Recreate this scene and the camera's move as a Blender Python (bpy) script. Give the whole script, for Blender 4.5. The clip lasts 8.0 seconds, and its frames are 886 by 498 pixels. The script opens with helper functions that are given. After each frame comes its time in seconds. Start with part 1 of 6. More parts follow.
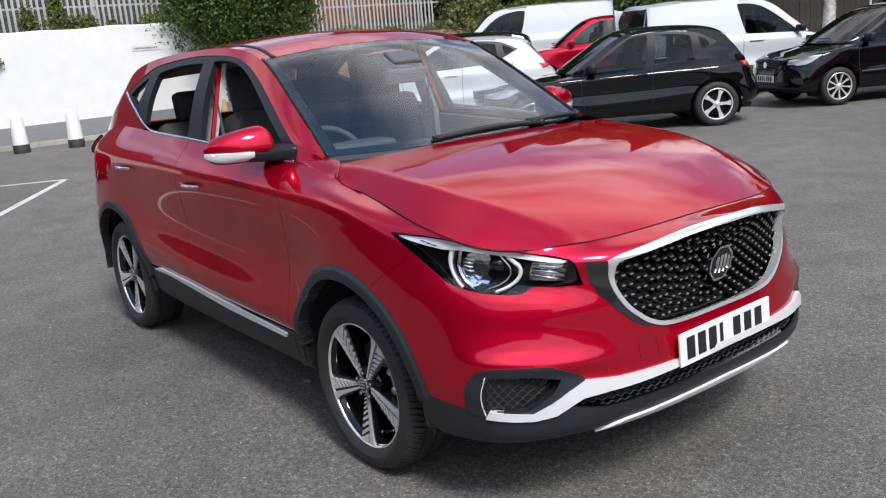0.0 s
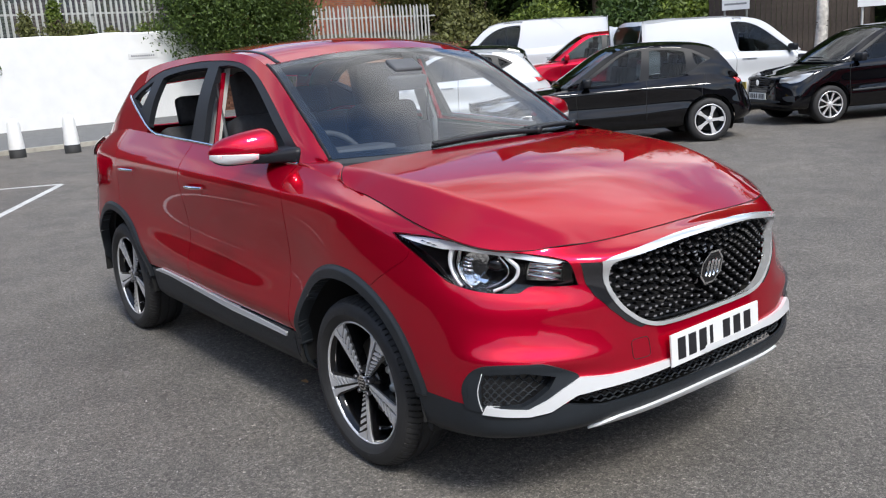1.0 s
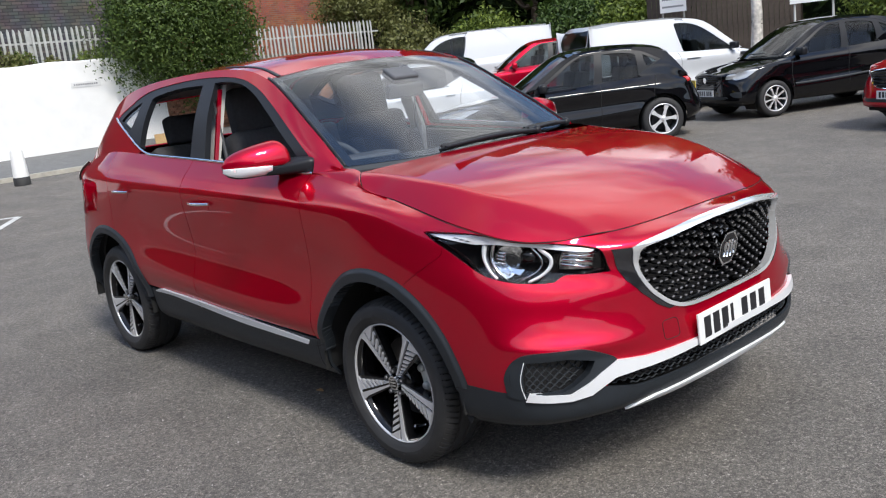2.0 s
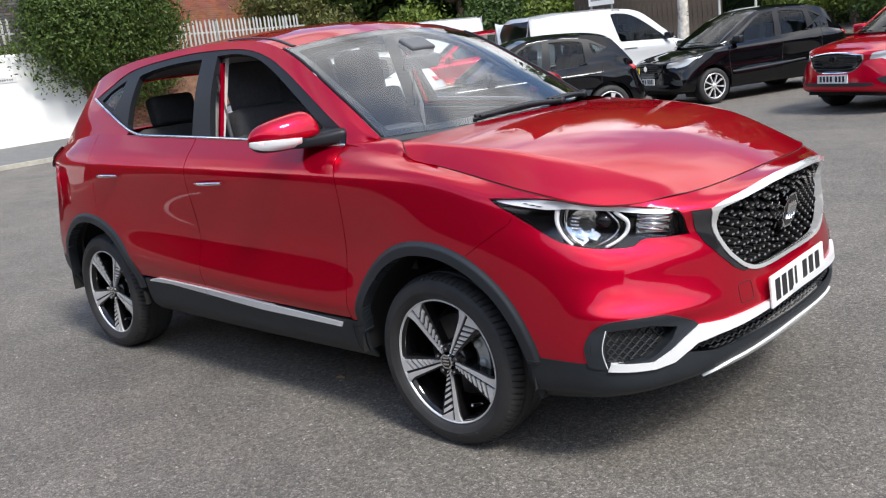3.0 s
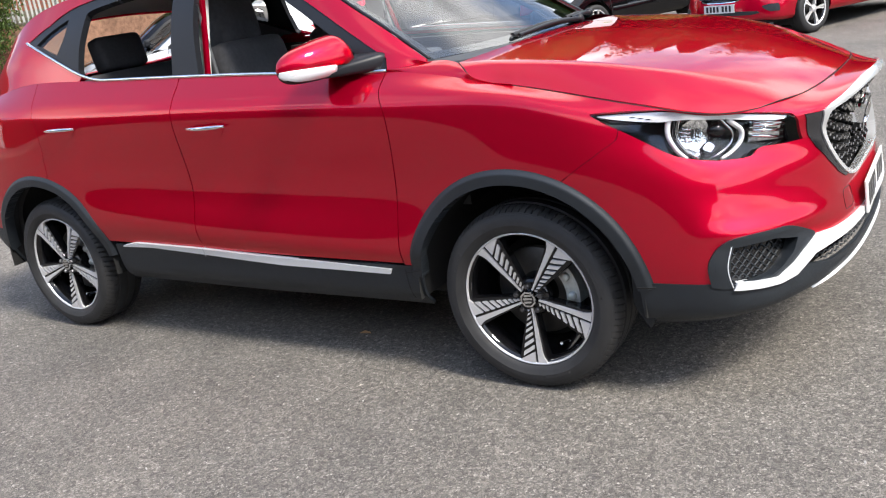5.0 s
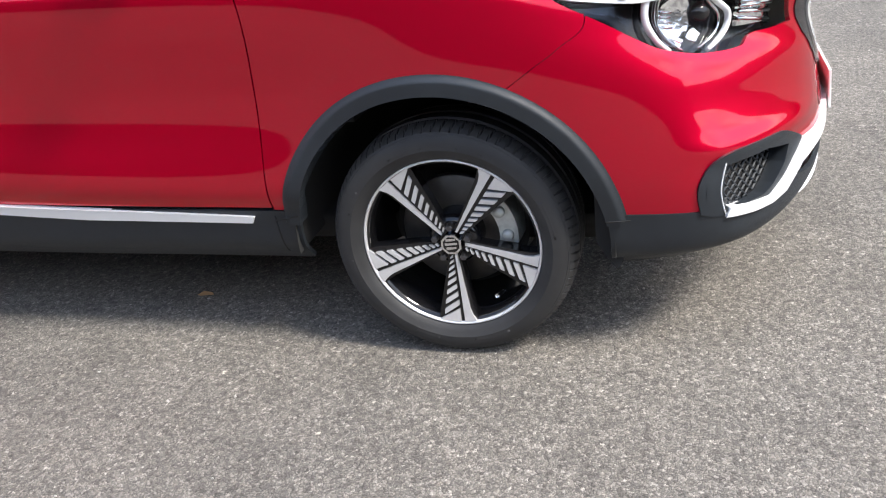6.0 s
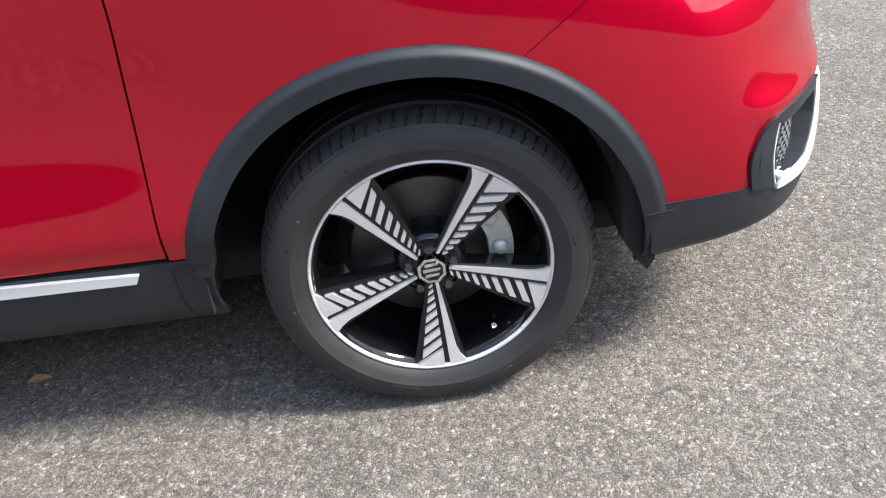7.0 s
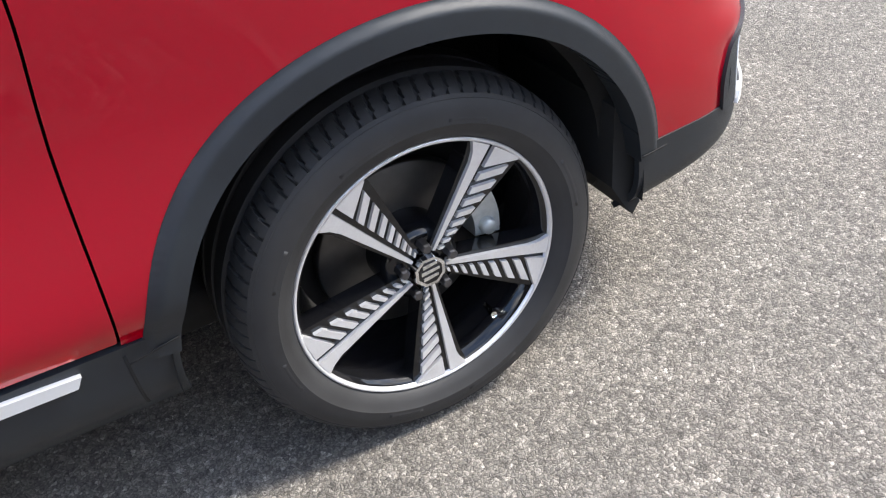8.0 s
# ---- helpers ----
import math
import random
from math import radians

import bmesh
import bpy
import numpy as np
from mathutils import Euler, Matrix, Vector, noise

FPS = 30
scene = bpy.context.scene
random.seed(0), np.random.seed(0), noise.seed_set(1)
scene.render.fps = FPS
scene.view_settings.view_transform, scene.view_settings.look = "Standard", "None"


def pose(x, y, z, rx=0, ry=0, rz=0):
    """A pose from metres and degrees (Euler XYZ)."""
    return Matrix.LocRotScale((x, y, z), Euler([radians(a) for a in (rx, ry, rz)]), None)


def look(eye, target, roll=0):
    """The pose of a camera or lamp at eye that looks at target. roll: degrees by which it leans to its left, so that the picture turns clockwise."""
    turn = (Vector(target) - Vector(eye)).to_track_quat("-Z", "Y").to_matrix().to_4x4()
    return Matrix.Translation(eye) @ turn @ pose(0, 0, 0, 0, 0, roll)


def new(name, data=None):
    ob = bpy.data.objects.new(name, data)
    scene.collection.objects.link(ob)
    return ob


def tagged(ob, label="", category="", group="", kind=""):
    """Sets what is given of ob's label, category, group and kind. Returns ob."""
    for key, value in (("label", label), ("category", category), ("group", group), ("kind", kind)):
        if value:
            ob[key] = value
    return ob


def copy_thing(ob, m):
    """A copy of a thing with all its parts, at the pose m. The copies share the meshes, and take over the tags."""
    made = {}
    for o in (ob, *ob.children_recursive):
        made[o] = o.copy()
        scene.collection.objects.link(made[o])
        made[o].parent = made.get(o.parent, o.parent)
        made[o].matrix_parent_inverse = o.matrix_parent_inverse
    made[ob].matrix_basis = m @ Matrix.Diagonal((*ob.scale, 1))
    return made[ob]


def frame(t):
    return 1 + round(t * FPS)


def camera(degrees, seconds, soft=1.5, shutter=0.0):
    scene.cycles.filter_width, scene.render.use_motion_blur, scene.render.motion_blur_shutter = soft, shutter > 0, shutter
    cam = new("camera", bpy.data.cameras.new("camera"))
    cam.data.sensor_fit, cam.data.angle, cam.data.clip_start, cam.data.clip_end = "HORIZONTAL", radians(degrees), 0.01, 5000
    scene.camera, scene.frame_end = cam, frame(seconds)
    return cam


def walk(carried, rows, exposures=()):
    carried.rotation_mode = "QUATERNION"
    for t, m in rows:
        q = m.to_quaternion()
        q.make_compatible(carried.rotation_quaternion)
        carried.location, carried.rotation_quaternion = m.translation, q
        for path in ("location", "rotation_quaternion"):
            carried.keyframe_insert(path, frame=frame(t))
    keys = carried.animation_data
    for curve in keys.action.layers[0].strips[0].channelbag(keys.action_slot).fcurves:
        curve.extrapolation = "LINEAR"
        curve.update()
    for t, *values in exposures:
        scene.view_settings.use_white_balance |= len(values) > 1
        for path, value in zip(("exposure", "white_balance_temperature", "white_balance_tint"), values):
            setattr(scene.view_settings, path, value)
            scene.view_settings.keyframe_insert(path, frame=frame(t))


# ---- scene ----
cam = camera(54.0, 8.0, soft=1.15)
PATH = [
    (0, (2.63, -2.372, 1.546), (1.068, -1.212, 1.08), -4.8),
    (0.5, (2.638, -2.394, 1.538), (1.08, -1.224, 1.088), -4.2),
    (1, (2.687, -2.45, 1.525), (1.132, -1.27, 1.087), -3.8),
    (1.2, (2.698, -2.484, 1.525), (1.148, -1.297, 1.094), -4.0),
    (2.3, (2.465, -2.834, 1.49), (1.017, -1.517, 1.075), -6.9),
    (2.5, (2.376, -2.896, 1.463), (0.952, -1.554, 1.048), -6.8),
    (3, (2.127, -2.996, 1.438), (0.774, -1.59, 0.996), -6.8),
    (3.5, (1.915, -3.174, 1.441), (0.657, -1.686, 0.993), -7.8),
    (4, (1.722, -3.365, 1.475), (0.528, -1.826, 1.021), -9.5),
    (4.5, (1.61, -3.389, 1.462), (0.44, -1.836, 0.992), -9.4),
    (5, (1.348, -3.258, 1.392), (0.265, -1.681, 0.809), -8.8),
    (5.2, (1.196, -3.148, 1.368), (0.185, -1.554, 0.706), -8.4),
    (6.3, (0.43, -2.62, 1.309), (0.033, -0.907, 0.357), -7.7),
    (6.5, (0.306, -2.496, 1.295), (0.011, -0.787, 0.297), -7.7),
    (7, (-0.001, -2.249, 1.258), (0.032, -0.555, 0.196), -6.9),
    (7.5, (-0.248, -2.061, 1.233), (0.153, -0.461, 0.102), -6.8),
    (8, (-0.463, -1.857, 1.212), (0.231, -0.417, 0.01), -6.4),
]
EXPOSURES = [(0.0, -0.26, 6280, 10), (1.2, -0.20, 6330, 10), (2.5, -0.10, 6400, 10), (3.5, 0.24, 6520, 10), (4.5, 0.48, 6650, 10), (5.2, 0.56, 6650, 10), (6.5, 0.88, 6600, 10), (8.0, 0.96, 6600, 10)]
walk(cam, [(t, look(eye, target, roll)) for t, eye, target, roll in PATH], EXPOSURES)

# ---- sky, sun ----
world = bpy.data.worlds.new("sky")
scene.world = world
world.use_nodes = True
wn = world.node_tree.nodes
wl = world.node_tree.links
sky = wn.new("ShaderNodeTexSky")
sky.sky_type = "NISHITA"
sky.sun_disc = False
SUN_ELEVATION, SUN_AZIMUTH = 50, -14  # degrees; azimuth from +x towards +y
sky.sun_elevation = radians(SUN_ELEVATION)
sky.sun_rotation = radians(90 - SUN_AZIMUTH)
sky.air_density, sky.dust_density = 1.2, 1.5
# broken cloud over the blue
tc = wn.new("ShaderNodeTexCoord")
apart_z = wn.new("ShaderNodeSeparateXYZ")
high = wn.new("ShaderNodeMath")
high.operation = "ADD"
high.inputs[1].default_value = 0.16
over = wn.new("ShaderNodeMath")
over.operation = "DIVIDE"
over.inputs[0].default_value = 1.0
flat_sky = wn.new("ShaderNodeVectorMath")
flat_sky.operation = "MULTIPLY_ADD"
flat_sky.inputs[2].default_value = (7.57, -21.38, -3.41)
cloud = wn.new("ShaderNodeTexNoise")
cloud.inputs["Scale"].default_value, cloud.inputs["Detail"].default_value, cloud.inputs["Roughness"].default_value = 1.1, 7, 0.55
cover = wn.new("ShaderNodeMapRange")
cover.inputs["From Min"].default_value, cover.inputs["From Max"].default_value = 0.46, 0.62
cover.inputs["To Min"].default_value = 0.03  # thin haze between the clouds
tone = wn.new("ShaderNodeTexNoise")
tone.inputs["Scale"].default_value, tone.inputs["Detail"].default_value = 2.6, 6
shade = wn.new("ShaderNodeMapRange")
shade.inputs["From Min"].default_value, shade.inputs["From Max"].default_value = 0.3, 0.7
shade.inputs["To Min"].default_value, shade.inputs["To Max"].default_value = 4.5, 18.5
white = wn.new("ShaderNodeVectorMath")
white.operation = "SCALE"
white.inputs[0].default_value = (1.0, 1.0, 1.02)
blend = wn.new("ShaderNodeMix")
blend.data_type = "RGBA"
back = wn["Background"]
back.inputs["Strength"].default_value = 0.15
wl.new(tc.outputs["Generated"], apart_z.inputs[0])
wl.new(apart_z.outputs["Z"], high.inputs[0])
wl.new(high.outputs[0], over.inputs[1])
wl.new(over.outputs[0], flat_sky.inputs[1])
wl.new(tc.outputs["Generated"], flat_sky.inputs[0])
wl.new(flat_sky.outputs[0], cloud.inputs["Vector"])
wl.new(flat_sky.outputs[0], tone.inputs["Vector"])
wl.new(cloud.outputs["Fac"], cover.inputs["Value"])
wl.new(tone.outputs["Fac"], shade.inputs["Value"])
wl.new(shade.outputs[0], white.inputs["Scale"])
wl.new(cover.outputs[0], blend.inputs["Factor"])
veil = wn.new("ShaderNodeVectorMath")
veil.operation = "MULTIPLY_ADD"
veil.inputs[1].default_value, veil.inputs[2].default_value = (1.0, 1.05, 1.15), (0.5, 1.0, 2.1)
wl.new(sky.outputs["Color"], veil.inputs[0])
wl.new(veil.outputs[0], blend.inputs["A"])
wl.new(white.outputs[0], blend.inputs["B"])
wl.new(blend.outputs["Result"], back.inputs["Color"])
sun = new("sun", bpy.data.lights.new("sun", "SUN"))
sun.data.energy, sun.data.angle, sun.data.color = 4.4, radians(13), (1.0, 0.95, 0.87)
to_sun = Vector((math.cos(radians(SUN_ELEVATION)) * math.cos(radians(SUN_AZIMUTH)), math.cos(radians(SUN_ELEVATION)) * math.sin(radians(SUN_AZIMUTH)), math.sin(radians(SUN_ELEVATION))))
sun.matrix_world = look((0, 0, 0), -to_sun)

# ---- building tools ----
def mat(name, color, rough=0.5, metal=0.0, coat=0.0, vary=0.0, scale=20.0, bump=0.0, bump_scale=200.0, spec=0.5):
    """A surface material with variation of tone at two sizes and fine relief."""
    m = bpy.data.materials.new(name)
    m.use_nodes = True
    nt = m.node_tree
    p = nt.nodes["Principled BSDF"]
    p.inputs["Base Color"].default_value = (*color, 1)
    p.inputs["Roughness"].default_value = rough
    p.inputs["Metallic"].default_value = metal
    p.inputs["Coat Weight"].default_value = coat
    p.inputs["Coat Roughness"].default_value = 0.02
    p.inputs["Specular IOR Level"].default_value = spec
    if vary or bump:
        tc = nt.nodes.new("ShaderNodeTexCoord")
    if vary:
        n1, n2 = nt.nodes.new("ShaderNodeTexNoise"), nt.nodes.new("ShaderNodeTexNoise")
        n1.inputs["Scale"].default_value, n2.inputs["Scale"].default_value = scale, scale * 0.12
        n1.inputs["Detail"].default_value = n2.inputs["Detail"].default_value = 5
        add = nt.nodes.new("ShaderNodeMath")
        add.operation = "ADD"
        ramp = nt.nodes.new("ShaderNodeMapRange")
        ramp.inputs["From Min"].default_value, ramp.inputs["From Max"].default_value = 0.7, 1.3
        ramp.inputs["To Min"].default_value, ramp.inputs["To Max"].default_value = 1 - vary, 1 + vary
        mix = nt.nodes.new("ShaderNodeVectorMath")
        mix.operation = "SCALE"
        mix.inputs[0].default_value = color
        for n in (n1, n2):
            nt.links.new(tc.outputs["Object"], n.inputs["Vector"])
        nt.links.new(n1.outputs["Fac"], add.inputs[0])
        nt.links.new(n2.outputs["Fac"], add.inputs[1])
        nt.links.new(add.outputs[0], ramp.inputs["Value"])
        nt.links.new(ramp.outputs[0], mix.inputs["Scale"])
        nt.links.new(mix.outputs[0], p.inputs["Base Color"])
    if bump:
        n3, b = nt.nodes.new("ShaderNodeTexNoise"), nt.nodes.new("ShaderNodeBump")
        n3.inputs["Scale"].default_value, n3.inputs["Detail"].default_value = bump_scale, 4
        b.inputs["Strength"].default_value, b.inputs["Distance"].default_value = bump, 0.004
        nt.links.new(tc.outputs["Object"], n3.inputs["Vector"])
        nt.links.new(n3.outputs["Fac"], b.inputs["Height"])
        nt.links.new(b.outputs["Normal"], p.inputs["Normal"])
    return m


def glass(name, tint=(1, 1, 1), ior=1.5, clear=0.85):
    """Thin window glass: a clear sheet with a mirror gloss by Fresnel."""
    m = bpy.data.materials.new(name)
    m.use_nodes = True
    nt = m.node_tree
    out = nt.nodes["Material Output"]
    nt.nodes.remove(nt.nodes["Principled BSDF"])
    tr, gl, mx, lw, pw, fr = (nt.nodes.new("ShaderNode" + k) for k in ("BsdfTransparent", "BsdfGlossy", "MixShader", "LayerWeight", "Math", "MapRange"))
    tr.inputs["Color"].default_value = (*[c * clear for c in tint], 1)
    gl.inputs["Roughness"].default_value = 0.01
    pw.operation = "POWER"
    pw.inputs[1].default_value = 5
    lw.inputs["Blend"].default_value = 0.5
    fr.inputs["To Min"].default_value = ((ior - 1) / (ior + 1)) ** 2
    nt.links.new(lw.outputs["Facing"], pw.inputs[0])
    nt.links.new(pw.outputs[0], fr.inputs["Value"])
    nt.links.new(fr.outputs[0], mx.inputs[0])
    nt.links.new(tr.outputs[0], mx.inputs[1])
    nt.links.new(gl.outputs[0], mx.inputs[2])
    nt.links.new(mx.outputs[0], out.inputs["Surface"])
    return m


def mesh_object(name, verts, faces, material, parent=None, label="", smooth=True):
    me = bpy.data.meshes.new(name)
    me.from_pydata([tuple(map(float, v)) for v in verts], [], [tuple(map(int, f)) for f in faces])
    me.materials.append(material)
    if smooth:
        me.shade_smooth()
    ob = new(name, me)
    ob.parent = parent
    if label:
        tagged(ob, label)
    return ob


def part(name, bm, material, parent=None, label="", smooth=False):
    me = bpy.data.meshes.new(name)
    bm.to_mesh(me)
    bm.free()
    me.materials.append(material)
    if smooth:
        me.shade_smooth()
    ob = new(name, me)
    ob.parent = parent
    if label:
        tagged(ob, label)
    return ob


def thing(name, label, category, m=None, group="", kind=""):
    ob = tagged(new(name), label, category, group, kind)
    if m is not None:
        ob.matrix_basis = m
    return ob


def weights(t, n):
    """Catmull-Rom weights of n knots at the parameters t."""
    t = np.clip(np.atleast_1d(np.asarray(t, float)), 0, n - 1 - 1e-9)
    i = np.floor(t).astype(int)
    f = t - i
    w = np.zeros((len(t), n))
    r = np.arange(len(t))
    h00, h10 = 2 * f**3 - 3 * f**2 + 1, f**3 - 2 * f**2 + f
    h01, h11 = -2 * f**3 + 3 * f**2, f**3 - f**2
    w[r, i] += h00
    w[r, i + 1] += h01
    for h, k in ((h10, i), (h11, i + 1)):
        lo, hi = np.maximum(k - 1, 0), np.minimum(k + 1, n - 1)
        d = h / np.where((k == 0) | (k == n - 1), 1.0, 2.0)
        np.add.at(w, (r, hi), d)
        np.add.at(w, (r, lo), -d)
    return w


def curve(points, n):
    """n points along a smooth line through the given ones."""
    p = np.array(points, float)
    return weights(np.linspace(0, len(p) - 1, n), len(p)) @ p


def along(points, n):
    """n evenly spaced points on a polyline."""
    p = np.array(points, float)
    d = np.r_[0, np.cumsum(np.linalg.norm(np.diff(p, axis=0), axis=1))]
    t = np.linspace(0, d[-1], n)
    return np.stack([np.interp(t, d, p[:, k]) for k in range(p.shape[1])], 1)


class Loft:
    """A surface through lines of equal station counts; (u, v) run along the lines and across them."""

    def __init__(self, lines, mirror=False):
        a = np.array(lines, float)
        self.shift = 0
        if mirror:
            flip = np.array([1, -1, 1])
            a = np.concatenate([a[:, 1:2] * flip, a, a[:, -2:-1] * flip], 1)
            self.shift = 1
        self.a = a
        self.umax, self.vmax = a.shape[1] - 1 - 2 * self.shift, a.shape[0] - 1

    def at(self, u, v):
        wu, wv = weights(np.asarray(u) + self.shift, self.a.shape[1]), weights(v, self.a.shape[0])
        return np.einsum("ns,nl,lsd->nd", wu, wv, self.a)

    def normal(self, u, v):
        e = 1e-3
        u, v = np.asarray(u, float), np.asarray(v, float)
        du = self.at(np.minimum(u + e, self.umax), v) - self.at(np.maximum(u - e, 0), v)
        dv = self.at(u, np.minimum(v + e, self.vmax)) - self.at(u, np.maximum(v - e, 0))
        n = np.cross(du, dv)
        return n / (np.linalg.norm(n, axis=1, keepdims=True) + 1e-12)


class Coons(Loft):
    """A patch between four edges: d0, d1 run along v at u = 0 and 1, c0, c1 along u at v = 0 and 1; lift adds height."""

    def __init__(self, c0, c1, d0, d1, lift=None):
        self.c0, self.c1, self.d0, self.d1 = (np.array(c, float) for c in (c0, c1, d0, d1))
        self.lift, self.umax, self.vmax, self.shift = lift, 1, 1, 0

    def at(self, u, v):
        u, v = np.atleast_1d(np.asarray(u, float)), np.atleast_1d(np.asarray(v, float))
        e = lambda c, t: weights(t * (len(c) - 1), len(c)) @ c
        a, b, c, d = e(self.c0, u), e(self.c1, u), e(self.d0, v), e(self.d1, v)
        u1, v1 = u[:, None], v[:, None]
        p00, p01, p10, p11 = self.c0[0], self.c1[0], self.c0[-1], self.c1[-1]
        out = (1 - v1) * a + v1 * b + (1 - u1) * c + u1 * d
        out -= (1 - u1) * (1 - v1) * p00 + (1 - u1) * v1 * p01 + u1 * (1 - v1) * p10 + u1 * v1 * p11
        if self.lift:
            out = out + np.stack([0 * u, 0 * u, self.lift(u, v)], 1)
        return out


def inside(p, poly):
    """Which of the points p lie in a closed polygon."""
    x, y = p[:, 0], p[:, 1]
    hit = np.zeros(len(p), bool)
    a, b = poly, np.roll(poly, -1, 0)
    for (x0, y0), (x1, y1) in zip(a, b):
        if y0 != y1:
            hit ^= ((y0 > y) != (y1 > y)) & (x < (x1 - x0) * (y - y0) / (y1 - y0) + x0)
    return hit


def ring(*segments, n=24):
    """A closed outline out of smooth segments that meet in corners."""
    return np.concatenate([curve(s, n)[:-1] for s in segments])


def panel(surf, outline=None, holes=(), box=None, cells=(60, 30), offset=0.0, thick=0.012, mirror=False, keep=None):
    """Vertices and faces of a sheet on a surface, cut to an outline in (u, v) with holes, its rim turned in."""
    if box is None:
        box = (*outline.min(0), *outline.max(0))
    u0, v0, u1, v1 = box
    nu, nv = cells
    pad = (1 if outline is not None else 0)
    du, dv = (u1 - u0) / nu, (v1 - v0) / nv
    us = np.linspace(u0 - pad * du, u1 + pad * du, nu + 1 + 2 * pad)
    vs = np.linspace(v0 - pad * dv, v1 + pad * dv, nv + 1 + 2 * pad)
    uu, vv = np.meshgrid(us, vs, indexing="ij")
    uv = np.stack([uu, vv], 2)
    mid = (uv[:-1, :-1] + uv[1:, 1:]) / 2
    flat = mid.reshape(-1, 2)
    on = np.ones(len(flat), bool) if outline is None else inside(flat, outline)
    for h in holes:
        on &= ~inside(flat, h)
    if keep is not None:
        on &= keep(flat)
    on = on.reshape(mid.shape[:2])
    cnt = np.zeros(uu.shape, int)
    for a in (0, 1):
        for b in (0, 1):
            cnt[a : a + on.shape[0], b : b + on.shape[1]] += on
    edge = (cnt > 0) & (cnt < 4)
    m = surf.at(np.array([(u0 + u1) / 2, min((u0 + u1) / 2 + du, surf.umax), (u0 + u1) / 2]), np.array([(v0 + v1) / 2, (v0 + v1) / 2, min((v0 + v1) / 2 + dv, surf.vmax)]))
    scale = np.array([np.linalg.norm(m[1] - m[0]) / du + 1e-9, np.linalg.norm(m[2] - m[0]) / dv + 1e-9])
    rims = [r for r in ((outline,) if outline is not None else ()) + tuple(holes)]
    if rims:
        dense = np.concatenate([along(np.r_[r, r[:1]], 900) for r in rims])
        pts = uv[edge]
        far = ((pts[:, None] - dense[None]) * scale) ** 2
        k = far.sum(2).argmin(1)
        near = np.sqrt(far.sum(2)[np.arange(len(k)), k]) < 1.5 * max(du * scale[0], dv * scale[1])
        pts[near] = dense[k[near]]
        uv[edge] = pts
    used = cnt > 0
    index = -np.ones(uu.shape, int)
    index[used] = np.arange(used.sum())
    q = uv[used]
    q = np.clip(q, [0, 0], [surf.umax, surf.vmax])
    nor = surf.normal(q[:, 0], q[:, 1])
    pos = surf.at(q[:, 0], q[:, 1]) + offset * nor
    i, j = np.nonzero(on)
    faces = np.stack([index[i, j], index[i + 1, j], index[i + 1, j + 1], index[i, j + 1]], 1)
    if thick:
        e = np.concatenate([faces[:, [k, (k + 1) % 4]] for k in range(4)])
        pairs = {}
        for a, b in e:
            pairs[(a, b)] = 1
        rim = [(a, b) for a, b in pairs if (b, a) not in pairs]
        base = len(pos)
        ids = sorted({k for p in rim for k in p})
        num = {k: n for n, k in enumerate(ids)}
        if mirror:
            rim = [(a, b) for a, b in rim if abs(pos[a, 1]) > 1e-3 or abs(pos[b, 1]) > 1e-3]
        pos = np.concatenate([pos, pos[ids], pos[ids] - thick * nor[ids]])
        n = len(ids)
        faces = np.concatenate([faces, [(base + num[b], base + num[a], base + n + num[a], base + n + num[b]) for a, b in rim]]) if rim else faces
    if mirror:
        n = len(pos)
        pos = np.concatenate([pos, pos * [1, -1, 1]])
        faces = np.concatenate([faces, faces[:, ::-1] + n])
    return pos, faces


def flipped(vf):
    return vf[0] * [1, -1, 1], vf[1][:, ::-1]


def ribbon(points, normals, width, height, closed=False):
    """A strip of half-round section laid along a line on a surface."""
    p, n = np.array(points, float), np.array(normals, float)
    t = np.roll(p, -1, 0) - np.roll(p, 1, 0) if closed else np.gradient(p, axis=0)
    t /= np.linalg.norm(t, axis=1, keepdims=True) + 1e-12
    s = np.cross(t, n)
    s /= np.linalg.norm(s, axis=1, keepdims=True) + 1e-12
    prof = [(-0.5, -0.3), (-0.5, 0.35), (-0.36, 0.8), (0, 1), (0.36, 0.8), (0.5, 0.35), (0.5, -0.3)]
    w = np.broadcast_to(np.asarray(width, float), len(p))[:, None]
    rows = [p + s * w * a + n * height * b for a, b in prof]
    k, m = len(p), len(prof)
    v = np.concatenate(rows)
    last = k if closed else k - 1
    f = [(a * k + i, a * k + (i + 1) % k, (a + 1) * k + (i + 1) % k, (a + 1) * k + i) for a in range(m - 1) for i in range(last)]
    if not closed:
        v = np.concatenate([v, rows[0][:1], rows[0][-1:]])
        f += [tuple([a * k, (a + 1) * k, (m - 1) * k, (m - 1) * k]) for a in range(0)]
        cap0, cap1 = [a * k for a in range(m)], [a * k + k - 1 for a in range(m)]
        f = [list(q) for q in f] + [cap0, cap1[::-1]]
    return v, f


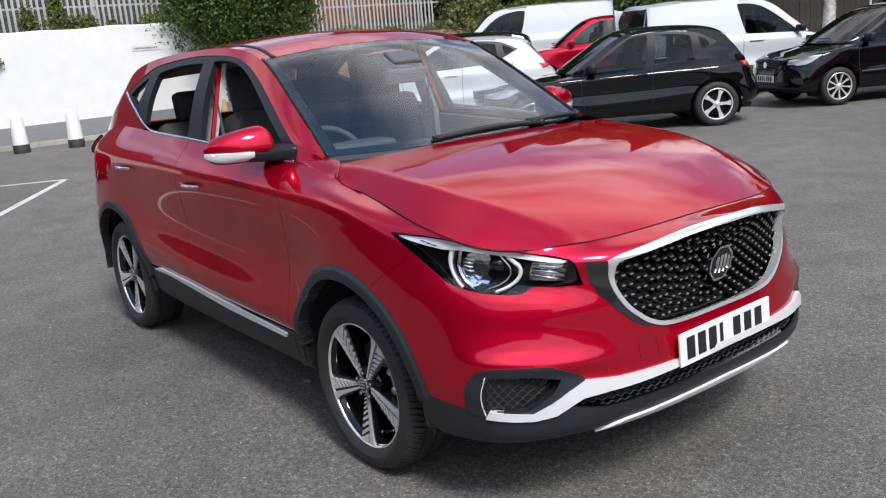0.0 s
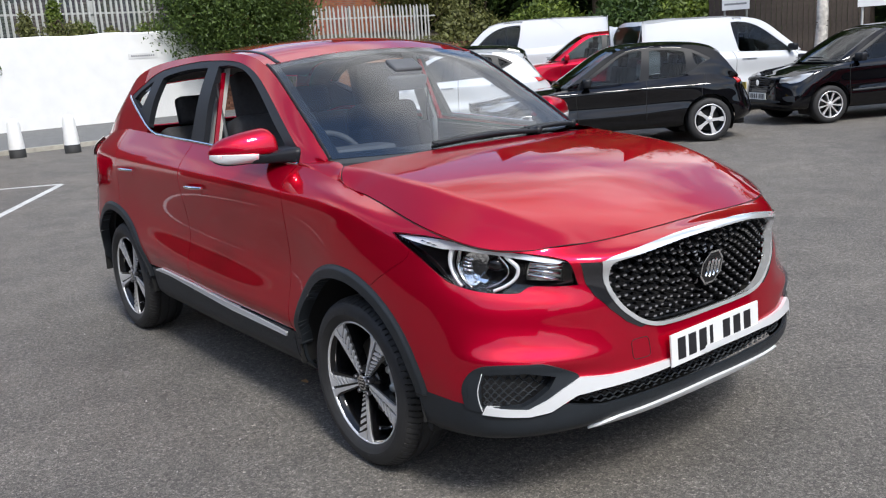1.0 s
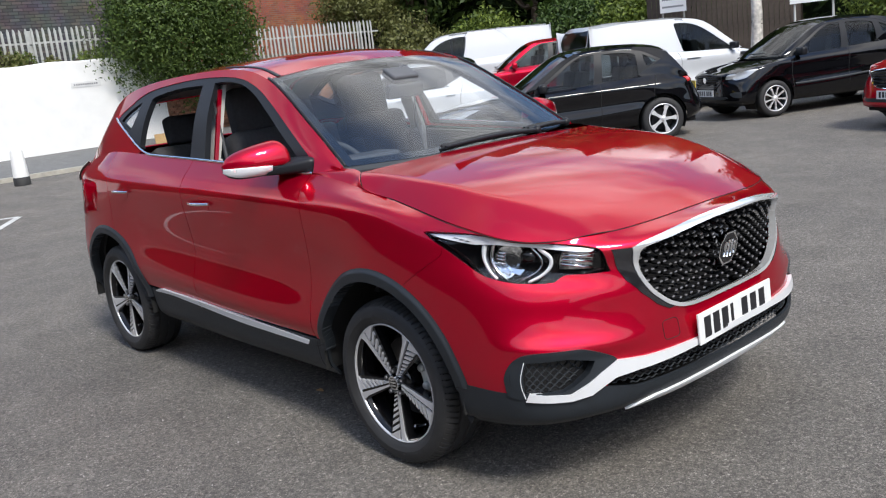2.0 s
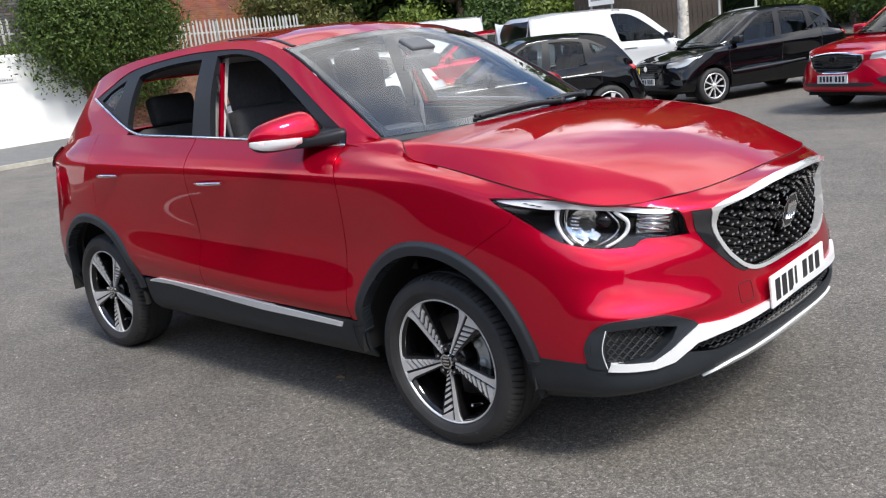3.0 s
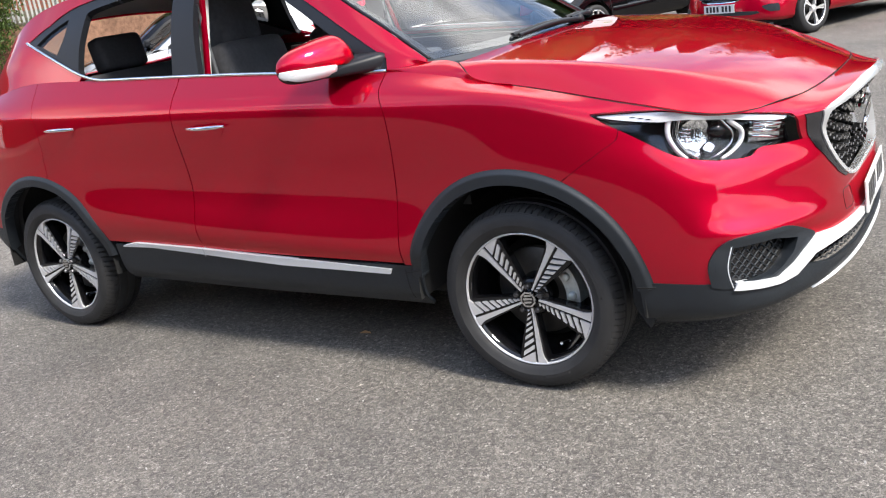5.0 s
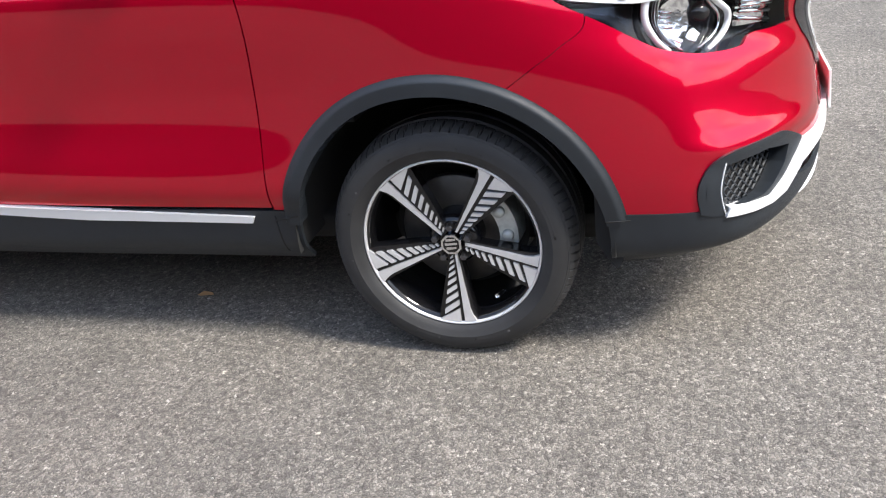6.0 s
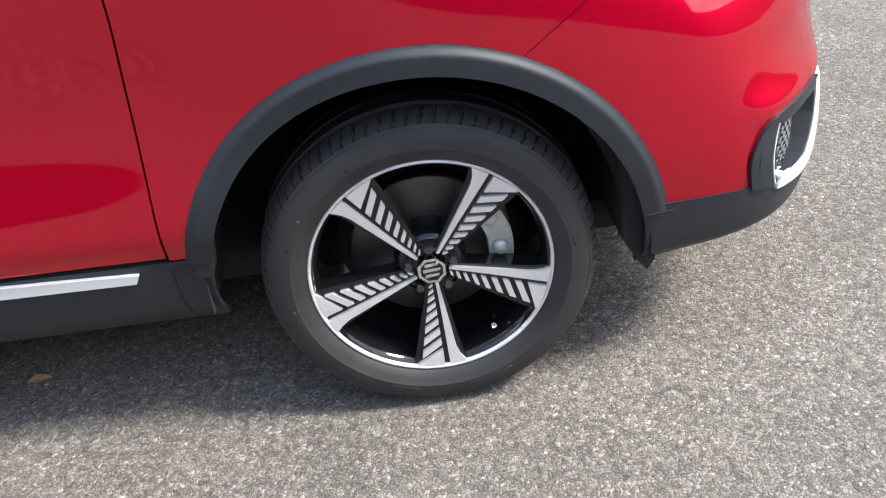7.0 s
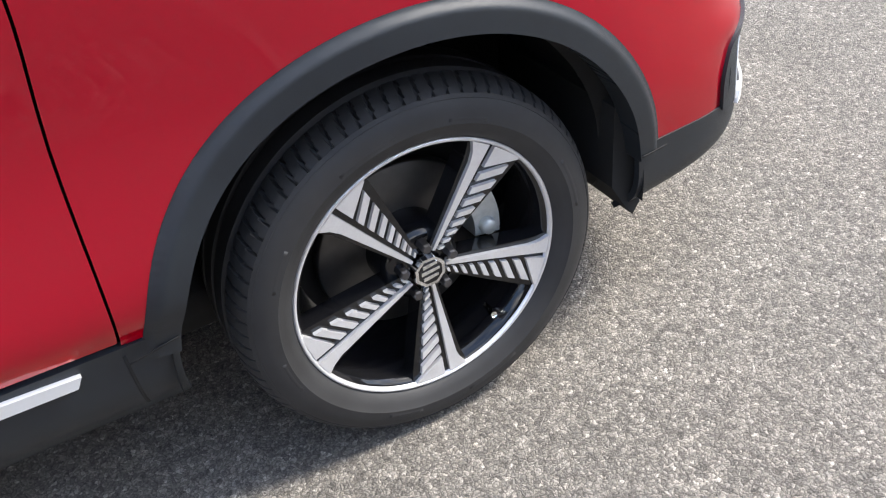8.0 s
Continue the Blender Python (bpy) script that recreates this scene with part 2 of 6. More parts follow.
def tube(points, radius, sides=8, closed=False):
    """A round bar along a line; radius may vary."""
    p = np.array(points, float)
    t = np.roll(p, -1, 0) - np.roll(p, 1, 0) if closed else np.gradient(p, axis=0)
    t /= np.linalg.norm(t, axis=1, keepdims=True) + 1e-12
    ref = np.array([0, 0, 1.0]) if abs(t[:, 2]).mean() < 0.9 else np.array([1.0, 0, 0])
    a = np.cross(t, ref)
    a /= np.linalg.norm(a, axis=1, keepdims=True) + 1e-12
    b = np.cross(a, t)
    r = np.broadcast_to(np.asarray(radius, float), len(p))[:, None]
    rows = [p + r * (a * math.cos(k) + b * math.sin(k)) for k in np.linspace(0, 2 * math.pi, sides, endpoint=False)]
    v, k = np.concatenate(rows), len(p)
    last = k if closed else k - 1
    f = [[s * k + i, ((s + 1) % sides) * k + i, ((s + 1) % sides) * k + (i + 1) % k, s * k + (i + 1) % k] for s in range(sides) for i in range(last)]
    if not closed:
        f += [[s * k for s in range(sides)], [s * k + k - 1 for s in range(sides)][::-1]]
    return v, f


def lathe(profile, n=48, axis=1):
    """A turned body round the y axis from (radius, y) points."""
    pr = np.array(profile, float)
    ang = np.linspace(0, 2 * math.pi, n, endpoint=False)
    v = np.concatenate([np.stack([r * np.cos(ang), np.full(n, y), r * np.sin(ang)], 1) for r, y in pr])
    f = [(i * n + j, i * n + (j + 1) % n, (i + 1) * n + (j + 1) % n, (i + 1) * n + j) for i in range(len(pr) - 1) for j in range(n)]
    return v, f


def joined(*pieces):
    """One set of vertices and faces out of several."""
    v, f, n = [], [], 0
    for pv, pf in pieces:
        v.append(np.asarray(pv, float))
        f += [[int(k) + n for k in q] for q in pf]
        n += len(pv)
    return np.concatenate(v), f


def prism(outline, y0, y1, taper=0.0, axis="y"):
    """A plate with a given outline in the (x, z) plane, from y0 to y1; taper shrinks the y0 face for a chamfer."""
    o = np.array(outline, float)
    c = o.mean(0)
    n = len(o)
    oo = c + (o - c) * (1 - taper)
    a = np.stack([oo[:, 0], np.full(n, y0), oo[:, 1]], 1)
    b = np.stack([o[:, 0], np.full(n, y1), o[:, 1]], 1)
    f = [list(range(n)), list(range(2 * n - 1, n - 1, -1))] + [[i, n + i, n + (i + 1) % n, (i + 1) % n] for i in range(n)]
    v = np.concatenate([a, b])
    if axis == "x":
        v = v[:, [1, 0, 2]]
    if axis == "z":
        v = v[:, [0, 2, 1]]
    return v, f


def block(x0, y0, z0, x1, y1, z1, bevel=0.0, segments=2):
    bm = bmesh.new()
    bmesh.ops.create_cube(bm, size=1, matrix=Matrix.LocRotScale(((x0 + x1) / 2, (y0 + y1) / 2, (z0 + z1) / 2), None, (abs(x1 - x0), abs(y1 - y0), abs(z1 - z0))))
    if bevel:
        bmesh.ops.bevel(bm, geom=bm.edges[:], offset=bevel, segments=segments, profile=0.7, affect="EDGES")
    return bm


def find_uv(surf, pts, axes, box):
    """The (u, v) of points given by two of their coordinates, within a stretch of a surface."""
    u0, v0, u1, v1 = box
    uu, vv = (a.ravel() for a in np.meshgrid(np.linspace(u0, u1, 160), np.linspace(v0, v1, 60), indexing="ij"))
    g = surf.at(uu, vv)[:, axes]
    p = np.array(pts, float)
    k = ((g[None] - p[:, None]) ** 2).sum(2).argmin(1)
    u, v = uu[k], vv[k]
    for _ in range(6):
        e = 1e-4
        r = surf.at(u, v)[:, axes] - p
        a = (surf.at(u + e, v)[:, axes] - surf.at(u - e, v)[:, axes]) / (2 * e)
        b = (surf.at(u, v + e)[:, axes] - surf.at(u, v - e)[:, axes]) / (2 * e)
        det = a[:, 0] * b[:, 1] - a[:, 1] * b[:, 0]
        det = np.where(abs(det) < 1e-9, 1e-9, det)
        du, dv = (r[:, 0] * b[:, 1] - r[:, 1] * b[:, 0]) / det, (a[:, 0] * r[:, 1] - a[:, 1] * r[:, 0]) / det
        u, v = np.clip(u - np.clip(du, -0.1, 0.1), u0, u1), np.clip(v - np.clip(dv, -0.1, 0.1), v0, v1)
    return np.stack([u, v], 1)

# ---- materials ----
RED = mat("red_metallic_paint", (0.57, 0.001, 0.026), 0.36, 0.77, coat=1.0, spec=0.0)
RED.node_tree.nodes["Principled BSDF"].inputs["Coat IOR"].default_value = 1.48
RED.node_tree.nodes["Principled BSDF"].inputs["Specular Tint"].default_value = (0.42, 0.02, 0.03, 1)
BLACK_PAINT = mat("black_car_paint", (0.003, 0.003, 0.004), 0.4, 0.0, coat=1.0, spec=0.0)
WHITE_PAINT = mat("white_car_paint", (0.60, 0.615, 0.635), 0.3, 0.0, coat=1.0)
SILVER_PAINT = mat("silver_blue_paint", (0.42, 0.46, 0.50), 0.3, 0.4, coat=1.0)
PLASTIC = mat("black_textured_plastic", (0.014, 0.018, 0.023), 0.5, vary=0.15, scale=30, bump=0.15, bump_scale=900)
GLOSS_BLACK = mat("gloss_black", (0.008, 0.008, 0.009), 0.08)
RUBBER = mat("tyre_rubber", (0.026, 0.026, 0.027), 0.64, vary=0.25, scale=14, bump=0.1, bump_scale=500)
# near-black, with the shade of gaps and undersides put into its colour
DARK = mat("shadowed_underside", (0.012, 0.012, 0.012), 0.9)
CHROME = mat("chrome", (0.82, 0.83, 0.84), 0.06, 1.0)
SATIN = mat("satin_silver", (0.62, 0.63, 0.65), 0.28, 0.85)
GLASS = glass("window_glass")
GLASS_DARK = glass("tinted_glass", (0.55, 0.62, 0.6), clear=0.6)
BRIGHT_CHROME = mat("bright_chrome", (0.84, 0.85, 0.86), 0.14, 0.65)
SATIN_WHITE = mat("bright_satin_silver", (0.80, 0.81, 0.82), 0.35, 0.25)
GLOSS_TRIM = mat("black_window_trim", (0.012, 0.013, 0.016), 0.42, spec=0.3)
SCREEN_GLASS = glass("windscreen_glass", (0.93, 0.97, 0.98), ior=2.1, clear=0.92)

# ---- ground ----
def rise(x, y):
    """Height of the car park, which climbs slightly away from the red car."""
    d = np.maximum(np.hypot(np.asarray(x) + 1.0, np.asarray(y)) - 4.5, 0)
    return np.minimum(0.00075 * d**2, 0.9 * np.tanh(0.00075 * d**2 / 0.9))


def ground_material():
    m = mat("asphalt", (0.124, 0.118, 0.108), 0.88)
    nt = m.node_tree
    p = nt.nodes["Principled BSDF"]
    tc = nt.nodes.new("ShaderNodeTexCoord")
    def tex(kind, scale, **kw):
        n = nt.nodes.new(kind)
        n.inputs["Scale"].default_value = scale
        for k, v in kw.items():
            n.inputs[k].default_value = v
        nt.links.new(tc.outputs["Object"], n.inputs["Vector"])
        return n
    def ramp(src, stops):
        r = nt.nodes.new("ShaderNodeValToRGB")
        while len(r.color_ramp.elements) < len(stops):
            r.color_ramp.elements.new(0.5)
        for e, (pos, c) in zip(r.color_ramp.elements, stops):
            e.position, e.color = pos, (*c, 1)
        nt.links.new(src, r.inputs["Fac"])
        return r
    def mixed(a, b, kind="MULTIPLY", fac=1.0):
        x = nt.nodes.new("ShaderNodeMix")
        x.data_type, x.blend_type = "RGBA", kind
        x.inputs["Factor"].default_value = fac
        nt.links.new(a, x.inputs["A"])
        nt.links.new(b, x.inputs["B"])
        return x.outputs["Result"]
    # angular chips: cells on bent coordinates, with dark bitumen between them
    bend = tex("ShaderNodeTexNoise", 90, Detail=3)
    centred = nt.nodes.new("ShaderNodeVectorMath")
    centred.operation = "SUBTRACT"
    centred.inputs[1].default_value = (.5, .5, .5)
    bent = nt.nodes.new("ShaderNodeVectorMath")
    bent.operation = "MULTIPLY_ADD"
    bent.inputs[1].default_value = (.014, .014, .014)
    nt.links.new(bend.outputs["Color"], centred.inputs[0])
    nt.links.new(centred.outputs[0], bent.inputs[0])
    nt.links.new(tc.outputs["Object"], bent.inputs[2])
    def cells(scale, feature):
        n = tex("ShaderNodeTexVoronoi", scale)
        n.feature = feature
        nt.links.new(bent.outputs[0], n.inputs["Vector"])
        return n
    stones, joints = cells(118, "F1"), cells(118, "DISTANCE_TO_EDGE")
    fines, fine_joints = cells(265, "F1"), cells(265, "DISTANCE_TO_EDGE")
    chips = ramp(stones.outputs["Color"], [(0.0, (0.114, 0.106, 0.095)), (0.35, (0.180, 0.168, 0.150)), (0.75, (0.250, 0.233, 0.208)), (1.0, (0.42, 0.395, 0.355))])
    gaps = ramp(joints.outputs["Distance"], [(0.01, (0.50, 0.49, 0.49)), (0.13, (1.05, 1.05, 1.05))])
    grains = ramp(fines.outputs["Color"], [(0.0, (0.62, 0.62, 0.62)), (0.6, (1.0, 1.0, 1.0)), (1.0, (1.5, 1.48, 1.45))])
    pits = ramp(fine_joints.outputs["Distance"], [(0.02, (0.78, 0.78, 0.78)), (0.2, (1.04, 1.04, 1.04))])
    small = tex("ShaderNodeTexNoise", 38, Detail=8, Roughness=0.75)
    mid = ramp(small.outputs["Fac"], [(0.34, (0.58, 0.58, 0.58)), (0.52, (1.0, 1.0, 1.0)), (0.70, (1.30, 1.29, 1.27))])
    big = tex("ShaderNodeTexNoise", 0.55, Detail=5)
    stain = ramp(big.outputs["Fac"], [(0.32, (0.84, 0.84, 0.85)), (0.52, (1.0, 0.99, 0.98)), (0.72, (1.16, 1.14, 1.11))])
    streak = tex("ShaderNodeTexNoise", 3.0, Detail=3)
    streaks = ramp(streak.outputs["Fac"], [(0.35, (0.88, 0.88, 0.88)), (0.65, (1.08, 1.08, 1.08))])
    specks = tex("ShaderNodeTexVoronoi", 7)
    dots = ramp(specks.outputs["Distance"], [(0.045, (1.9, 1.86, 1.8)), (0.06, (1, 1, 1))])
    c = mixed(chips.outputs["Color"], gaps.outputs["Color"])
    for o in (grains, pits, mid, stain, streaks, dots):
        c = mixed(c, o.outputs["Color"])
    nt.links.new(c, p.inputs["Base Color"])
    tops = nt.nodes.new("ShaderNodeMath")
    tops.operation = "MULTIPLY_ADD"
    tops.inputs[1].default_value = 0.4
    nt.links.new(fine_joints.outputs["Distance"], tops.inputs[0])
    nt.links.new(joints.outputs["Distance"], tops.inputs[2])
    b = nt.nodes.new("ShaderNodeBump")
    b.inputs["Strength"].default_value, b.inputs["Distance"].default_value = 0.7, 0.010
    nt.links.new(tops.outputs[0], b.inputs["Height"])
    nt.links.new(b.outputs["Normal"], p.inputs["Normal"])
    return m


ASPHALT = ground_material()
gx = np.concatenate([np.linspace(-400, -45, 10), np.linspace(-40, 30, 71), np.linspace(35, 400, 10)])
gxx, gyy = np.meshgrid(gx, gx, indexing="ij")
gv = np.stack([gxx.ravel(), gyy.ravel(), rise(gxx, gyy).ravel()], 1)
gn = len(gx)
gf = [(i * gn + j, (i + 1) * gn + j, (i + 1) * gn + j + 1, i * gn + j + 1) for i in range(gn - 1) for j in range(gn - 1)]
ground = tagged(mesh_object("ground", gv, gf, ASPHALT), "worn grey asphalt of a car park", "ground", kind="structure")


def on_ground(pts, lift=0.0):
    p = np.array(pts, float)
    return np.column_stack([p, rise(p[:, 0], p[:, 1]) + lift])

# ---- the red car: its surfaces ----
# x runs to the car's nose, the driver's side is at -y; the front axle is at x = 0.
BASE = 2.585
MIDDLE = .03  # the car's middle line lies this far to +y


def wide(pts):
    """Points of the driver's side as they lie from the car's middle line."""
    a = np.array(pts, float)
    k = 1 if a.shape[-1] == 3 else 0
    a[..., k] -= MIDDLE * np.clip(-a[..., k] / .4, 0, 1)
    return a


BODY_LINES = [
    [(-3.33, 0, .34), (-3.30, -.45, .34), (-3.15, -.72, .33), (-2.95, -.80, .30), (-2.585, -.80, .28), (-2.05, -.80, .28), (-1.3, -.80, .27), (-.5, -.80, .27), (0, -.80, .26), (.42, -.80, .268), (.69, -.70, .283), (.872, -.41, .312), (.92, 0, .318)],
    [(-3.40, 0, .42), (-3.37, -.45, .42), (-3.2, -.76, .42), (-2.98, -.845, .40), (-2.585, -.85, .34), (-2.05, -.84, .335), (-1.3, -.84, .33), (-.5, -.84, .33), (0, -.85, .33), (.42, -.85, .32), (.72, -.76, .325), (.90, -.43, .345), (.945, 0, .355)],
    [(-3.41, 0, .52), (-3.38, -.46, .52), (-3.2, -.78, .52), (-2.98, -.86, .50), (-2.585, -.87, .46), (-2.05, -.86, .455), (-1.3, -.857, .44), (-.5, -.853, .43), (0, -.86, .425), (.44, -.86, .42), (.71, -.78, .415), (.91, -.44, .41), (.955, 0, .41)],
    [(-3.39, 0, .64), (-3.36, -.46, .64), (-3.18, -.78, .64), (-2.98, -.87, .62), (-2.585, -.885, .58), (-2.05, -.886, .585), (-1.3, -.884, .545), (-.5, -.875, .515), (0, -.88, .55), (.44, -.87, .54), (.705, -.77, .53), (.905, -.43, .52), (.95, 0, .52)],
    [(-3.34, 0, .80), (-3.31, -.46, .80), (-3.14, -.775, .80), (-2.96, -.86, .79), (-2.585, -.89, .78), (-2.05, -.862, .76), (-1.3, -.846, .73), (-.5, -.843, .72), (0, -.89, .76), (.40, -.865, .74), (.668, -.745, .70), (.886, -.422, .68), (.905, 0, .665)],
    [(-3.26, 0, 1.0), (-3.23, -.45, 1.0), (-3.1, -.76, 1.0), (-2.93, -.845, 1.0), (-2.585, -.875, 1.0), (-2.05, -.873, .985), (-1.3, -.872, .97), (-.5, -.862, .95), (0, -.872, .93), (.36, -.845, .875), (.62, -.725, .81), (.872, -.42, .79), (.93, 0, .80)],
    [(-3.20, 0, 1.08), (-3.18, -.44, 1.08), (-3.10, -.755, 1.085), (-2.93, -.80, 1.09), (-2.585, -.83, 1.12), (-2.05, -.832, 1.10), (-1.3, -.832, 1.08), (-.5, -.815, 1.05), (0, -.825, 1.005), (.37, -.825, .925), (.62, -.71, .865), (.885, -.42, .862), (.975, 0, .90)],
    [(-3.15, 0, 1.14), (-3.13, -.44, 1.14), (-3.08, -.70, 1.14), (-2.95, -.75, 1.16), (-2.585, -.755, 1.21), (-2.05, -.762, 1.195), (-1.3, -.76, 1.165), (-.5, -.748, 1.12), (0, -.758, 1.040), (.42, -.787, .960), (.645, -.69, .904), (.812, -.42, .905), (.865, 0, .92)],
]
# a firm shoulder crease: the line above it follows it closely along the side
for k in range(3, 9):
    x, y, z = BODY_LINES[5][k]
    z += (.012, .012, .018, .02, .015, .005)[k - 3]
    BODY_LINES[5][k] = (x, y - .002, z)
    BODY_LINES[6][k] = (x, y + .024, z + .085)
BODY_LINES = wide(BODY_LINES)


class Sculpted(Loft):
    """The body loft with the pressed forms of the bumper corner."""

    def at(self, u, v):
        p = super().at(u, v)
        u, v = np.atleast_1d(np.asarray(u, float)), np.atleast_1d(np.asarray(v, float))
        s = np.clip((u - 9.3) / 0.6, 0, 1) * np.clip((11.15 - u) / 0.6, 0, 1)
        s = s * s * (3 - 2 * s)
        low = np.clip((u - 9.7) / 1.0, 0, 1) * 0.25
        g = s * (0.002 * np.exp(-(((v - 4.55 + low) / 0.25) ** 2)) - 0.004 * np.exp(-(((v - 3.75) / 0.25) ** 2)) + 0.012 * np.exp(-(((v - 3.2) / 0.18) ** 2)))
        return p + g[:, None] * np.array([0.8, -0.6, 0])


BODY = Sculpted(BODY_LINES, mirror=True)
BELT = [(-.36, -.69, 1.13), (-.5, -.748, 1.12), (-.85, -.755, 1.14), (-1.3, -.76, 1.165), (-2.05, -.762, 1.195), (-2.585, -.755, 1.21), (-2.85, -.75, 1.175), (-3.08, -.70, 1.14)]
RAIL = [(-.36, -.685, 1.14), (-.62, -.645, 1.305), (-1.02, -.585, 1.525), (-1.4, -.57, 1.592), (-2.05, -.575, 1.588), (-2.54, -.585, 1.545), (-2.80, -.61, 1.448), (-3.06, -.67, 1.19)]
BELT, RAIL = wide(BELT), wide(RAIL)
belt_a, rail_a = BELT, RAIL
SIDE = Loft([rail_a, belt_a * 0.5 + rail_a * 0.5 + np.array([0, -.014, 0]), belt_a])
ed = np.concatenate([curve(wide([(-.235, -.690, 1.122), (-.200, -.722, 1.108), (-.155, -.751, 1.074), (-.10, -.754, 1.052)]), 12), BODY.at(np.linspace(8.0, 10.43, 30), np.full(30, 7.0))])
ed = along(ed, 36)


def bonnet_lift(u, v):
    return 0.034 * (1 - (2 * v - 1) ** 4) * np.sin(np.pi * u)


class Bonnet(Loft):
    """A crowned top between two firm creases, with a facet from each crease down to the shut line."""
    crease = along(curve([ed[0], (-.10, -.704, 1.112), (.06, -.700, 1.098), (.24, -.684, 1.076), (.39, -.658, 1.046), (.51, -.612, 1.015), (.66, -.547, .961), (.80, -.476, .904)], 80), 36)
    middle = along(curve([(-.213, 0, 1.140), (.0, 0, 1.126), (.25, 0, 1.096), (.5, 0, 1.046), (.70, 0, .988), (.80, 0, .950), (.865, 0, .920)], 80), 36)
    facet = .12
    front = BODY.at(np.linspace(10.43, 12, 60), np.full(60, 7.0))

    def __init__(self):
        self.umax, self.vmax, self.shift = 1, 1, 0

    def at(self, u, v):
        u, v = np.atleast_1d(np.asarray(u, float)), np.atleast_1d(np.asarray(v, float))
        w = weights(u * 35, 36)
        e, c, m = w @ ed, w @ self.crease, w @ self.middle
        side = np.where(v > .5, -1.0, 1.0)[:, None]
        k = np.minimum(v, 1 - v)
        f = np.clip(k / self.facet, 0, 1)[:, None]
        low = e * (1 - f) + c * f + np.stack([0 * u, -.010 + 0 * u, .016 + 0 * u], 1) * .35 * (4 * f * (1 - f)) * np.linalg.norm(e - c, axis=1, keepdims=True) * 5
        s = np.clip((.5 - k) / (.5 - self.facet), 0, 1)[:, None]
        top = np.concatenate([m[:, :1] + (c - m)[:, :1] * s**2, c[:, 1:2] * s, m[:, 2:] + (c - m)[:, 2:] * s**1.6], 1)
        out = np.where(k[:, None] < self.facet, low, top)
        # the leading edge follows the nose
        y, end, corner = out[:, 1], self.middle[-1], self.crease[-1]
        q = np.clip(y / corner[1], 0, 1)
        beyond = np.clip((y - corner[1]) / (ed[-1, 1] - corner[1]), 0, 1)
        near = np.clip((u - .55) / .45, 0, 1) ** 2
        for axis, power in ((0, 2), (2, 1.6)):
            edge = end[axis] + (corner - end)[axis] * q**power + (ed[-1] - corner)[axis] * beyond
            out[:, axis] += near * (np.interp(-y, -self.front[::-1, 1], self.front[::-1, axis]) - edge)
        out[:, 1:2] *= side
        return out


BONNET = Bonnet()
cowl = BONNET.at(np.zeros(7), np.linspace(0, 1, 7))
rr = SIDE.at(np.linspace(6.0, 2, 12), np.zeros(12))
BROW = [rr[-1], (-.985, -.3, 1.56), (-.97, 0, 1.57), (-.985, .3, 1.56), rr[-1] * [1, -1, 1]]
ROOF = Coons(rr, rr * [1, -1, 1], [rr[0], (-2.86, -.3, 1.485), (-2.88, 0, 1.497), (-2.86, .3, 1.485), rr[0] * [1, -1, 1]], BROW,
             lambda u, v: 0.002 * np.sin(np.pi * u) * np.sin(np.pi * v))
pa = SIDE.at(np.linspace(2, 0, 10), np.zeros(10))
SCREEN = Coons(pa, pa * [1, -1, 1], BROW, [pa[-1], (-.26, -.4, 1.135), (-.23, 0, 1.135), (-.26, .4, 1.135), pa[-1] * [1, -1, 1]])
tl = SIDE.at(np.linspace(7, 6.0, 6), np.zeros(6))
TAIL = Coons(tl, tl * [1, -1, 1], [tl[0], (-3.13, -.44, 1.14), (-3.15, 0, 1.14), (-3.13, .44, 1.14), tl[0] * [1, -1, 1]],
             [rr[0], (-2.86, -.3, 1.485), (-2.88, 0, 1.497), (-2.86, .3, 1.485), rr[0] * [1, -1, 1]])

# ---- the red car ----
car = thing("car", "glossy red compact SUV with black cladding and open side windows", "car", pose(0, MIDDLE, 0))
SIDE_BOX, FRONT_BOX, WIN_BOX = (2.6, 0, 9.9, 7), (9.2, 0, 12, 7), (0, 0, 7, 2)


def on_side(pts):
    return find_uv(BODY, pts, (0, 2), SIDE_BOX)


def on_front(pts):
    return find_uv(BODY, wide(pts), (1, 2), FRONT_BOX)


def on_window(pts):
    return find_uv(SIDE, pts, (0, 2), WIN_BOX)


def arc_uv(x, z, r, a0, a1, box, n=60):
    a = np.radians(np.linspace(a0, a1, n))
    return find_uv(BODY, np.stack([x + r * np.cos(a), np.maximum(z + r * np.sin(a), 0.255)], 1), (0, 2), box)


def both(name, vf, material, label="", only=False):
    """A part on the driver's side, and its twin across the car."""
    mesh_object(name, *vf, material, car, label)
    if not only:
        mesh_object(name, *flipped(vf), material, car, label)


def on_line(surf, uv, offset=0.0):
    n = surf.normal(uv[:, 0], uv[:, 1])
    return surf.at(uv[:, 0], uv[:, 1]) + offset * n, n


BF, BR = (6.9, 0, 9.7, 7), (2.6, 0, 5.6, 7)
AX_Z = .335
arch_f, arch_r = arc_uv(0, AX_Z, .440, 0, 359, BF, 90), arc_uv(-BASE, AX_Z, .440, 0, 359, BR, 90)

skirt_f, skirt_r = arc_uv(0, AX_Z, .414, 0, 359, BF, 90), arc_uv(-BASE, AX_Z, .414, 0, 359, BR, 90)

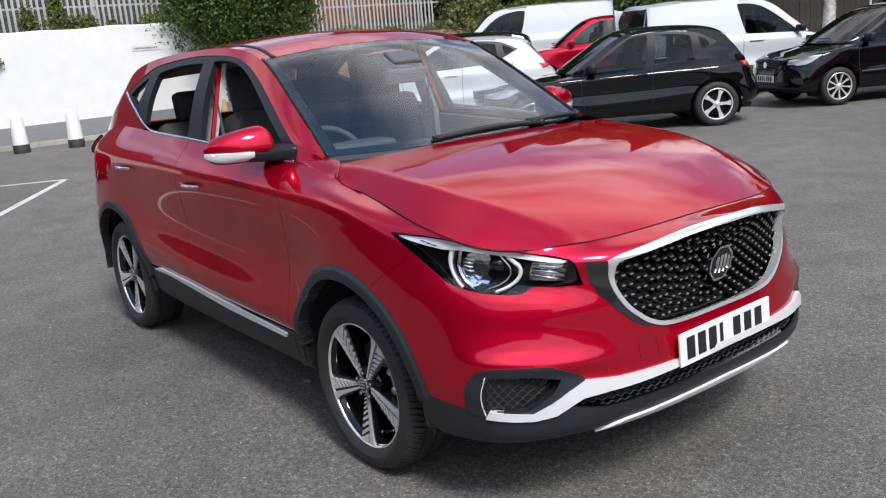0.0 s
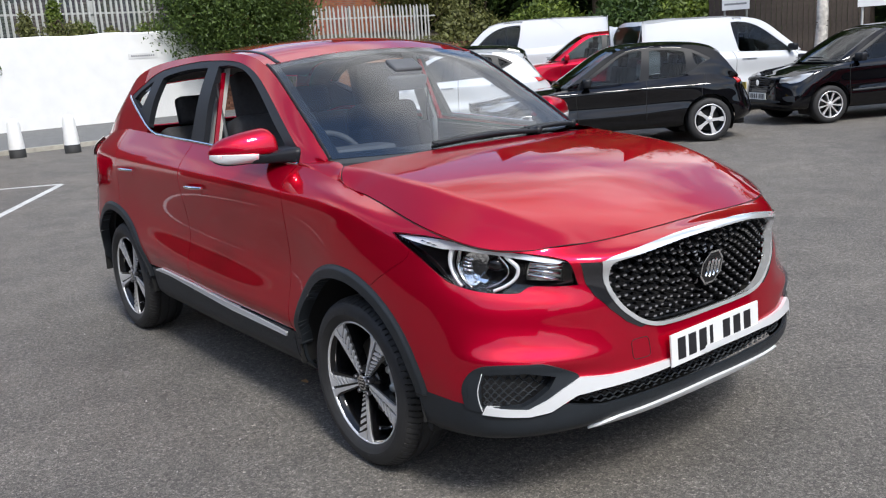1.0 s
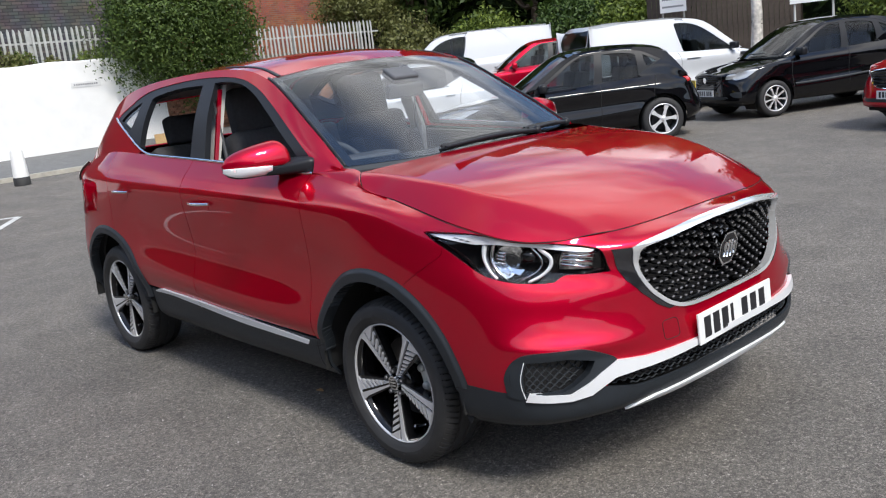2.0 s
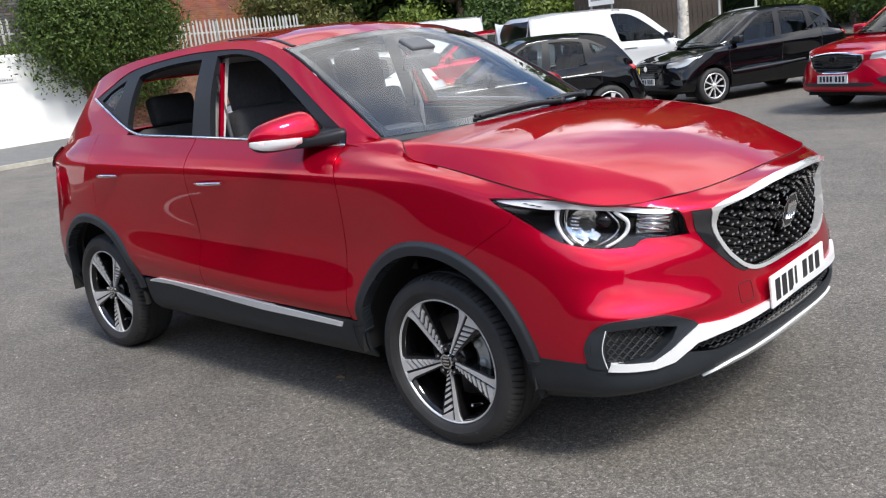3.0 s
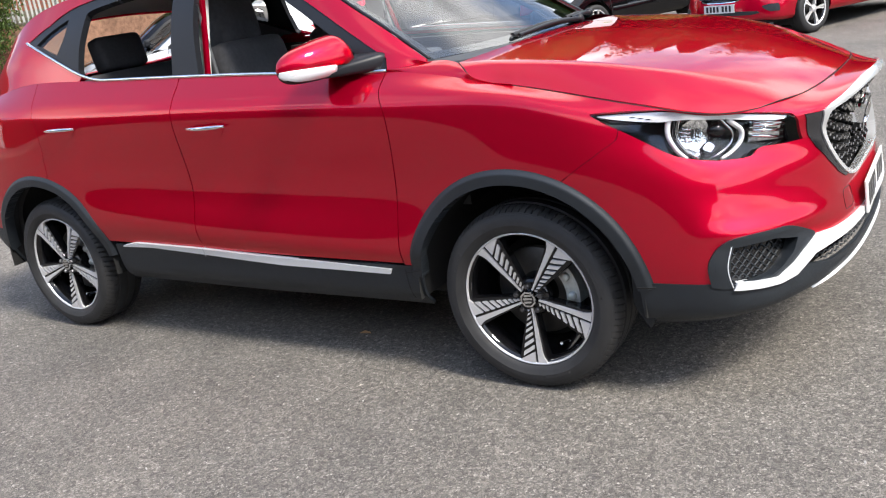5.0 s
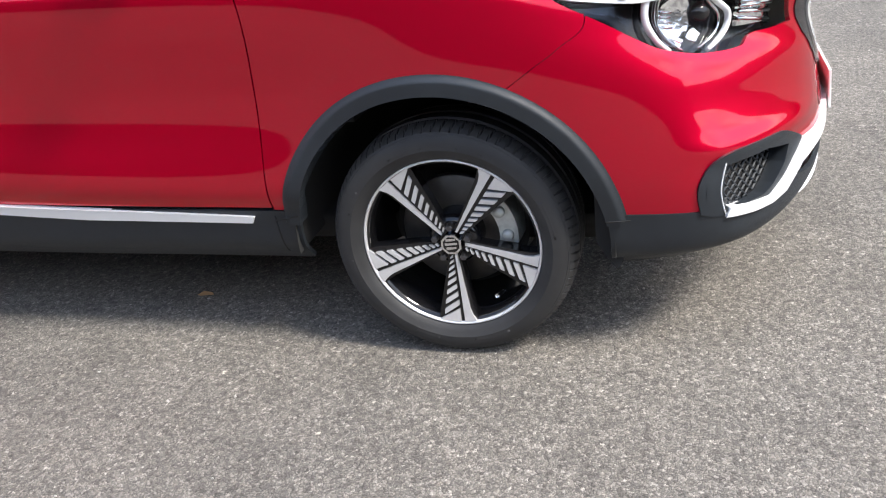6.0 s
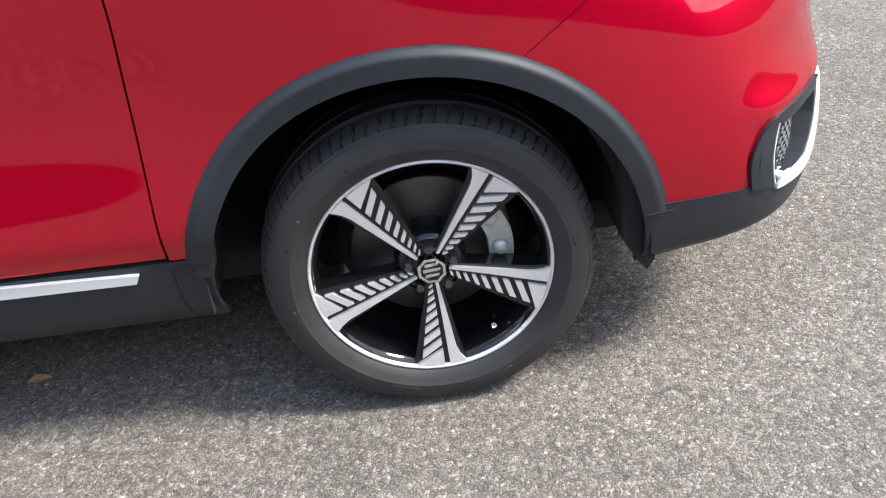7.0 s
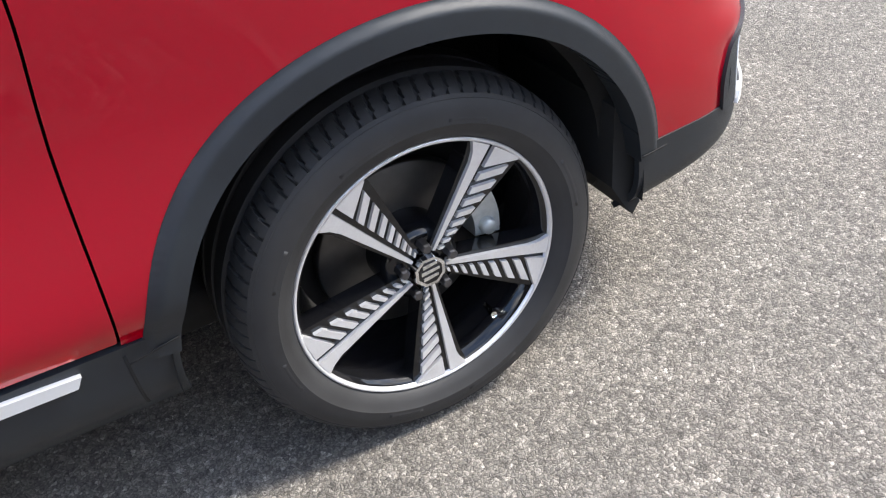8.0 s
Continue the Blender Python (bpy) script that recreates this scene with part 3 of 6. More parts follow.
# shut lines of the doors
shut_f = curve(on_side([(-.481, .43), (-.470, .70), (-.452, .95), (-.492, 1.07)]), 20)
shut_f = np.r_[shut_f, [(7.0, 7.0)]]
shut_b = np.r_[curve(on_side([(-1.514, .44), (-1.518, .80), (-1.53, 1.14)]), 20), [(5.69, 7.0)]]
shut_r = np.r_[curve(on_side([(-2.465, .74), (-2.455, .84), (-2.452, .97), (-2.49, 1.09)]), 20), [(4.12, 7.0)]]
shut_n = curve(on_side([(.14, .712), (.199, .757), (.256, .796), (.312, .833), (.370, .876), (.372, .92)]), 30)
GAP = np.array([0.0032, 0])
HEAD = ring([(8.74, 5.98), (8.88, 6.36), (9.07, 6.70), (9.30, 6.93), (9.53, 6.98), (9.85, 6.98), (10.20, 6.88), (10.51, 6.57), (10.66, 6.18)], [(10.66, 6.18), (10.76, 4.90)],
            [(10.76, 4.90), (10.56, 4.88), (10.41, 4.89), (10.34, 4.78), (10.27, 4.63), (10.0, 4.60), (9.83, 4.62), (9.66, 4.66), (9.51, 4.75), (9.18, 5.16), (8.95, 5.55), (8.74, 5.98)])


DOOR_BASE = 2.16


def door(a, b, name, hole=()):
    o = np.concatenate([a + GAP * (-1), [[a[-1, 0], 7.0]], b[::-1] + GAP, [[b[0, 0] + GAP[0], DOOR_BASE], [a[0, 0] - GAP[0], DOOR_BASE]]])
    o[:, 1] = np.maximum(o[:, 1], DOOR_BASE)
    return panel(BODY, o, hole, cells=(95, 60))


both("front_door", door(shut_f, shut_b, "front"), RED)
both("rear_door", door(shut_b, np.r_[on_side([(-2.35, .47)]), shut_r], "rear", (arch_r,)), RED)
quarter = np.concatenate([shut_r - GAP, [[0, 7.0], [0, 2.05], [shut_r[0, 0] - .01, 2.05]]])
LAMP_R = ring([(0.9, 6.6), (2.0, 6.85), (2.5, 6.93), (2.85, 6.80)], [(2.85, 6.80), (2.72, 6.3), (2.55, 5.7), (2.47, 5.3)], [(2.47, 5.3), (2.2, 5.5), (1.7, 5.75), (0.9, 5.85)], [(0.9, 5.85), (0.9, 6.6)])
both("rear_wing", panel(BODY, quarter, (arch_r, LAMP_R), cells=(120, 70)), RED)
both("rear_lamp", panel(BODY, LAMP_R, cells=(40, 40), offset=0.012, thick=0.02), mat("red_lamp_plastic", (0.02, 0.002, 0.003), 0.08, coat=1), "dark red rear lamp cluster")
wing = np.concatenate([shut_f + GAP, np.stack([np.linspace(7.05, 9.21, 30), np.full(30, 7.0)], 1), shut_n[::-1] - GAP, on_side([(.15, .52), (-.25, .45)]), [[shut_f[0, 0] + GAP[0], 2.05]]])
both("front_wing", panel(BODY, wing, (arch_f, HEAD), cells=(130, 70)), RED)

# nose
HOLE = on_front([(-.424, .838), (-.395, .853), (-.20, .884), (0, .896), (0, .604), (-.14, .606), (-.235, .613), (-.290, .629), (-.337, .657), (-.388, .707), (-.420, .772)])
FRAME = on_front([(-.450, .854), (-.395, .868), (-.20, .898), (0, .910), (0, .592), (-.14, .594), (-.24, .601), (-.298, .617), (-.346, .646), (-.400, .699), (-.434, .768)])
SMOKED = on_front([(-.508, .856), (-.451, .853), (-.435, .768), (-.401, .699), (-.347, .646), (-.299, .617), (-.325, .616), (-.375, .645), (-.425, .693), (-.470, .745), (-.489, .785)])
FOG = on_front([(-.832, .412), (-.836, .472), (-.827, .515), (-.812, .544), (-.787, .556), (-.70, .556), (-.648, .551), (-.583, .522), (-.556, .497), (-.600, .470), (-.654, .434), (-.704, .409), (-.81, .403)])
FOG_MESH = on_front([(-.806, .490), (-.796, .526), (-.70, .528), (-.622, .508), (-.645, .470), (-.69, .434), (-.72, .418), (-.808, .414)])
BLADE = on_front([(-.806, .397), (-.75, .388), (-.70, .386), (-.646, .396), (-.60, .424), (-.568, .441), (-.49, .449), (-.236, .464), (0, .468), (0, .490), (-.251, .488), (-.454, .488), (-.556, .497), (-.610, .466), (-.654, .436), (-.704, .409), (-.80, .420)])
INTAKE = on_front([(-.60, .414), (-.568, .440), (-.49, .447), (-.236, .462), (0, .466), (0, .392), (-.20, .398), (-.49, .392)])
SKID = on_front([(-.500, .303), (-.462, .330), (-.42, .341), (-.20, .354), (0, .359), (0, .336), (-.20, .332), (-.40, .318), (-.45, .306)])
HOLE, FRAME = (ring(o[:4], o[3:5], np.r_[o[4:], o[:1]]) for o in (HOLE, FRAME))
FOG = curve(np.r_[FOG, FOG[:1]], 90)[:-1]
for o in (HOLE, FRAME, BLADE, INTAKE, SKID):
    o[o[:, 0] > 11.985, 0] = 12.0
nose = np.concatenate([shut_n + GAP, [[9.21, 7.0], [12, 7.0], [12, 2.0], [8.9, 2.0]], on_side([(.32, .46), (.2, .52)])])
cutter = lambda *o: [np.where(q[:, :1] > 11.99, q + [0.2, 0], q) for q in o]
mesh_object("front_bumper", *panel(BODY, nose, (arch_f, HEAD, *cutter(FRAME, INTAKE), SMOKED, FOG), cells=(220, 130), mirror=True), RED, car)
mesh_object("grille_frame", *panel(BODY, FRAME, cutter(HOLE), cells=(110, 80), offset=0.008, thick=0.03, mirror=True), BRIGHT_CHROME, car, "bright chrome grille surround")
SMOKE = mat("smoked_chrome", (0.11, 0.11, 0.12), 0.12, 0.9)
both("grille_wing", panel(BODY, SMOKED, cells=(50, 60), offset=0.003, thick=0.02), SMOKE, "smoked chrome wing beside the grille")
both("fog_surround", panel(BODY, FOG, (FOG_MESH,), cells=(60, 50), offset=0.007, thick=0.05), PLASTIC, "black fog lamp surround")
def sunk(v, d=0.0):
    """The fog pocket's floor: turned to face ahead, behind the skin."""
    v = np.array(v, float)
    v[:, 0] = .652 + d + np.clip(v[:, 0] - .66, -.02, .5) * .78
    return v


p, n = on_line(BODY, curve(on_front([(-.800, .532), (-.812, .470), (-.806, .405)]), 14), 0.006)
vf = ribbon(p, n, 0.0035, 0.003)
both("fog_trim", (vf[0], np.array([f if len(f) == 4 else f[:4] for f in vf[1]])), SATIN_WHITE, "thin silver edge of the fog pocket")
v, f = panel(BODY, FOG, cells=(30, 20), offset=0, thick=0)
both("fog_recess", (sunk(v), f), GLOSS_BLACK)
mesh_object("blade", *panel(BODY, BLADE, cells=(150, 40), offset=0.013, thick=0.05, mirror=True), SATIN_WHITE, car, "bright silver bumper blade")
mesh_object("intake", *panel(BODY, INTAKE, cells=(60, 12), offset=-0.035, thick=0, mirror=True), GLOSS_BLACK, car)
mesh_object("skid_plate", *panel(BODY, SKID, cells=(80, 20), offset=0.012, thick=0.03, mirror=True), SATIN_WHITE, car, "silver skid plate")

for y0, y1 in ((-.41, -.275), (-.255, -.12)):
    tab = on_front([(y0, .311 + (y0 + .41) * .03), (y0 + .02, .322 + (y0 + .41) * .03), (y1, .324 + (y1 + .41) * .03), (y1, .313 + (y1 + .41) * .03)])
    both("skid_tab", panel(BODY, tab, cells=(24, 6), offset=0.008, thick=0.02), SATIN, "grey skid plate tab")
tab = on_front([(-.10, .3225), (-.09, .332), (0, .334), (0, .324)])
tab[tab[:, 0] > 11.985, 0] = 12.0
mesh_object("skid_tab", *panel(BODY, tab, cells=(24, 6), offset=0.008, thick=0.02, mirror=True), SATIN, car, "grey skid plate tab")

# lattice of the intakes
def lattice(name, uv_poly, offset, rows, cols, amp, thick=0.004, mirror=True):
    u0, v0, u1, v1 = *uv_poly.min(0), *uv_poly.max(0)
    k = 0
    for r in range(rows):
        t = np.linspace(0, 1, cols * 6 + 1)
        u = u0 + (u1 - u0) * t
        v = v0 + (v1 - v0) * ((r + 0.5) / rows) + amp * np.sin(t * cols * 2 * math.pi + (r % 2) * math.pi)
        q = np.stack([u, v], 1)
        ins = inside(q, uv_poly)
        start = None
        for i in range(len(q) + 1):
            good = i < len(q) and ins[i]
            if good and start is None:
                start = i
            if not good and start is not None:
                if i - start > 3:
                    p, n = on_line(BODY, np.clip(q[start:i], [0, 0], [12, 7]), offset)
                    if name == "fog_grille_bar":
                        p, n = sunk(p, .010), np.tile([1.0, 0, 0], (len(p), 1))
                    vf = ribbon(p, n, thick, thick)
                    mesh_object(name, *vf, PLASTIC, car)
                    if mirror:
                        mesh_object(name, vf[0] * [1, -1, 1], [f[::-1] for f in vf[1]], PLASTIC, car)
                start = None


lattice("fog_grille_bar", FOG_MESH, -0.008, 8, 7, 0.05)
lattice("intake_bar", INTAKE, -0.02, 4, 18, 0.055)

# stud grille: bright-tipped diamonds in arcs about the badge
backing = panel(BODY, HOLE, cells=(40, 30), offset=-0.05, thick=0, mirror=True)
grille = mesh_object("grille", *backing, GLOSS_BLACK, car, "gloss black grille with diamond studs")
sv, sf = prism([(-.016, 0), (-.007, .009), (.007, .009), (.016, 0), (.007, -.009), (-.007, -.009)], -.012, 0.014, 0.35)
stud_mesh = bpy.data.meshes.new("grille_stud")
stud_mesh.from_pydata([tuple(map(float, v)) for v in sv[:, [1, 0, 2]] * [-1, 1, 1]], [], [list(map(int, f)) for f in sf])
stud_mesh.materials.append(mat("grille_stud_black", (0.012, 0.012, 0.013), 0.34, spec=0.35))
tip_v, tip_f = prism([(-.008, -.003), (-.007, .003), (.007, .003), (.008, -.003)], 0, .004, 0.2)
tip_mesh = bpy.data.meshes.new("stud_tip")
tip_mesh.from_pydata([tuple(map(float, v)) for v in tip_v[:, [1, 0, 2]] * [-1, 1, 1] + [.013, 0, 0]], [], [list(map(int, f)) for f in tip_f])
tip_mesh.materials.append(mat("stud_tip_grey", (0.32, 0.32, 0.33), 0.25, 0.5))
hole_yz = BODY.at(HOLE[:, 0], HOLE[:, 1])[:, 1:]
half = np.roll(hole_yz, -46, 0)
hole_full = np.concatenate([half, (half * [-1, 1])[::-1]])
cz = .757
placed = []
for k in range(1, 15):
    r = 0.045 + 0.0262 * k
    n = int(2 * math.pi * r / 0.036)
    for i in range(n):
        a = 2 * math.pi * (i + 0.5 * (k % 2)) / n
        y, z = r * math.cos(a) * 1.05, cz + r * math.sin(a) * 0.95
        if inside(np.array([[y, z]]), hole_full)[0] and np.min(np.hypot(*(hole_full - [y, z]).T)) > 0.006:
            placed.append((y, z, a))
for y, z, a in placed:
    q = find_uv(BODY, [(-abs(y), z)], (1, 2), FRONT_BOX)
    p, n = on_line(BODY, q, -0.03)
    n = n[0] * [1, -1 if y > 0 else 1, 1]
    stud = new("grille_stud", stud_mesh)
    stud.parent = grille
    rot = Vector(n).to_track_quat("X", "Z").to_matrix().to_4x4()
    stud.matrix_basis = Matrix.Translation((p[0, 0], y, z)) @ rot
    tip = new("stud_tip", tip_mesh)
    tip.parent = grille
    tip.matrix_basis = stud.matrix_basis

# badge: a plain octagon shield
def octagon(ry, rz):
    a = np.radians(np.arange(8) * 45 + 22.5)
    return np.stack([ry * np.cos(a) / math.cos(math.pi / 8), rz * np.sin(a) / math.cos(math.pi / 8)], 1)


badge = mesh_object("badge", *joined(prism(octagon(.062, .066), 0.915, .87, 0.06, "x")), CHROME, car, "chrome octagonal badge", smooth=False)
badge.matrix_basis = Matrix.Translation((.916, .012, .750)) @ pose(0, 0, 0, 0, 12, 0) @ Matrix.Translation((-.90, 0, 0))
mesh_object("badge_face", *prism(octagon(.050, .054), 0.9165, .90, 0.0, "x"), GLOSS_BLACK, badge, "black badge field", smooth=False)
for a, b in (((-.030, -.026), (-.026, .030)), ((-.008, -.030), (-.006, .034)), ((.014, -.032), (.012, .034)), ((.034, -.024), (.030, .026))):
    mesh_object("badge_bar", *tube(along([(.917, *a), (.917, *b)], 3), .0055, 6), CHROME, badge)

# number plate with plain bars
plate_m = Matrix.Translation((.958, 0, .518)) @ pose(0, 0, 0, 0, -3, 1.5)
plate = part("number_plate", block(-.004, -.26, -.0555, .004, .26, .0555, 0.0035), mat("plate_white", (0.78, 0.79, 0.78), 0.25, vary=0.03), car, "white number plate with plain dark bars")
plate.matrix_basis = plate_m
INK = mat("plate_ink", (0.015, 0.015, 0.018), 0.4)
for y in (-.205, -.145, -.085, -.035, .055, .12, .185):
    bar = part("plate_bar", block(.0042, y - .021 + (0.012 if y == -.035 else 0), -.037, .0055, y + .021 - (0.012 if y == -.035 else 0), .037), INK, plate)
part("plate_maker_bar", block(.0042, -.03, -.051, .005, .03, -.046), mat("plate_blue", (0.05, 0.06, 0.4), 0.4), plate)

# cladding
lower = lambda a, b: np.array([(a, 0), (b, 0), (b, 2.04), (a, 2.04)])
both("sill", panel(BODY, lower(4.9, 7.2), (skirt_f, skirt_r), cells=(120, 24), offset=0.003), PLASTIC, "black sill cladding")
mesh_object("front_skirt", *panel(BODY, np.array([(8.86, 0), (12, 0), (12, 2.0), (8.86, 2.04)]), (skirt_f, *cutter(INTAKE)), cells=(150, 26), offset=0.003, mirror=True), PLASTIC, car, "black front bumper skirt")
both("rear_skirt", panel(BODY, lower(0, 3.0), (skirt_r,), cells=(80, 24), offset=0.003), PLASTIC, "black rear bumper skirt")
for x, box in ((0, BF), (-BASE, BR)):
    o = np.concatenate([arc_uv(x, AX_Z, .461, 9, 172, box, 80), arc_uv(x, AX_Z, .411, 172, 9, box, 80)])
    v, f = panel(BODY, o, cells=(150, 130), offset=0.012, thick=0.05)
    v[:, 1] += 0.011 * np.clip((np.hypot(v[:, 0] - x, v[:, 2] - AX_Z) - .446) / .013, 0, 1)
    both("arch_cladding", (v, f), PLASTIC, "black wheel arch cladding")
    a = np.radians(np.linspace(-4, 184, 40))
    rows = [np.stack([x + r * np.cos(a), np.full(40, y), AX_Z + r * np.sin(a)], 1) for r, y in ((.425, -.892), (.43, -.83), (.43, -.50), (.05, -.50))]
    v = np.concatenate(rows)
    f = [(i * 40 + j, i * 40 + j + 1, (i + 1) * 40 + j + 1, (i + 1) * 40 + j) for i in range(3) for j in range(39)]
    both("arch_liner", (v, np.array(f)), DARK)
for x0, x1, z0, z1 in ((-.478, -.405, .408, .424), (.405, .462, .412, .414)):
    p, n = on_line(BODY, along(on_side([(x0, z0), (x1, z1)]), 8), 0.0135)
    vf = ribbon(p, n, 0.004, 0.0012)
    both("cladding_seam", (vf[0], np.array([f if len(f) == 4 else f[:4] for f in vf[1]])), DARK)
# dark sheet added behind the panels so the shut gaps read as shaded
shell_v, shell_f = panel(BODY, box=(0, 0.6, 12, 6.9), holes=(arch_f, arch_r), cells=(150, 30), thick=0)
both("gap_backing_shell", ((shell_v - [-1.2, 0, 0.6]) * [.965, .925, .97] + [-1.2, 0, 0.6], shell_f), DARK)
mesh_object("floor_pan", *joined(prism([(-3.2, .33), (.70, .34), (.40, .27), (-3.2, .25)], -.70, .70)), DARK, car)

# flaps ahead of the front wheels, tow-eye cover
v, f = prism([(.375, .50), (.44, .50), (.44, .285), (.425, .262), (.408, .285), (.375, .34)], -.866, -.30)
for s in (1, -1):
    mesh_object("air_deflector", v * [1, s, 1], f if s > 0 else [list(q)[::-1] for q in f], DARK, car, smooth=False)
a = np.linspace(0, 2 * math.pi, 40, endpoint=False)
tow = on_front(np.stack([-.334 + .034 * np.sign(np.cos(a)) * abs(np.cos(a)) ** .4, .549 + .033 * np.sign(np.sin(a)) * abs(np.sin(a)) ** .4], 1))
p, n = on_line(BODY, tow, 0.0002)
mesh_object("tow_cover_seam", *ribbon(p, n, 0.003, 0.001, closed=True), mat("red_seam", (0.05, 0.001, 0.003), 0.5), car)

# sill strip, handles
strip = on_side([(-2.075, .453), (-1.95, .478), (-1.514, .466), (-1.0, .440), (-.54, .418), (-.55, .398), (-1.08, .408), (-1.514, .436), (-1.84, .456)])
both("sill_strip", panel(BODY, strip, cells=(150, 10), offset=0.011, thick=0.014), SATIN_WHITE, "satin silver sill strip")
p, n = on_line(BODY, along(on_side([(-1.514, .470), (-1.514, .431)]), 5), 0.0125)
vf = ribbon(p, n, 0.006, 0.0012)
both("strip_seam", (vf[0], np.array([f if len(f) == 4 else f[:4] for f in vf[1]])), SATIN, "gap between the two sill strips")
p, n = on_line(BODY, curve(on_side([(-.481, .418), (-.479, .36), (-.474, .30)]), 12), 0.0032)
vf = ribbon(p, n, 0.005, 0.0012)
both("sill_seam", (vf[0], np.array([f if len(f) == 4 else f[:4] for f in vf[1]])), DARK)
for x, z in ((-1.325, .980), (-2.27, 1.004)):
    q = curve(on_side([(x - .11, z), (x, z + .003), (x + .11, z + .002)]), 16)
    p, n = on_line(BODY, q, 0.004)
    lift = np.sin(np.linspace(0, math.pi, 16))[:, None] * 0.028
    w = 0.010 + 0.006 * np.sin(np.linspace(0, math.pi, 16)) ** 0.5
    vf = ribbon(p + n * lift, n, w, 0.012)
    both("door_handle", (vf[0], np.array([f if len(f) == 4 else f[:4] for f in vf[1]])), CHROME, "chrome door handle")
    a = np.linspace(0, 2 * math.pi, 24, endpoint=False)
    cup = on_side(np.stack([x + .01 + .075 * np.cos(a), z - .012 + .036 * np.sin(a)], 1))
    both("handle_cup", panel(BODY, cup, cells=(20, 12), offset=0.0012, thick=0.001), RED)

# ---- glazing and roof ----
DLO_LOW = [(-.496, 1.122), (-.75, 1.134), (-1.05, 1.150), (-1.562, 1.174), (-1.90, 1.188), (-2.067, 1.198), (-2.219, 1.234), (-2.431, 1.315), (-2.655, 1.398)]
DLO_TOP = [(-2.655, 1.398), (-2.513, 1.456), (-2.285, 1.530), (-1.836, 1.564), (-1.5, 1.563), (-1.276, 1.546), (-1.106, 1.502), (-.945, 1.425), (-.711, 1.287), (-.505, 1.165)]
low_uv, top_uv = on_window(curve(DLO_LOW, 60)), on_window(curve(DLO_TOP, 60))
DLO = np.concatenate([low_uv, top_uv[1:]])
W_FRONT = ring(on_window([(-.572, 1.132), (-1.05, 1.158), (-1.435, 1.176)]), on_window([(-1.435, 1.176), (-1.48, 1.36), (-1.505, 1.537)]), on_window([(-1.505, 1.537), (-1.375, 1.537), (-1.236, 1.517), (-1.092, 1.464), (-.926, 1.370), (-.692, 1.226), (-.585, 1.157)]), on_window([(-.585, 1.157), (-.572, 1.132)]))
W_REAR = ring(on_window([(-1.590, 1.184), (-1.90, 1.197), (-2.10, 1.208)]), on_window([(-2.10, 1.208), (-2.19, 1.222), (-2.225, 1.252)]), on_window([(-2.225, 1.252), (-2.23, 1.36), (-2.218, 1.468)]), on_window([(-2.218, 1.468), (-2.184, 1.499), (-1.92, 1.528), (-1.63, 1.533)]), on_window([(-1.63, 1.533), (-1.615, 1.36), (-1.590, 1.184)]))
W_QUARTER = ring(on_window([(-2.40, 1.325), (-2.574, 1.384)]), on_window([(-2.574, 1.384), (-2.50, 1.425), (-2.345, 1.480)]), on_window([(-2.345, 1.480), (-2.36, 1.40), (-2.40, 1.325)]))
both("side_frame", panel(SIDE, box=(0, 0, 7, 2), holes=(DLO,), cells=(260, 60), thick=0.01), RED)
both("window_frame", panel(SIDE, DLO, (W_FRONT, W_REAR, W_QUARTER), cells=(230, 70), offset=-0.004, thick=0.03), GLOSS_TRIM, "black window frames and pillars")
both("quarter_glass", panel(SIDE, W_QUARTER, cells=(24, 16), offset=-0.012, thick=0), GLASS, "fixed rear quarter glass")
p, n = on_line(SIDE, along(low_uv, 90), 0.003)
vf = ribbon(p, n, 0.013, 0.006)
both("window_chrome", (vf[0], np.array([f if len(f) == 4 else f[:4] for f in vf[1]])), CHROME, "chrome strip under the windows")
low_edge = BODY.at(np.linspace(7.0, 8.0, 30), np.full(30, 7.0))
top_edge = curve(wide([(-.50, -.748, 1.121), (-.44, -.722, 1.127), (-.37, -.692, 1.134), (-.29, -.684, 1.133), (-.237, -.692, 1.121), (-.202, -.724, 1.107), (-.157, -.753, 1.072), (-.102, -.756, 1.050), (-.002, -.758, 1.040)]), 30)
v, f = [], []
for k in range(9):
    w = k / 8
    v.append(low_edge * (1 - w) + top_edge * w + np.array([0, -.006, .006]) * math.sin(math.pi * w))
v = np.concatenate(v)
f = np.array([(r * 30 + i, (r + 1) * 30 + i, (r + 1) * 30 + i + 1, r * 30 + i + 1) for r in range(8) for i in range(29)])
both("wing_top", (v, f[:, ::-1]), RED)
mesh_object("bonnet", *panel(BONNET, box=(0.004, 0.0035, 0.996, 0.9965), cells=(90, 90)), RED, car)
# dark ribbon round the bonnet, drawn in for the shade of its shut gap
gap = np.concatenate([BONNET.at(np.linspace(0.0, 1, 80), np.full(80, 0.0)), BONNET.at(np.full(60, 1.0), np.linspace(0.02, .98, 60)), BONNET.at(np.linspace(1, 0, 80), np.full(80, 1.0))])
gap_n = np.tile([[0.2, 0, 0.98]], (220, 1)) + gap * [0, .6, 0]
gap_n /= np.linalg.norm(gap_n, axis=1, keepdims=True)
mesh_object("bonnet_gap_line", *ribbon(gap - gap_n * .0008, gap_n, 0.0034, 0.002), DARK, car)
mesh_object("roof", *panel(ROOF, box=(0, 0, 1, 1), cells=(60, 60)), RED, car)
for s in (-1, 1):
    p, n = on_line(ROOF, np.stack([np.linspace(0.70, 1.0, 50), np.full(50, 0.5 + s * 0.452)], 1), 0.001)
    mesh_object("roof_strip", *ribbon(p, n, 0.022, 0.004), GLOSS_TRIM, car, "black roof ditch strip")
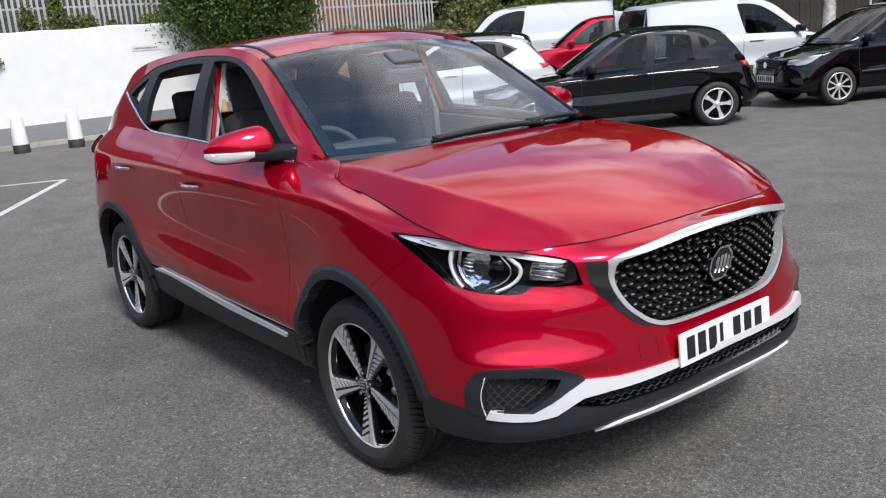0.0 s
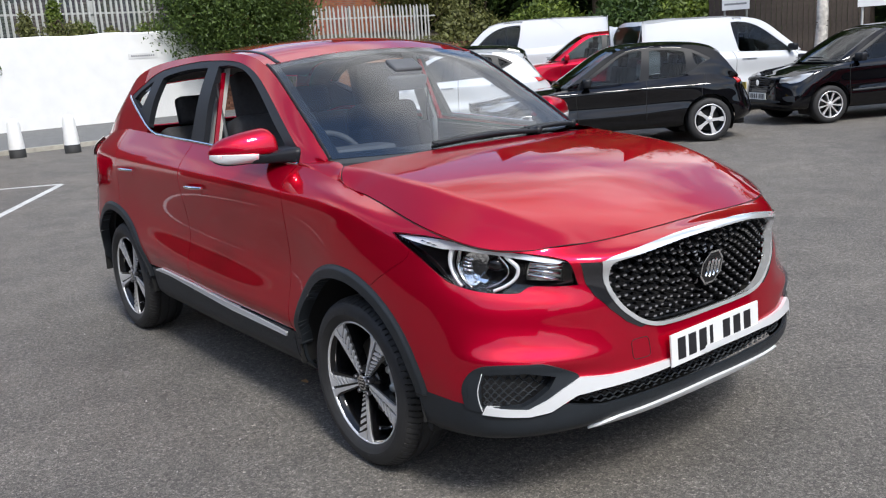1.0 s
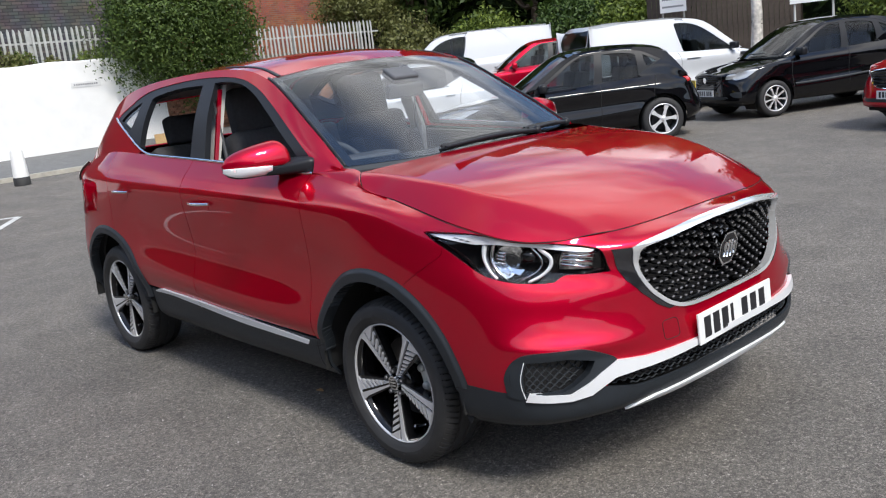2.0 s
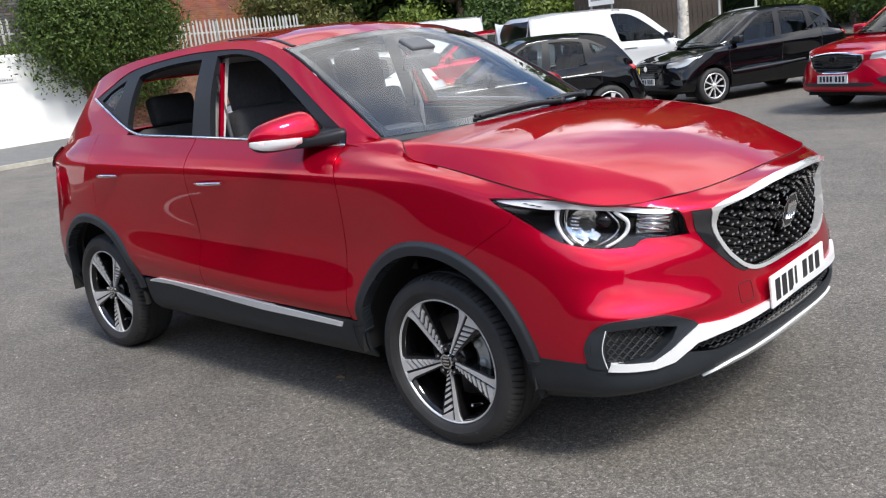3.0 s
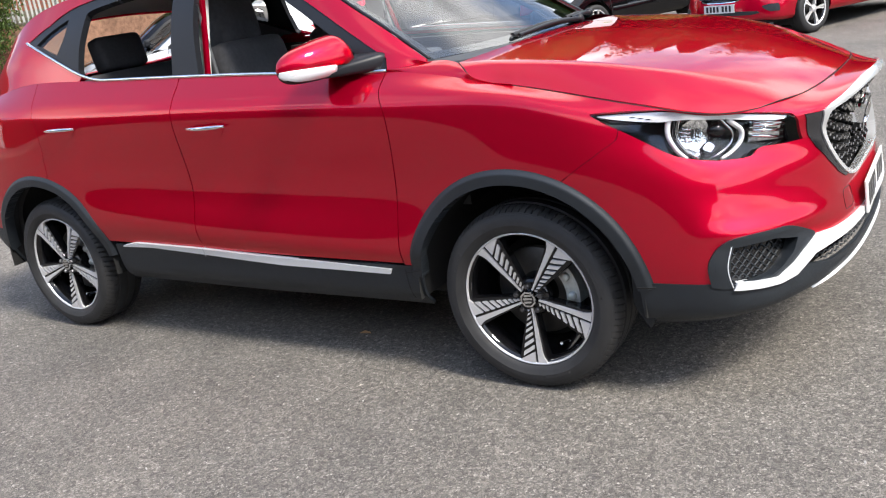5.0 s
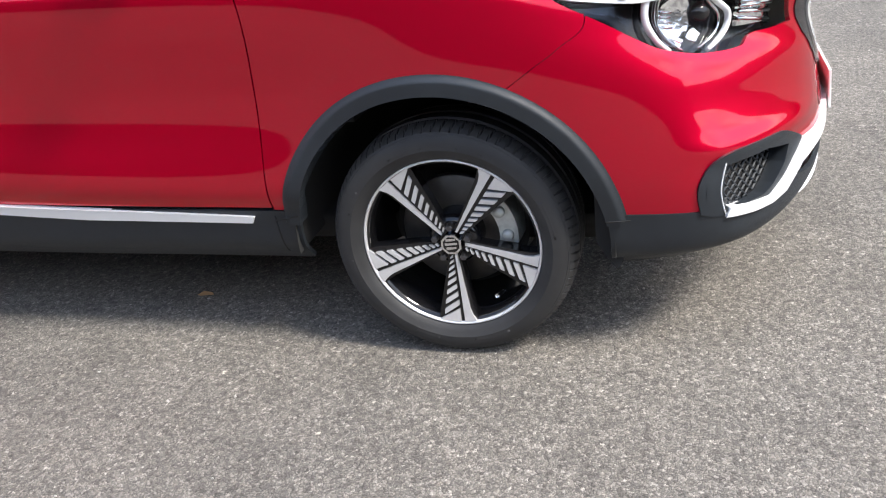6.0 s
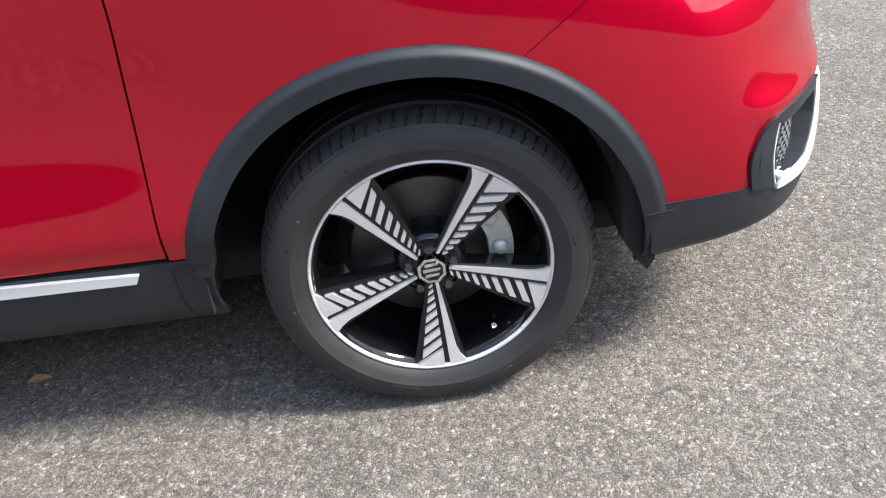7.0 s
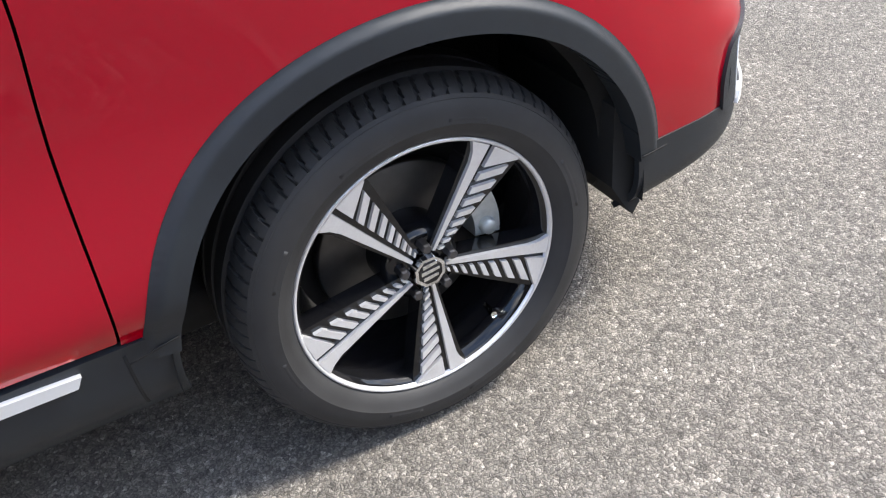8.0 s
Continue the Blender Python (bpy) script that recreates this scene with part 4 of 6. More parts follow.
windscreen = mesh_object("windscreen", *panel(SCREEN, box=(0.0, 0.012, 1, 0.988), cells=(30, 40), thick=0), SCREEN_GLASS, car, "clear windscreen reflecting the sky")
rimv, rimf = panel(SCREEN, box=(0.0, 0.012, 1, 0.988), holes=(np.array([(0.05, 0.04), (0.05, 0.96), (0.93, 0.955), (0.93, 0.045)]),), cells=(60, 60), offset=-0.004, thick=0)
mesh_object("windscreen_border", rimv, rimf, GLOSS_BLACK, car)
for s in (-1, 1):
    p, n = on_line(SCREEN, np.stack([np.linspace(0.0, 1, 30), np.full(30, 0.5 + s * 0.493)], 1), 0.002)
    mesh_object("screen_trim", *ribbon(p, n, 0.012, 0.006), GLOSS_TRIM, car)
tail_w = np.array([(0.14, 0.09), (0.93, 0.08), (0.93, 0.92), (0.14, 0.91)])
mesh_object("tailgate", *panel(TAIL, box=(0, 0, 1, 1), holes=(tail_w,), cells=(40, 60)), RED, car)
mesh_object("rear_glass", *panel(TAIL, tail_w, cells=(10, 20), offset=-0.004, thick=0), GLASS, car)

# cowl and wipers
v = np.concatenate([curve(cowl + np.array([0.03, 0, -0.02]), 30), curve(np.array(SCREEN.d1) + np.array([-0.03, 0, -0.025]), 30)])
mesh_object("cowl", v, [(i, i + 1, 31 + i, 30 + i) for i in range(29)], PLASTIC, car, "black scuttle panel")
for pts in ([(-.245, .34, 1.150), (-.235, .06, 1.163), (-.232, -.26, 1.154)], [(-.335, .66, 1.150), (-.295, .52, 1.160), (-.262, .30, 1.160)]):
    arm = mesh_object("wiper", *tube(curve(pts, 20), np.linspace(.013, .008, 20), 6), GLOSS_TRIM, car, "black windscreen wiper")
    mesh_object("wiper_blade", *tube(curve(pts, 20) + np.array([-.028, .0, .004]), .009, 6), RUBBER, arm)
    bm = bmesh.new()
    bmesh.ops.create_uvsphere(bm, u_segments=12, v_segments=8, radius=.022)
    cap = part("wiper_pivot", bm, GLOSS_TRIM, arm, smooth=True)
    cap.matrix_basis = Matrix.Translation(pts[0])

# ---- wheels ----
def plate_rt(pts, y0, y1, turn):
    """A plate on the wheel face: (r, t) points along and clockwise off a spoke's line, turned clockwise by turn degrees."""
    c, s = math.cos(radians(turn)), math.sin(radians(turn))
    o = np.array([(r * s + t * c, r * c - t * s) for r, t in pts])
    v, f = prism(o, y0, y1)
    rad = np.hypot(v[:, 0], v[:, 2])
    v[:, 1] += 0.016 * (1 - rad / 0.235)
    return v, f


MACHINED = mat("machined_alloy", (0.78, 0.78, 0.79), 0.26, 0.5, vary=0.06, scale=300)
CALIPER = mat("cast_caliper", (0.50, 0.53, 0.52), 0.45, 0.5, vary=0.2, scale=60)
DISC = mat("brake_disc", (0.11, 0.105, 0.10), 0.45, 0.8, vary=0.15, scale=40)


def fan_width(r):
    return 0.0105 + 0.0485 * (r - 0.037) / 0.19


def build_wheel():
    w = new("wheel")
    prof = [(.205, -.60), (.232, -.62), (.26, -.628), (.300, -.635), (.318, -.645), (.3275, -.66)]
    ys = [-.685, -.688, -.696, -.699, -.735, -.738, -.746, -.749, -.785, -.788, -.796, -.799]
    deep = [0, .008, .008, 0] * 3
    prof += [(.332 - .0004 * abs(i - 5.5) - d, y) for i, (y, d) in enumerate(zip(ys, deep))]
    sh = len(prof)
    prof += [(.3305, -.806), (.3285, -.818), (.3250, -.830), (.3200, -.841), (.3135, -.850)]
    sh2 = len(prof)
    prof += [(.3130, -.8500), (.3080, -.8545), (.3070, -.8540), (.300, -.859), (.285, -.8625), (.270, -.8630), (.268, -.8615), (.258, -.858), (.248, -.851), (.241, -.844), (.237, -.836), (.232, -.80)]
    n = 1079
    v, f = lathe(prof, n)
    v = v.reshape(len(prof), n, 3)
    k = np.ones((len(prof), n))
    i = np.arange(n)
    # slanting cross cuts in the shoulders
    for row, lean in [(sh - 2, -4), (sh - 1, -3), (sh, -2), (sh + 1, 0), (sh + 2, 1), (sh + 3, 3), (4, 0), (5, 0)]:
        k[row, (i - lean) % 13 < 2] = 1 - 0.010 / 0.33
    v = v * np.stack([k, np.ones_like(k), k], 2)
    v = v.reshape(-1, 3)
    v[:, 2] = np.maximum(v[:, 2], -.3275)
    mesh_object("tyre", v, f, RUBBER, w, "black road tyre with grooved tread").data.set_sharp_from_angle(angle=radians(32))
    for a0, a1, r in ((-28, -8, .277), (10, 24, .277), (150, 172, .279), (192, 206, .279), (-70, -55, .279), (62, 84, .279), (248, 262, .277)):
        a = np.radians(np.linspace(a0, a1, 10))
        p = np.stack([r * np.sin(a), np.full(10, -.8618), r * np.cos(a)], 1)
        mesh_object("sidewall_bar", *ribbon(p, np.tile([0, -1.0, 0], (10, 1)), 0.009, 0.0012), RUBBER, w)
    v, f = lathe([(.241, -.838), (.240, -.8440), (.2380, -.846), (.2345, -.8450), (.2325, -.838)], 120)
    mesh_object("rim_lip", v, f, MACHINED, w, "machined silver rim edge")
    v, f = lathe([(.233, -.838), (.225, -.832), (.219, -.80), (.213, -.72), (.203, -.64), (.197, -.60)], 90)
    mesh_object("rim_barrel", v, [q[::-1] for q in f], GLOSS_BLACK, w)
    v, f = lathe([(.0, -.815), (.052, -.818), (.066, -.812), (.072, -.79), (.072, -.74)], 48)
    mesh_object("hub", v, f, GLOSS_BLACK, w)
    v, f = lathe([(.07, -.745), (.155, -.745), (.158, -.742), (.158, -.722), (.0, -.722)], 64)
    mesh_object("brake_disc", v, f, DISC, w)
    v, f = lathe([(.0, -.70), (.185, -.70)], 40)
    mesh_object("backing_plate", v, f, DARK, w)
    for i in range(5):
        turn = 34.5 + 72 * i
        base = [(.034, -.014), (.13, -.026), (.200, -.036), (.2315, -.046), (.2325, .020), (.2265, .066), (.205, .061), (.12, .038), (.034, .013)]
        mesh_object("spoke", *plate_rt(base, -.8365, -.800, turn), GLOSS_BLACK, w, "gloss black wheel spoke", smooth=False)
        arm = [(.034, -.0085), (.10, -.0155), (.195, -.0255), (.214, -.0315), (.2300, -.0420), (.2325, -.0075), (.12, -.0055), (.035, -.0030)]
        mesh_object("spoke_arm", *plate_rt(arm, -.844, -.836, turn), MACHINED, w, "machined silver spoke face", smooth=False)
        for r, th in ((.037, .0065), (.0495, .0078), (.064, .0095), (.081, .0112), (.0995, .0132), (.1205, .0152), (.1435, .0172), (.1685, .0190)):
            th *= 0.74
            w0, w1 = fan_width(r), fan_width(r + th)
            q = [(r, .0035), (r + th, .0035), (r + th + (w1 - .0035) * .62, w1), (r + (w0 - .0035) * .62, w0)]
            mesh_object("spoke_rib", *plate_rt(q, -.844, -.836, turn), MACHINED, w, smooth=False)
        q = [(.1945, .0035), (.2325, .0035), (.2310, .030), (.2275, .058), (.2235, .0600)]
        mesh_object("spoke_rib", *plate_rt(q, -.844, -.836, turn), MACHINED, w, smooth=False)
        a = radians(34.5 + 36 + 72 * i)
        v, f = lathe([(0, -.842), (.0075, -.842), (.0095, -.838), (.0098, -.81)], 6)
        mesh_object("wheel_nut", v + [.047 * math.sin(a), 0, .047 * math.cos(a)], f, CHROME_DARK, w, smooth=False)
    cap = octagon(.0285, .0285)
    mesh_object("centre_cap", *prism(cap, -.840, -.81, 0.05), CHROME, w, "silver octagonal centre cap", smooth=False)
    mesh_object("cap_field", *prism(octagon(.0215, .0215), -.8406, -.82, 0.0), GLOSS_BLACK, w, smooth=False)
    for z in (-.011, 0.001, .013):
        mesh_object("cap_bar", *prism([(-.017 + abs(z) * .3, z - .0038), (.017 - abs(z) * .3, z - .0028 + .003), (.017 - abs(z) * .3, z + .0028 + .003), (-.017 + abs(z) * .3, z + .0038)], -.8414, -.83), CHROME, w, smooth=False)
    a = radians(143)
    v, f = tube(along([(.196 * math.sin(a), -.80, .196 * math.cos(a)), (.184 * math.sin(a), -.845, .184 * math.cos(a))], 4), [.005, .005, .0065, .006], 10)
    mesh_object("valve", v, f, CHROME, w, "silver tyre valve")
    return w


CHROME_DARK = mat("dark_nut_steel", (0.12, 0.12, 0.13), 0.3, 0.9)


def caliper(parent):
    ang = np.radians(np.linspace(52, 98, 10))
    o = [(.172 * math.sin(a), .172 * math.cos(a)) for a in ang] + [(.118 * math.sin(a), .118 * math.cos(a)) for a in ang[::-1]]
    c = mesh_object("caliper", *prism(o, -.785, -.70, 0.08), CALIPER, parent, "cast silver brake caliper", smooth=False)
    for d in (60, 88):
        v, f = lathe([(0, -.80), (.013, -.80), (.016, -.79), (.016, -.76)], 16)
        mesh_object("caliper_bolt", v + [.142 * math.sin(radians(d)), 0, .142 * math.cos(radians(d))], f, CALIPER, c)
    return c


first = build_wheel()
first.parent = car
tagged(first, "alloy wheel with black and machined silver spokes")
first.matrix_basis = pose(0, -MIDDLE, .328)
cal = caliper(first)
for x, y, turn in ((-BASE, -1, 17), (0, 1, 30), (-BASE, 1, 50)):
    m = Matrix.Translation((x, y * MIDDLE, .328)) @ (Matrix.Identity(4) if y < 0 else Matrix.Rotation(math.pi, 4, "Z"))
    w = copy_thing(first, m)
    w.parent = car

# ---- the cabin ----
CLOTH = mat("dark_seat_cloth", (0.05, 0.05, 0.054), 0.85, vary=0.2, scale=60, bump=0.3, bump_scale=700)
TRIM_DARK = mat("dark_cabin_plastic", (0.085, 0.088, 0.094), 0.5, vary=0.1, scale=30)
TRIM_LIGHT = mat("light_grey_pillar_trim", (0.55, 0.54, 0.52), 0.7, vary=0.05, scale=30)


def cushion(name, size, m, material, parent, bevel=0.05):
    a, b, c = size
    ob = part(name, block(-a / 2, -b / 2, -c / 2, a / 2, b / 2, c / 2, bevel, 4), material, parent, smooth=True)
    ob.matrix_basis = m
    return ob


def seat(y, x=-1.28):
    s = new("front_seat")
    s.parent = car
    s.matrix_basis = pose(x, y, .40)
    tagged(s, "dark cloth front seat with headrest")
    cushion("seat_base", (.50, .50, .20), pose(.10, 0, .22, 0, -6), CLOTH, s, .07)
    cushion("seat_back", (.17, .42, .68), pose(-.22, 0, .54, 0, -14), CLOTH, s, .082)
    cushion("seat_bolster", (.13, .09, .50), pose(-.16, -.21, .50, 0, -14), CLOTH, s, .04)
    cushion("seat_bolster", (.13, .09, .50), pose(-.16, .21, .50, 0, -14), CLOTH, s, .04)
    cushion("headrest", (.12, .27, .25), pose(-.345, 0, .972, 0, -10), CLOTH, s, .056)
    for d in (-.06, .06):
        mesh_object("headrest_post", *tube(along([(-.30, d, .80), (-.33, d, .92)], 3), .007, 8), CHROME, s)
    return s


seat(-.37)
seat(.37)
rear = new("rear_seat")
rear.parent = car
rear.matrix_basis = pose(-2.15, 0, .42)
tagged(rear, "dark cloth rear bench with headrests")
cushion("bench", (.50, 1.30, .20), pose(.12, 0, .22), CLOTH, rear, .07)
cushion("bench_back", (.16, 1.30, .58), pose(-.16, 0, .50, 0, -18), CLOTH, rear, .07)
for y in (-.38, .38):
    cushion("rear_headrest", (.10, .27, .17), pose(-.27, y, .87, 0, -12), CLOTH, rear, .045)
    for d in (-.06, .06):
        mesh_object("headrest_post", *tube(along([(-.24, y + d, .74), (-.27, y + d, .84)], 3), .007, 8), CHROME, rear)
dash_prof = [(-.30, 1.085), (-.55, 1.105), (-.74, 1.07), (-.80, 1.0), (-.78, .85), (-.70, .60), (-.30, .60)]
mesh_object("dashboard", *prism(dash_prof, -.66, .66), TRIM_DARK, car, "dark dashboard", smooth=False)
hood = cushion("instrument_hood", (.16, .36, .08), pose(-.70, -.37, 1.10), TRIM_DARK, car, .035)
a = np.linspace(0, 2 * math.pi, 40, endpoint=False)
wheel_m = pose(-.90, -.37, 1.02, 0, 65, 0)
sw = mesh_object("steering_wheel", *tube(np.stack([.185 * np.cos(a), .185 * np.sin(a), 0 * a], 1), .016, 10, closed=True), TRIM_DARK, car, "dark steering wheel")
sw.matrix_basis = wheel_m
cushion("wheel_boss", (.13, .15, .05), pose(0, 0, -.02), TRIM_DARK, sw, .02)
for ang in (0, 90, 270):
    mesh_object("wheel_spoke", *tube(along([(.05 * math.cos(radians(ang)), .05 * math.sin(radians(ang)), -.015), (.18 * math.cos(radians(ang)), .18 * math.sin(radians(ang)), 0)], 4), .013, 6), SATIN, sw)
mesh_object("headliner", *panel(ROOF, box=(0.02, 0.04, .985, .96), cells=(16, 16), offset=-0.035, thick=0), TRIM_LIGHT, car)
cushion("rear_mirror", (.03, .22, .07), pose(-.78, 0, 1.40, 0, 20), TRIM_DARK, car, .012)
cushion("camera_pod", (.10, .16, .04), pose(-.80, 0, 1.475, 0, 30), TRIM_DARK, car, .015)
for s in (-1, 1):
    post = part("belt_pillar", block(-1.585, s * .685 - .02, .55, -1.475, s * .685 + .02, 1.16, .012), TRIM_LIGHT, car, "light grey pillar trim")
    q = prism([(-1.475, 1.15), (-1.585, 1.15), (-1.60, 1.55), (-1.50, 1.55)], 0, .02)
    v = q[0].copy()
    v[:, 1] = s * (0.70 - 0.12 * (v[:, 2] - 1.15) / 0.4 - v[:, 1])
    mesh_object("pillar_trim", v, q[1], TRIM_LIGHT, car, smooth=False)
    v = q[0].copy()
    v[:, 0] = -1.458 - .10 * (v[:, 2] - 1.15) + .007 * np.sign(v[:, 0] + 1.53)
    v[:, 2] = 1.15 + (v[:, 2] - 1.15) * .88
    v[:, 1] = s * (0.725 - 0.12 * (v[:, 2] - 1.15) / 0.4 - v[:, 1])
    mesh_object("door_jamb", v, q[1], RED, car, smooth=False)
    mesh_object("seat_belt", *tube(along([(-1.50, s * .655, 1.45), (-1.46, s * .62, .80)], 8), .012, 4), TRIM_DARK, car)
    mesh_object("door_card", *prism([(-.52, .45), (-.52, 1.09), (-2.25, 1.16), (-2.25, .45)], s * .70, s * .74), TRIM_DARK, car, smooth=False)

both("side_trim", panel(SIDE, box=(0.3, 0.03, 6.9, 1.9), holes=(DLO,), cells=(120, 30), offset=-0.028, thick=0), TRIM_DARK)

# ---- door mirrors ----
def door_mirror(s):
    m = new("door_mirror")
    m.parent = car
    m.matrix_basis = pose(0, s * MIDDLE, 0)
    tagged(m, "red door mirror with black arm and clear indicator")
    k = 16
    t = np.linspace(0, 1, k)
    yc = -.772 - .246 * t
    xc = -.690 - .065 * t**1.6
    rx = .078 * (1 - .55 * t**3.0) * np.sqrt(np.maximum(1 - t**9, .06))
    up = (.108 - .060 * t**1.5) * np.sqrt(np.maximum(1 - t**10, .10)) * np.minimum(1, .80 + 2.2 * t)
    down = (.034 + .022 * t) * np.sqrt(np.maximum(1 - t**8, .12))
    zb = 1.164 + .012 * t

    def half(name, a0, a1, hgt, grow, rows, material, label=""):
        a = np.radians(np.linspace(a0, a1, 20))
        ca, sa = np.sign(np.cos(a)) * abs(np.cos(a)) ** .8, np.sign(np.sin(a)) * abs(np.sin(a)) ** .8
        v = np.concatenate([np.stack([xc[i] + rx[i] * grow * ca, np.full(20, yc[i] - (grow - 1) * .2), zb[i] + hgt[i] * grow * sa], 1) for i in rows])
        n = len(rows)
        f = [[i * 20 + j, (i + 1) * 20 + j, (i + 1) * 20 + j + 1, i * 20 + j + 1] for i in range(n - 1) for j in range(19)]
        f += [list(range(20)), [(n - 1) * 20 + j for j in range(20)][::-1]]
        f += [[i * 20, i * 20 + 19, (i + 1) * 20 + 19, (i + 1) * 20] for i in range(n - 1)]
        v = v * [1, -s, 1]
        mesh_object(name, v, f if s < 0 else [q[::-1] for q in f], material, m, label)
    half("mirror_cap", 0, 180, up, 1.0, range(k), RED)
    half("mirror_base", 180, 360, down, .985, range(k), GLOSS_TRIM)
    half("mirror_indicator", 305, 362, down * .95, 1.012, range(5, k), CLEAR_PLASTIC, "clear indicator strip")
    half("mirror_indicator_tip", 270, 362, down * .8, 1.014, range(k - 3, k), CLEAR_PLASTIC)
    secs = [(-.875, -.750, -.640, 1.128, 1.160), (-.80, -.745, -.600, 1.122, 1.172), (-.745, -.690, -.515, 1.122, 1.188), (-.70, -.660, -.500, 1.124, 1.190)]
    a = np.linspace(0, 2 * math.pi, 20, endpoint=False) + .16
    ca, sa = np.sign(np.cos(a)) * abs(np.cos(a)) ** .5, np.sign(np.sin(a)) * abs(np.sin(a)) ** .5
    v = np.concatenate([np.stack([(x0 + x1) / 2 + (x1 - x0) / 2 * ca, np.full(20, y), (z0 + z1) / 2 + (z1 - z0) / 2 * sa], 1) for y, x0, x1, z0, z1 in secs])
    f = [[i * 20 + j, i * 20 + (j + 1) % 20, (i + 1) * 20 + (j + 1) % 20, (i + 1) * 20 + j] for i in range(3) for j in range(20)]
    f += [list(range(20))[::-1], [60 + j for j in range(20)]]
    mesh_object("mirror_arm", v * [1, -s, 1], [q[::-1] for q in f] if s < 0 else f, GLOSS_TRIM, m)
    tri = on_window([(-.503, 1.130), (-.60, 1.135), (-.585, 1.175), (-.513, 1.172)])
    vf = panel(SIDE, tri, cells=(10, 8), offset=0.004, thick=0.01)
    vf = vf if s < 0 else flipped(vf)
    mesh_object("mirror_foot", vf[0] - [0, s * MIDDLE, 0], vf[1], GLOSS_TRIM, m)
    return m


CLEAR_PLASTIC = mat("clear_lamp_plastic", (0.82, 0.84, 0.87), 0.18, 0.2, coat=1)
door_mirror(-1)
door_mirror(1)

# ---- headlamps ----
def headlamp(s):
    h = new("headlamp")
    h.parent = car
    tagged(h, "clear headlamp with chrome reflectors and projector lens")
    fl = (lambda vf: vf) if s < 0 else flipped
    mesh_object("lamp_housing", *fl(panel(BODY, HEAD, cells=(60, 40), offset=-0.055, thick=0)), GLOSS_BLACK, h)
    mesh_object("lens_cover", *fl(panel(BODY, HEAD, cells=(70, 50), offset=0.0, thick=0)), LENS, h, "clear headlamp cover")
    def strip(uv, off, w, hgt, name, material):
        p, n = on_line(BODY, uv, off)
        v, f = ribbon(p, n, w, hgt)
        mesh_object(name, v * [1, -s, 1], f if s < 0 else [q[::-1] for q in f], material, h)
    def sheet(name, outline, off, material, label="", cells=(36, 24), thick=.006):
        mesh_object(name, *fl(panel(BODY, np.array(outline, float), cells=cells, offset=off, thick=thick)), material, h, label)
    # light guide along the top edge, with dark slots at its outer end
    sheet("daytime_strip", ring([(8.79, 6.03), (8.89, 6.32), (9.07, 6.63), (9.30, 6.87), (9.53, 6.92), (9.85, 6.92), (10.20, 6.82), (10.50, 6.52), (10.64, 6.20)], [(10.64, 6.20), (10.60, 5.98)],
                                [(10.60, 5.98), (10.51, 6.06), (10.30, 6.34), (10.04, 6.52), (9.70, 6.52), (9.50, 6.38), (9.37, 6.22), (8.99, 6.06), (8.79, 6.03)]), -.014, CLEAR_PLASTIC, "bright daytime running strip", (120, 30))
    for u in (9.06, 9.14, 9.22):
        sheet("strip_slot", [(u, 6.27), (u + .05, 6.30), (u + .06, 6.37), (u + .01, 6.35)], -.011, SMOKE, cells=(6, 4), thick=.002)
    def arc(name, pts, w, off, material, hgt=.010):
        q = curve(pts, 36)
        strip(q, off, w, hgt, name, material)
    taper = np.linspace(1, .45, 36)
    arc("light_guide", [(9.46, 6.50), (9.52, 6.10), (9.565, 5.65), (9.60, 5.28), (9.65, 4.95), (9.73, 4.72)], .018 * (taper * .6 + .4), -.028, CLEAR_PLASTIC)
    arc("reflector_ring", [(9.58, 6.55), (9.64, 6.05), (9.67, 5.62), (9.70, 5.25), (9.76, 4.95), (9.86, 4.74)], .012 * taper, -.032, CHROME)
    arc("reflector_ring", [(9.54, 6.45), (9.59, 6.05), (9.622, 5.62), (9.655, 5.26), (9.71, 4.94), (9.80, 4.73)], .005 + 0 * taper, -.018, SMOKE, .004)
    arc("light_guide", [(10.14, 6.46), (10.24, 5.95), (10.285, 5.50), (10.27, 5.15), (10.19, 4.90), (10.07, 4.72)], .015 * (taper * .6 + .4), -.028, CLEAR_PLASTIC)
    arc("reflector_ring", [(10.07, 6.45), (10.16, 5.95), (10.205, 5.50), (10.19, 5.18), (10.12, 4.96), (10.0, 4.78)], .009 * taper, -.030, CHROME)
    # chrome bowl and dark projector
    a = np.radians(np.linspace(0, 360, 40, endpoint=False))
    sheet("reflector_bowl", np.stack([9.85 + .165 * np.cos(a), 5.68 + .84 * np.sin(a)], 1), -.044, BOWL, "chrome reflector bowl", (24, 24))
    for k, (u, z, w) in enumerate(((9.72, 5.95, .030), (9.72, 5.75, .030), (9.73, 5.55, .026), (9.75, 5.36, .022))):
        strip(np.array([(u, z), (u + .05, z - .02), (u + .10, z - .02)]), -.040, .006, .005, "reflector_bar", CHROME)
    q = np.array([(10.08, 5.78)])
    p, n = on_line(BODY, q, -0.050)
    bm = bmesh.new()
    bmesh.ops.create_uvsphere(bm, u_segments=20, v_segments=12, radius=.030)
    ob = part("projector_lens", bm, GLOSS_BLACK, h, "dark projector lens", smooth=True)
    ob.matrix_basis = Matrix.Translation((p[0, 0], p[0, 1] * -s, p[0, 2]))
    sheet("projector_bracket", [(9.92, 5.00), (10.00, 4.92), (10.05, 5.10), (10.00, 5.30)], -.024, CHROME, cells=(8, 8))
    sheet("projector_bracket", [(9.80, 5.10), (9.90, 4.98), (9.88, 4.92), (9.78, 5.02)], -.026, CHROME, cells=(8, 6))
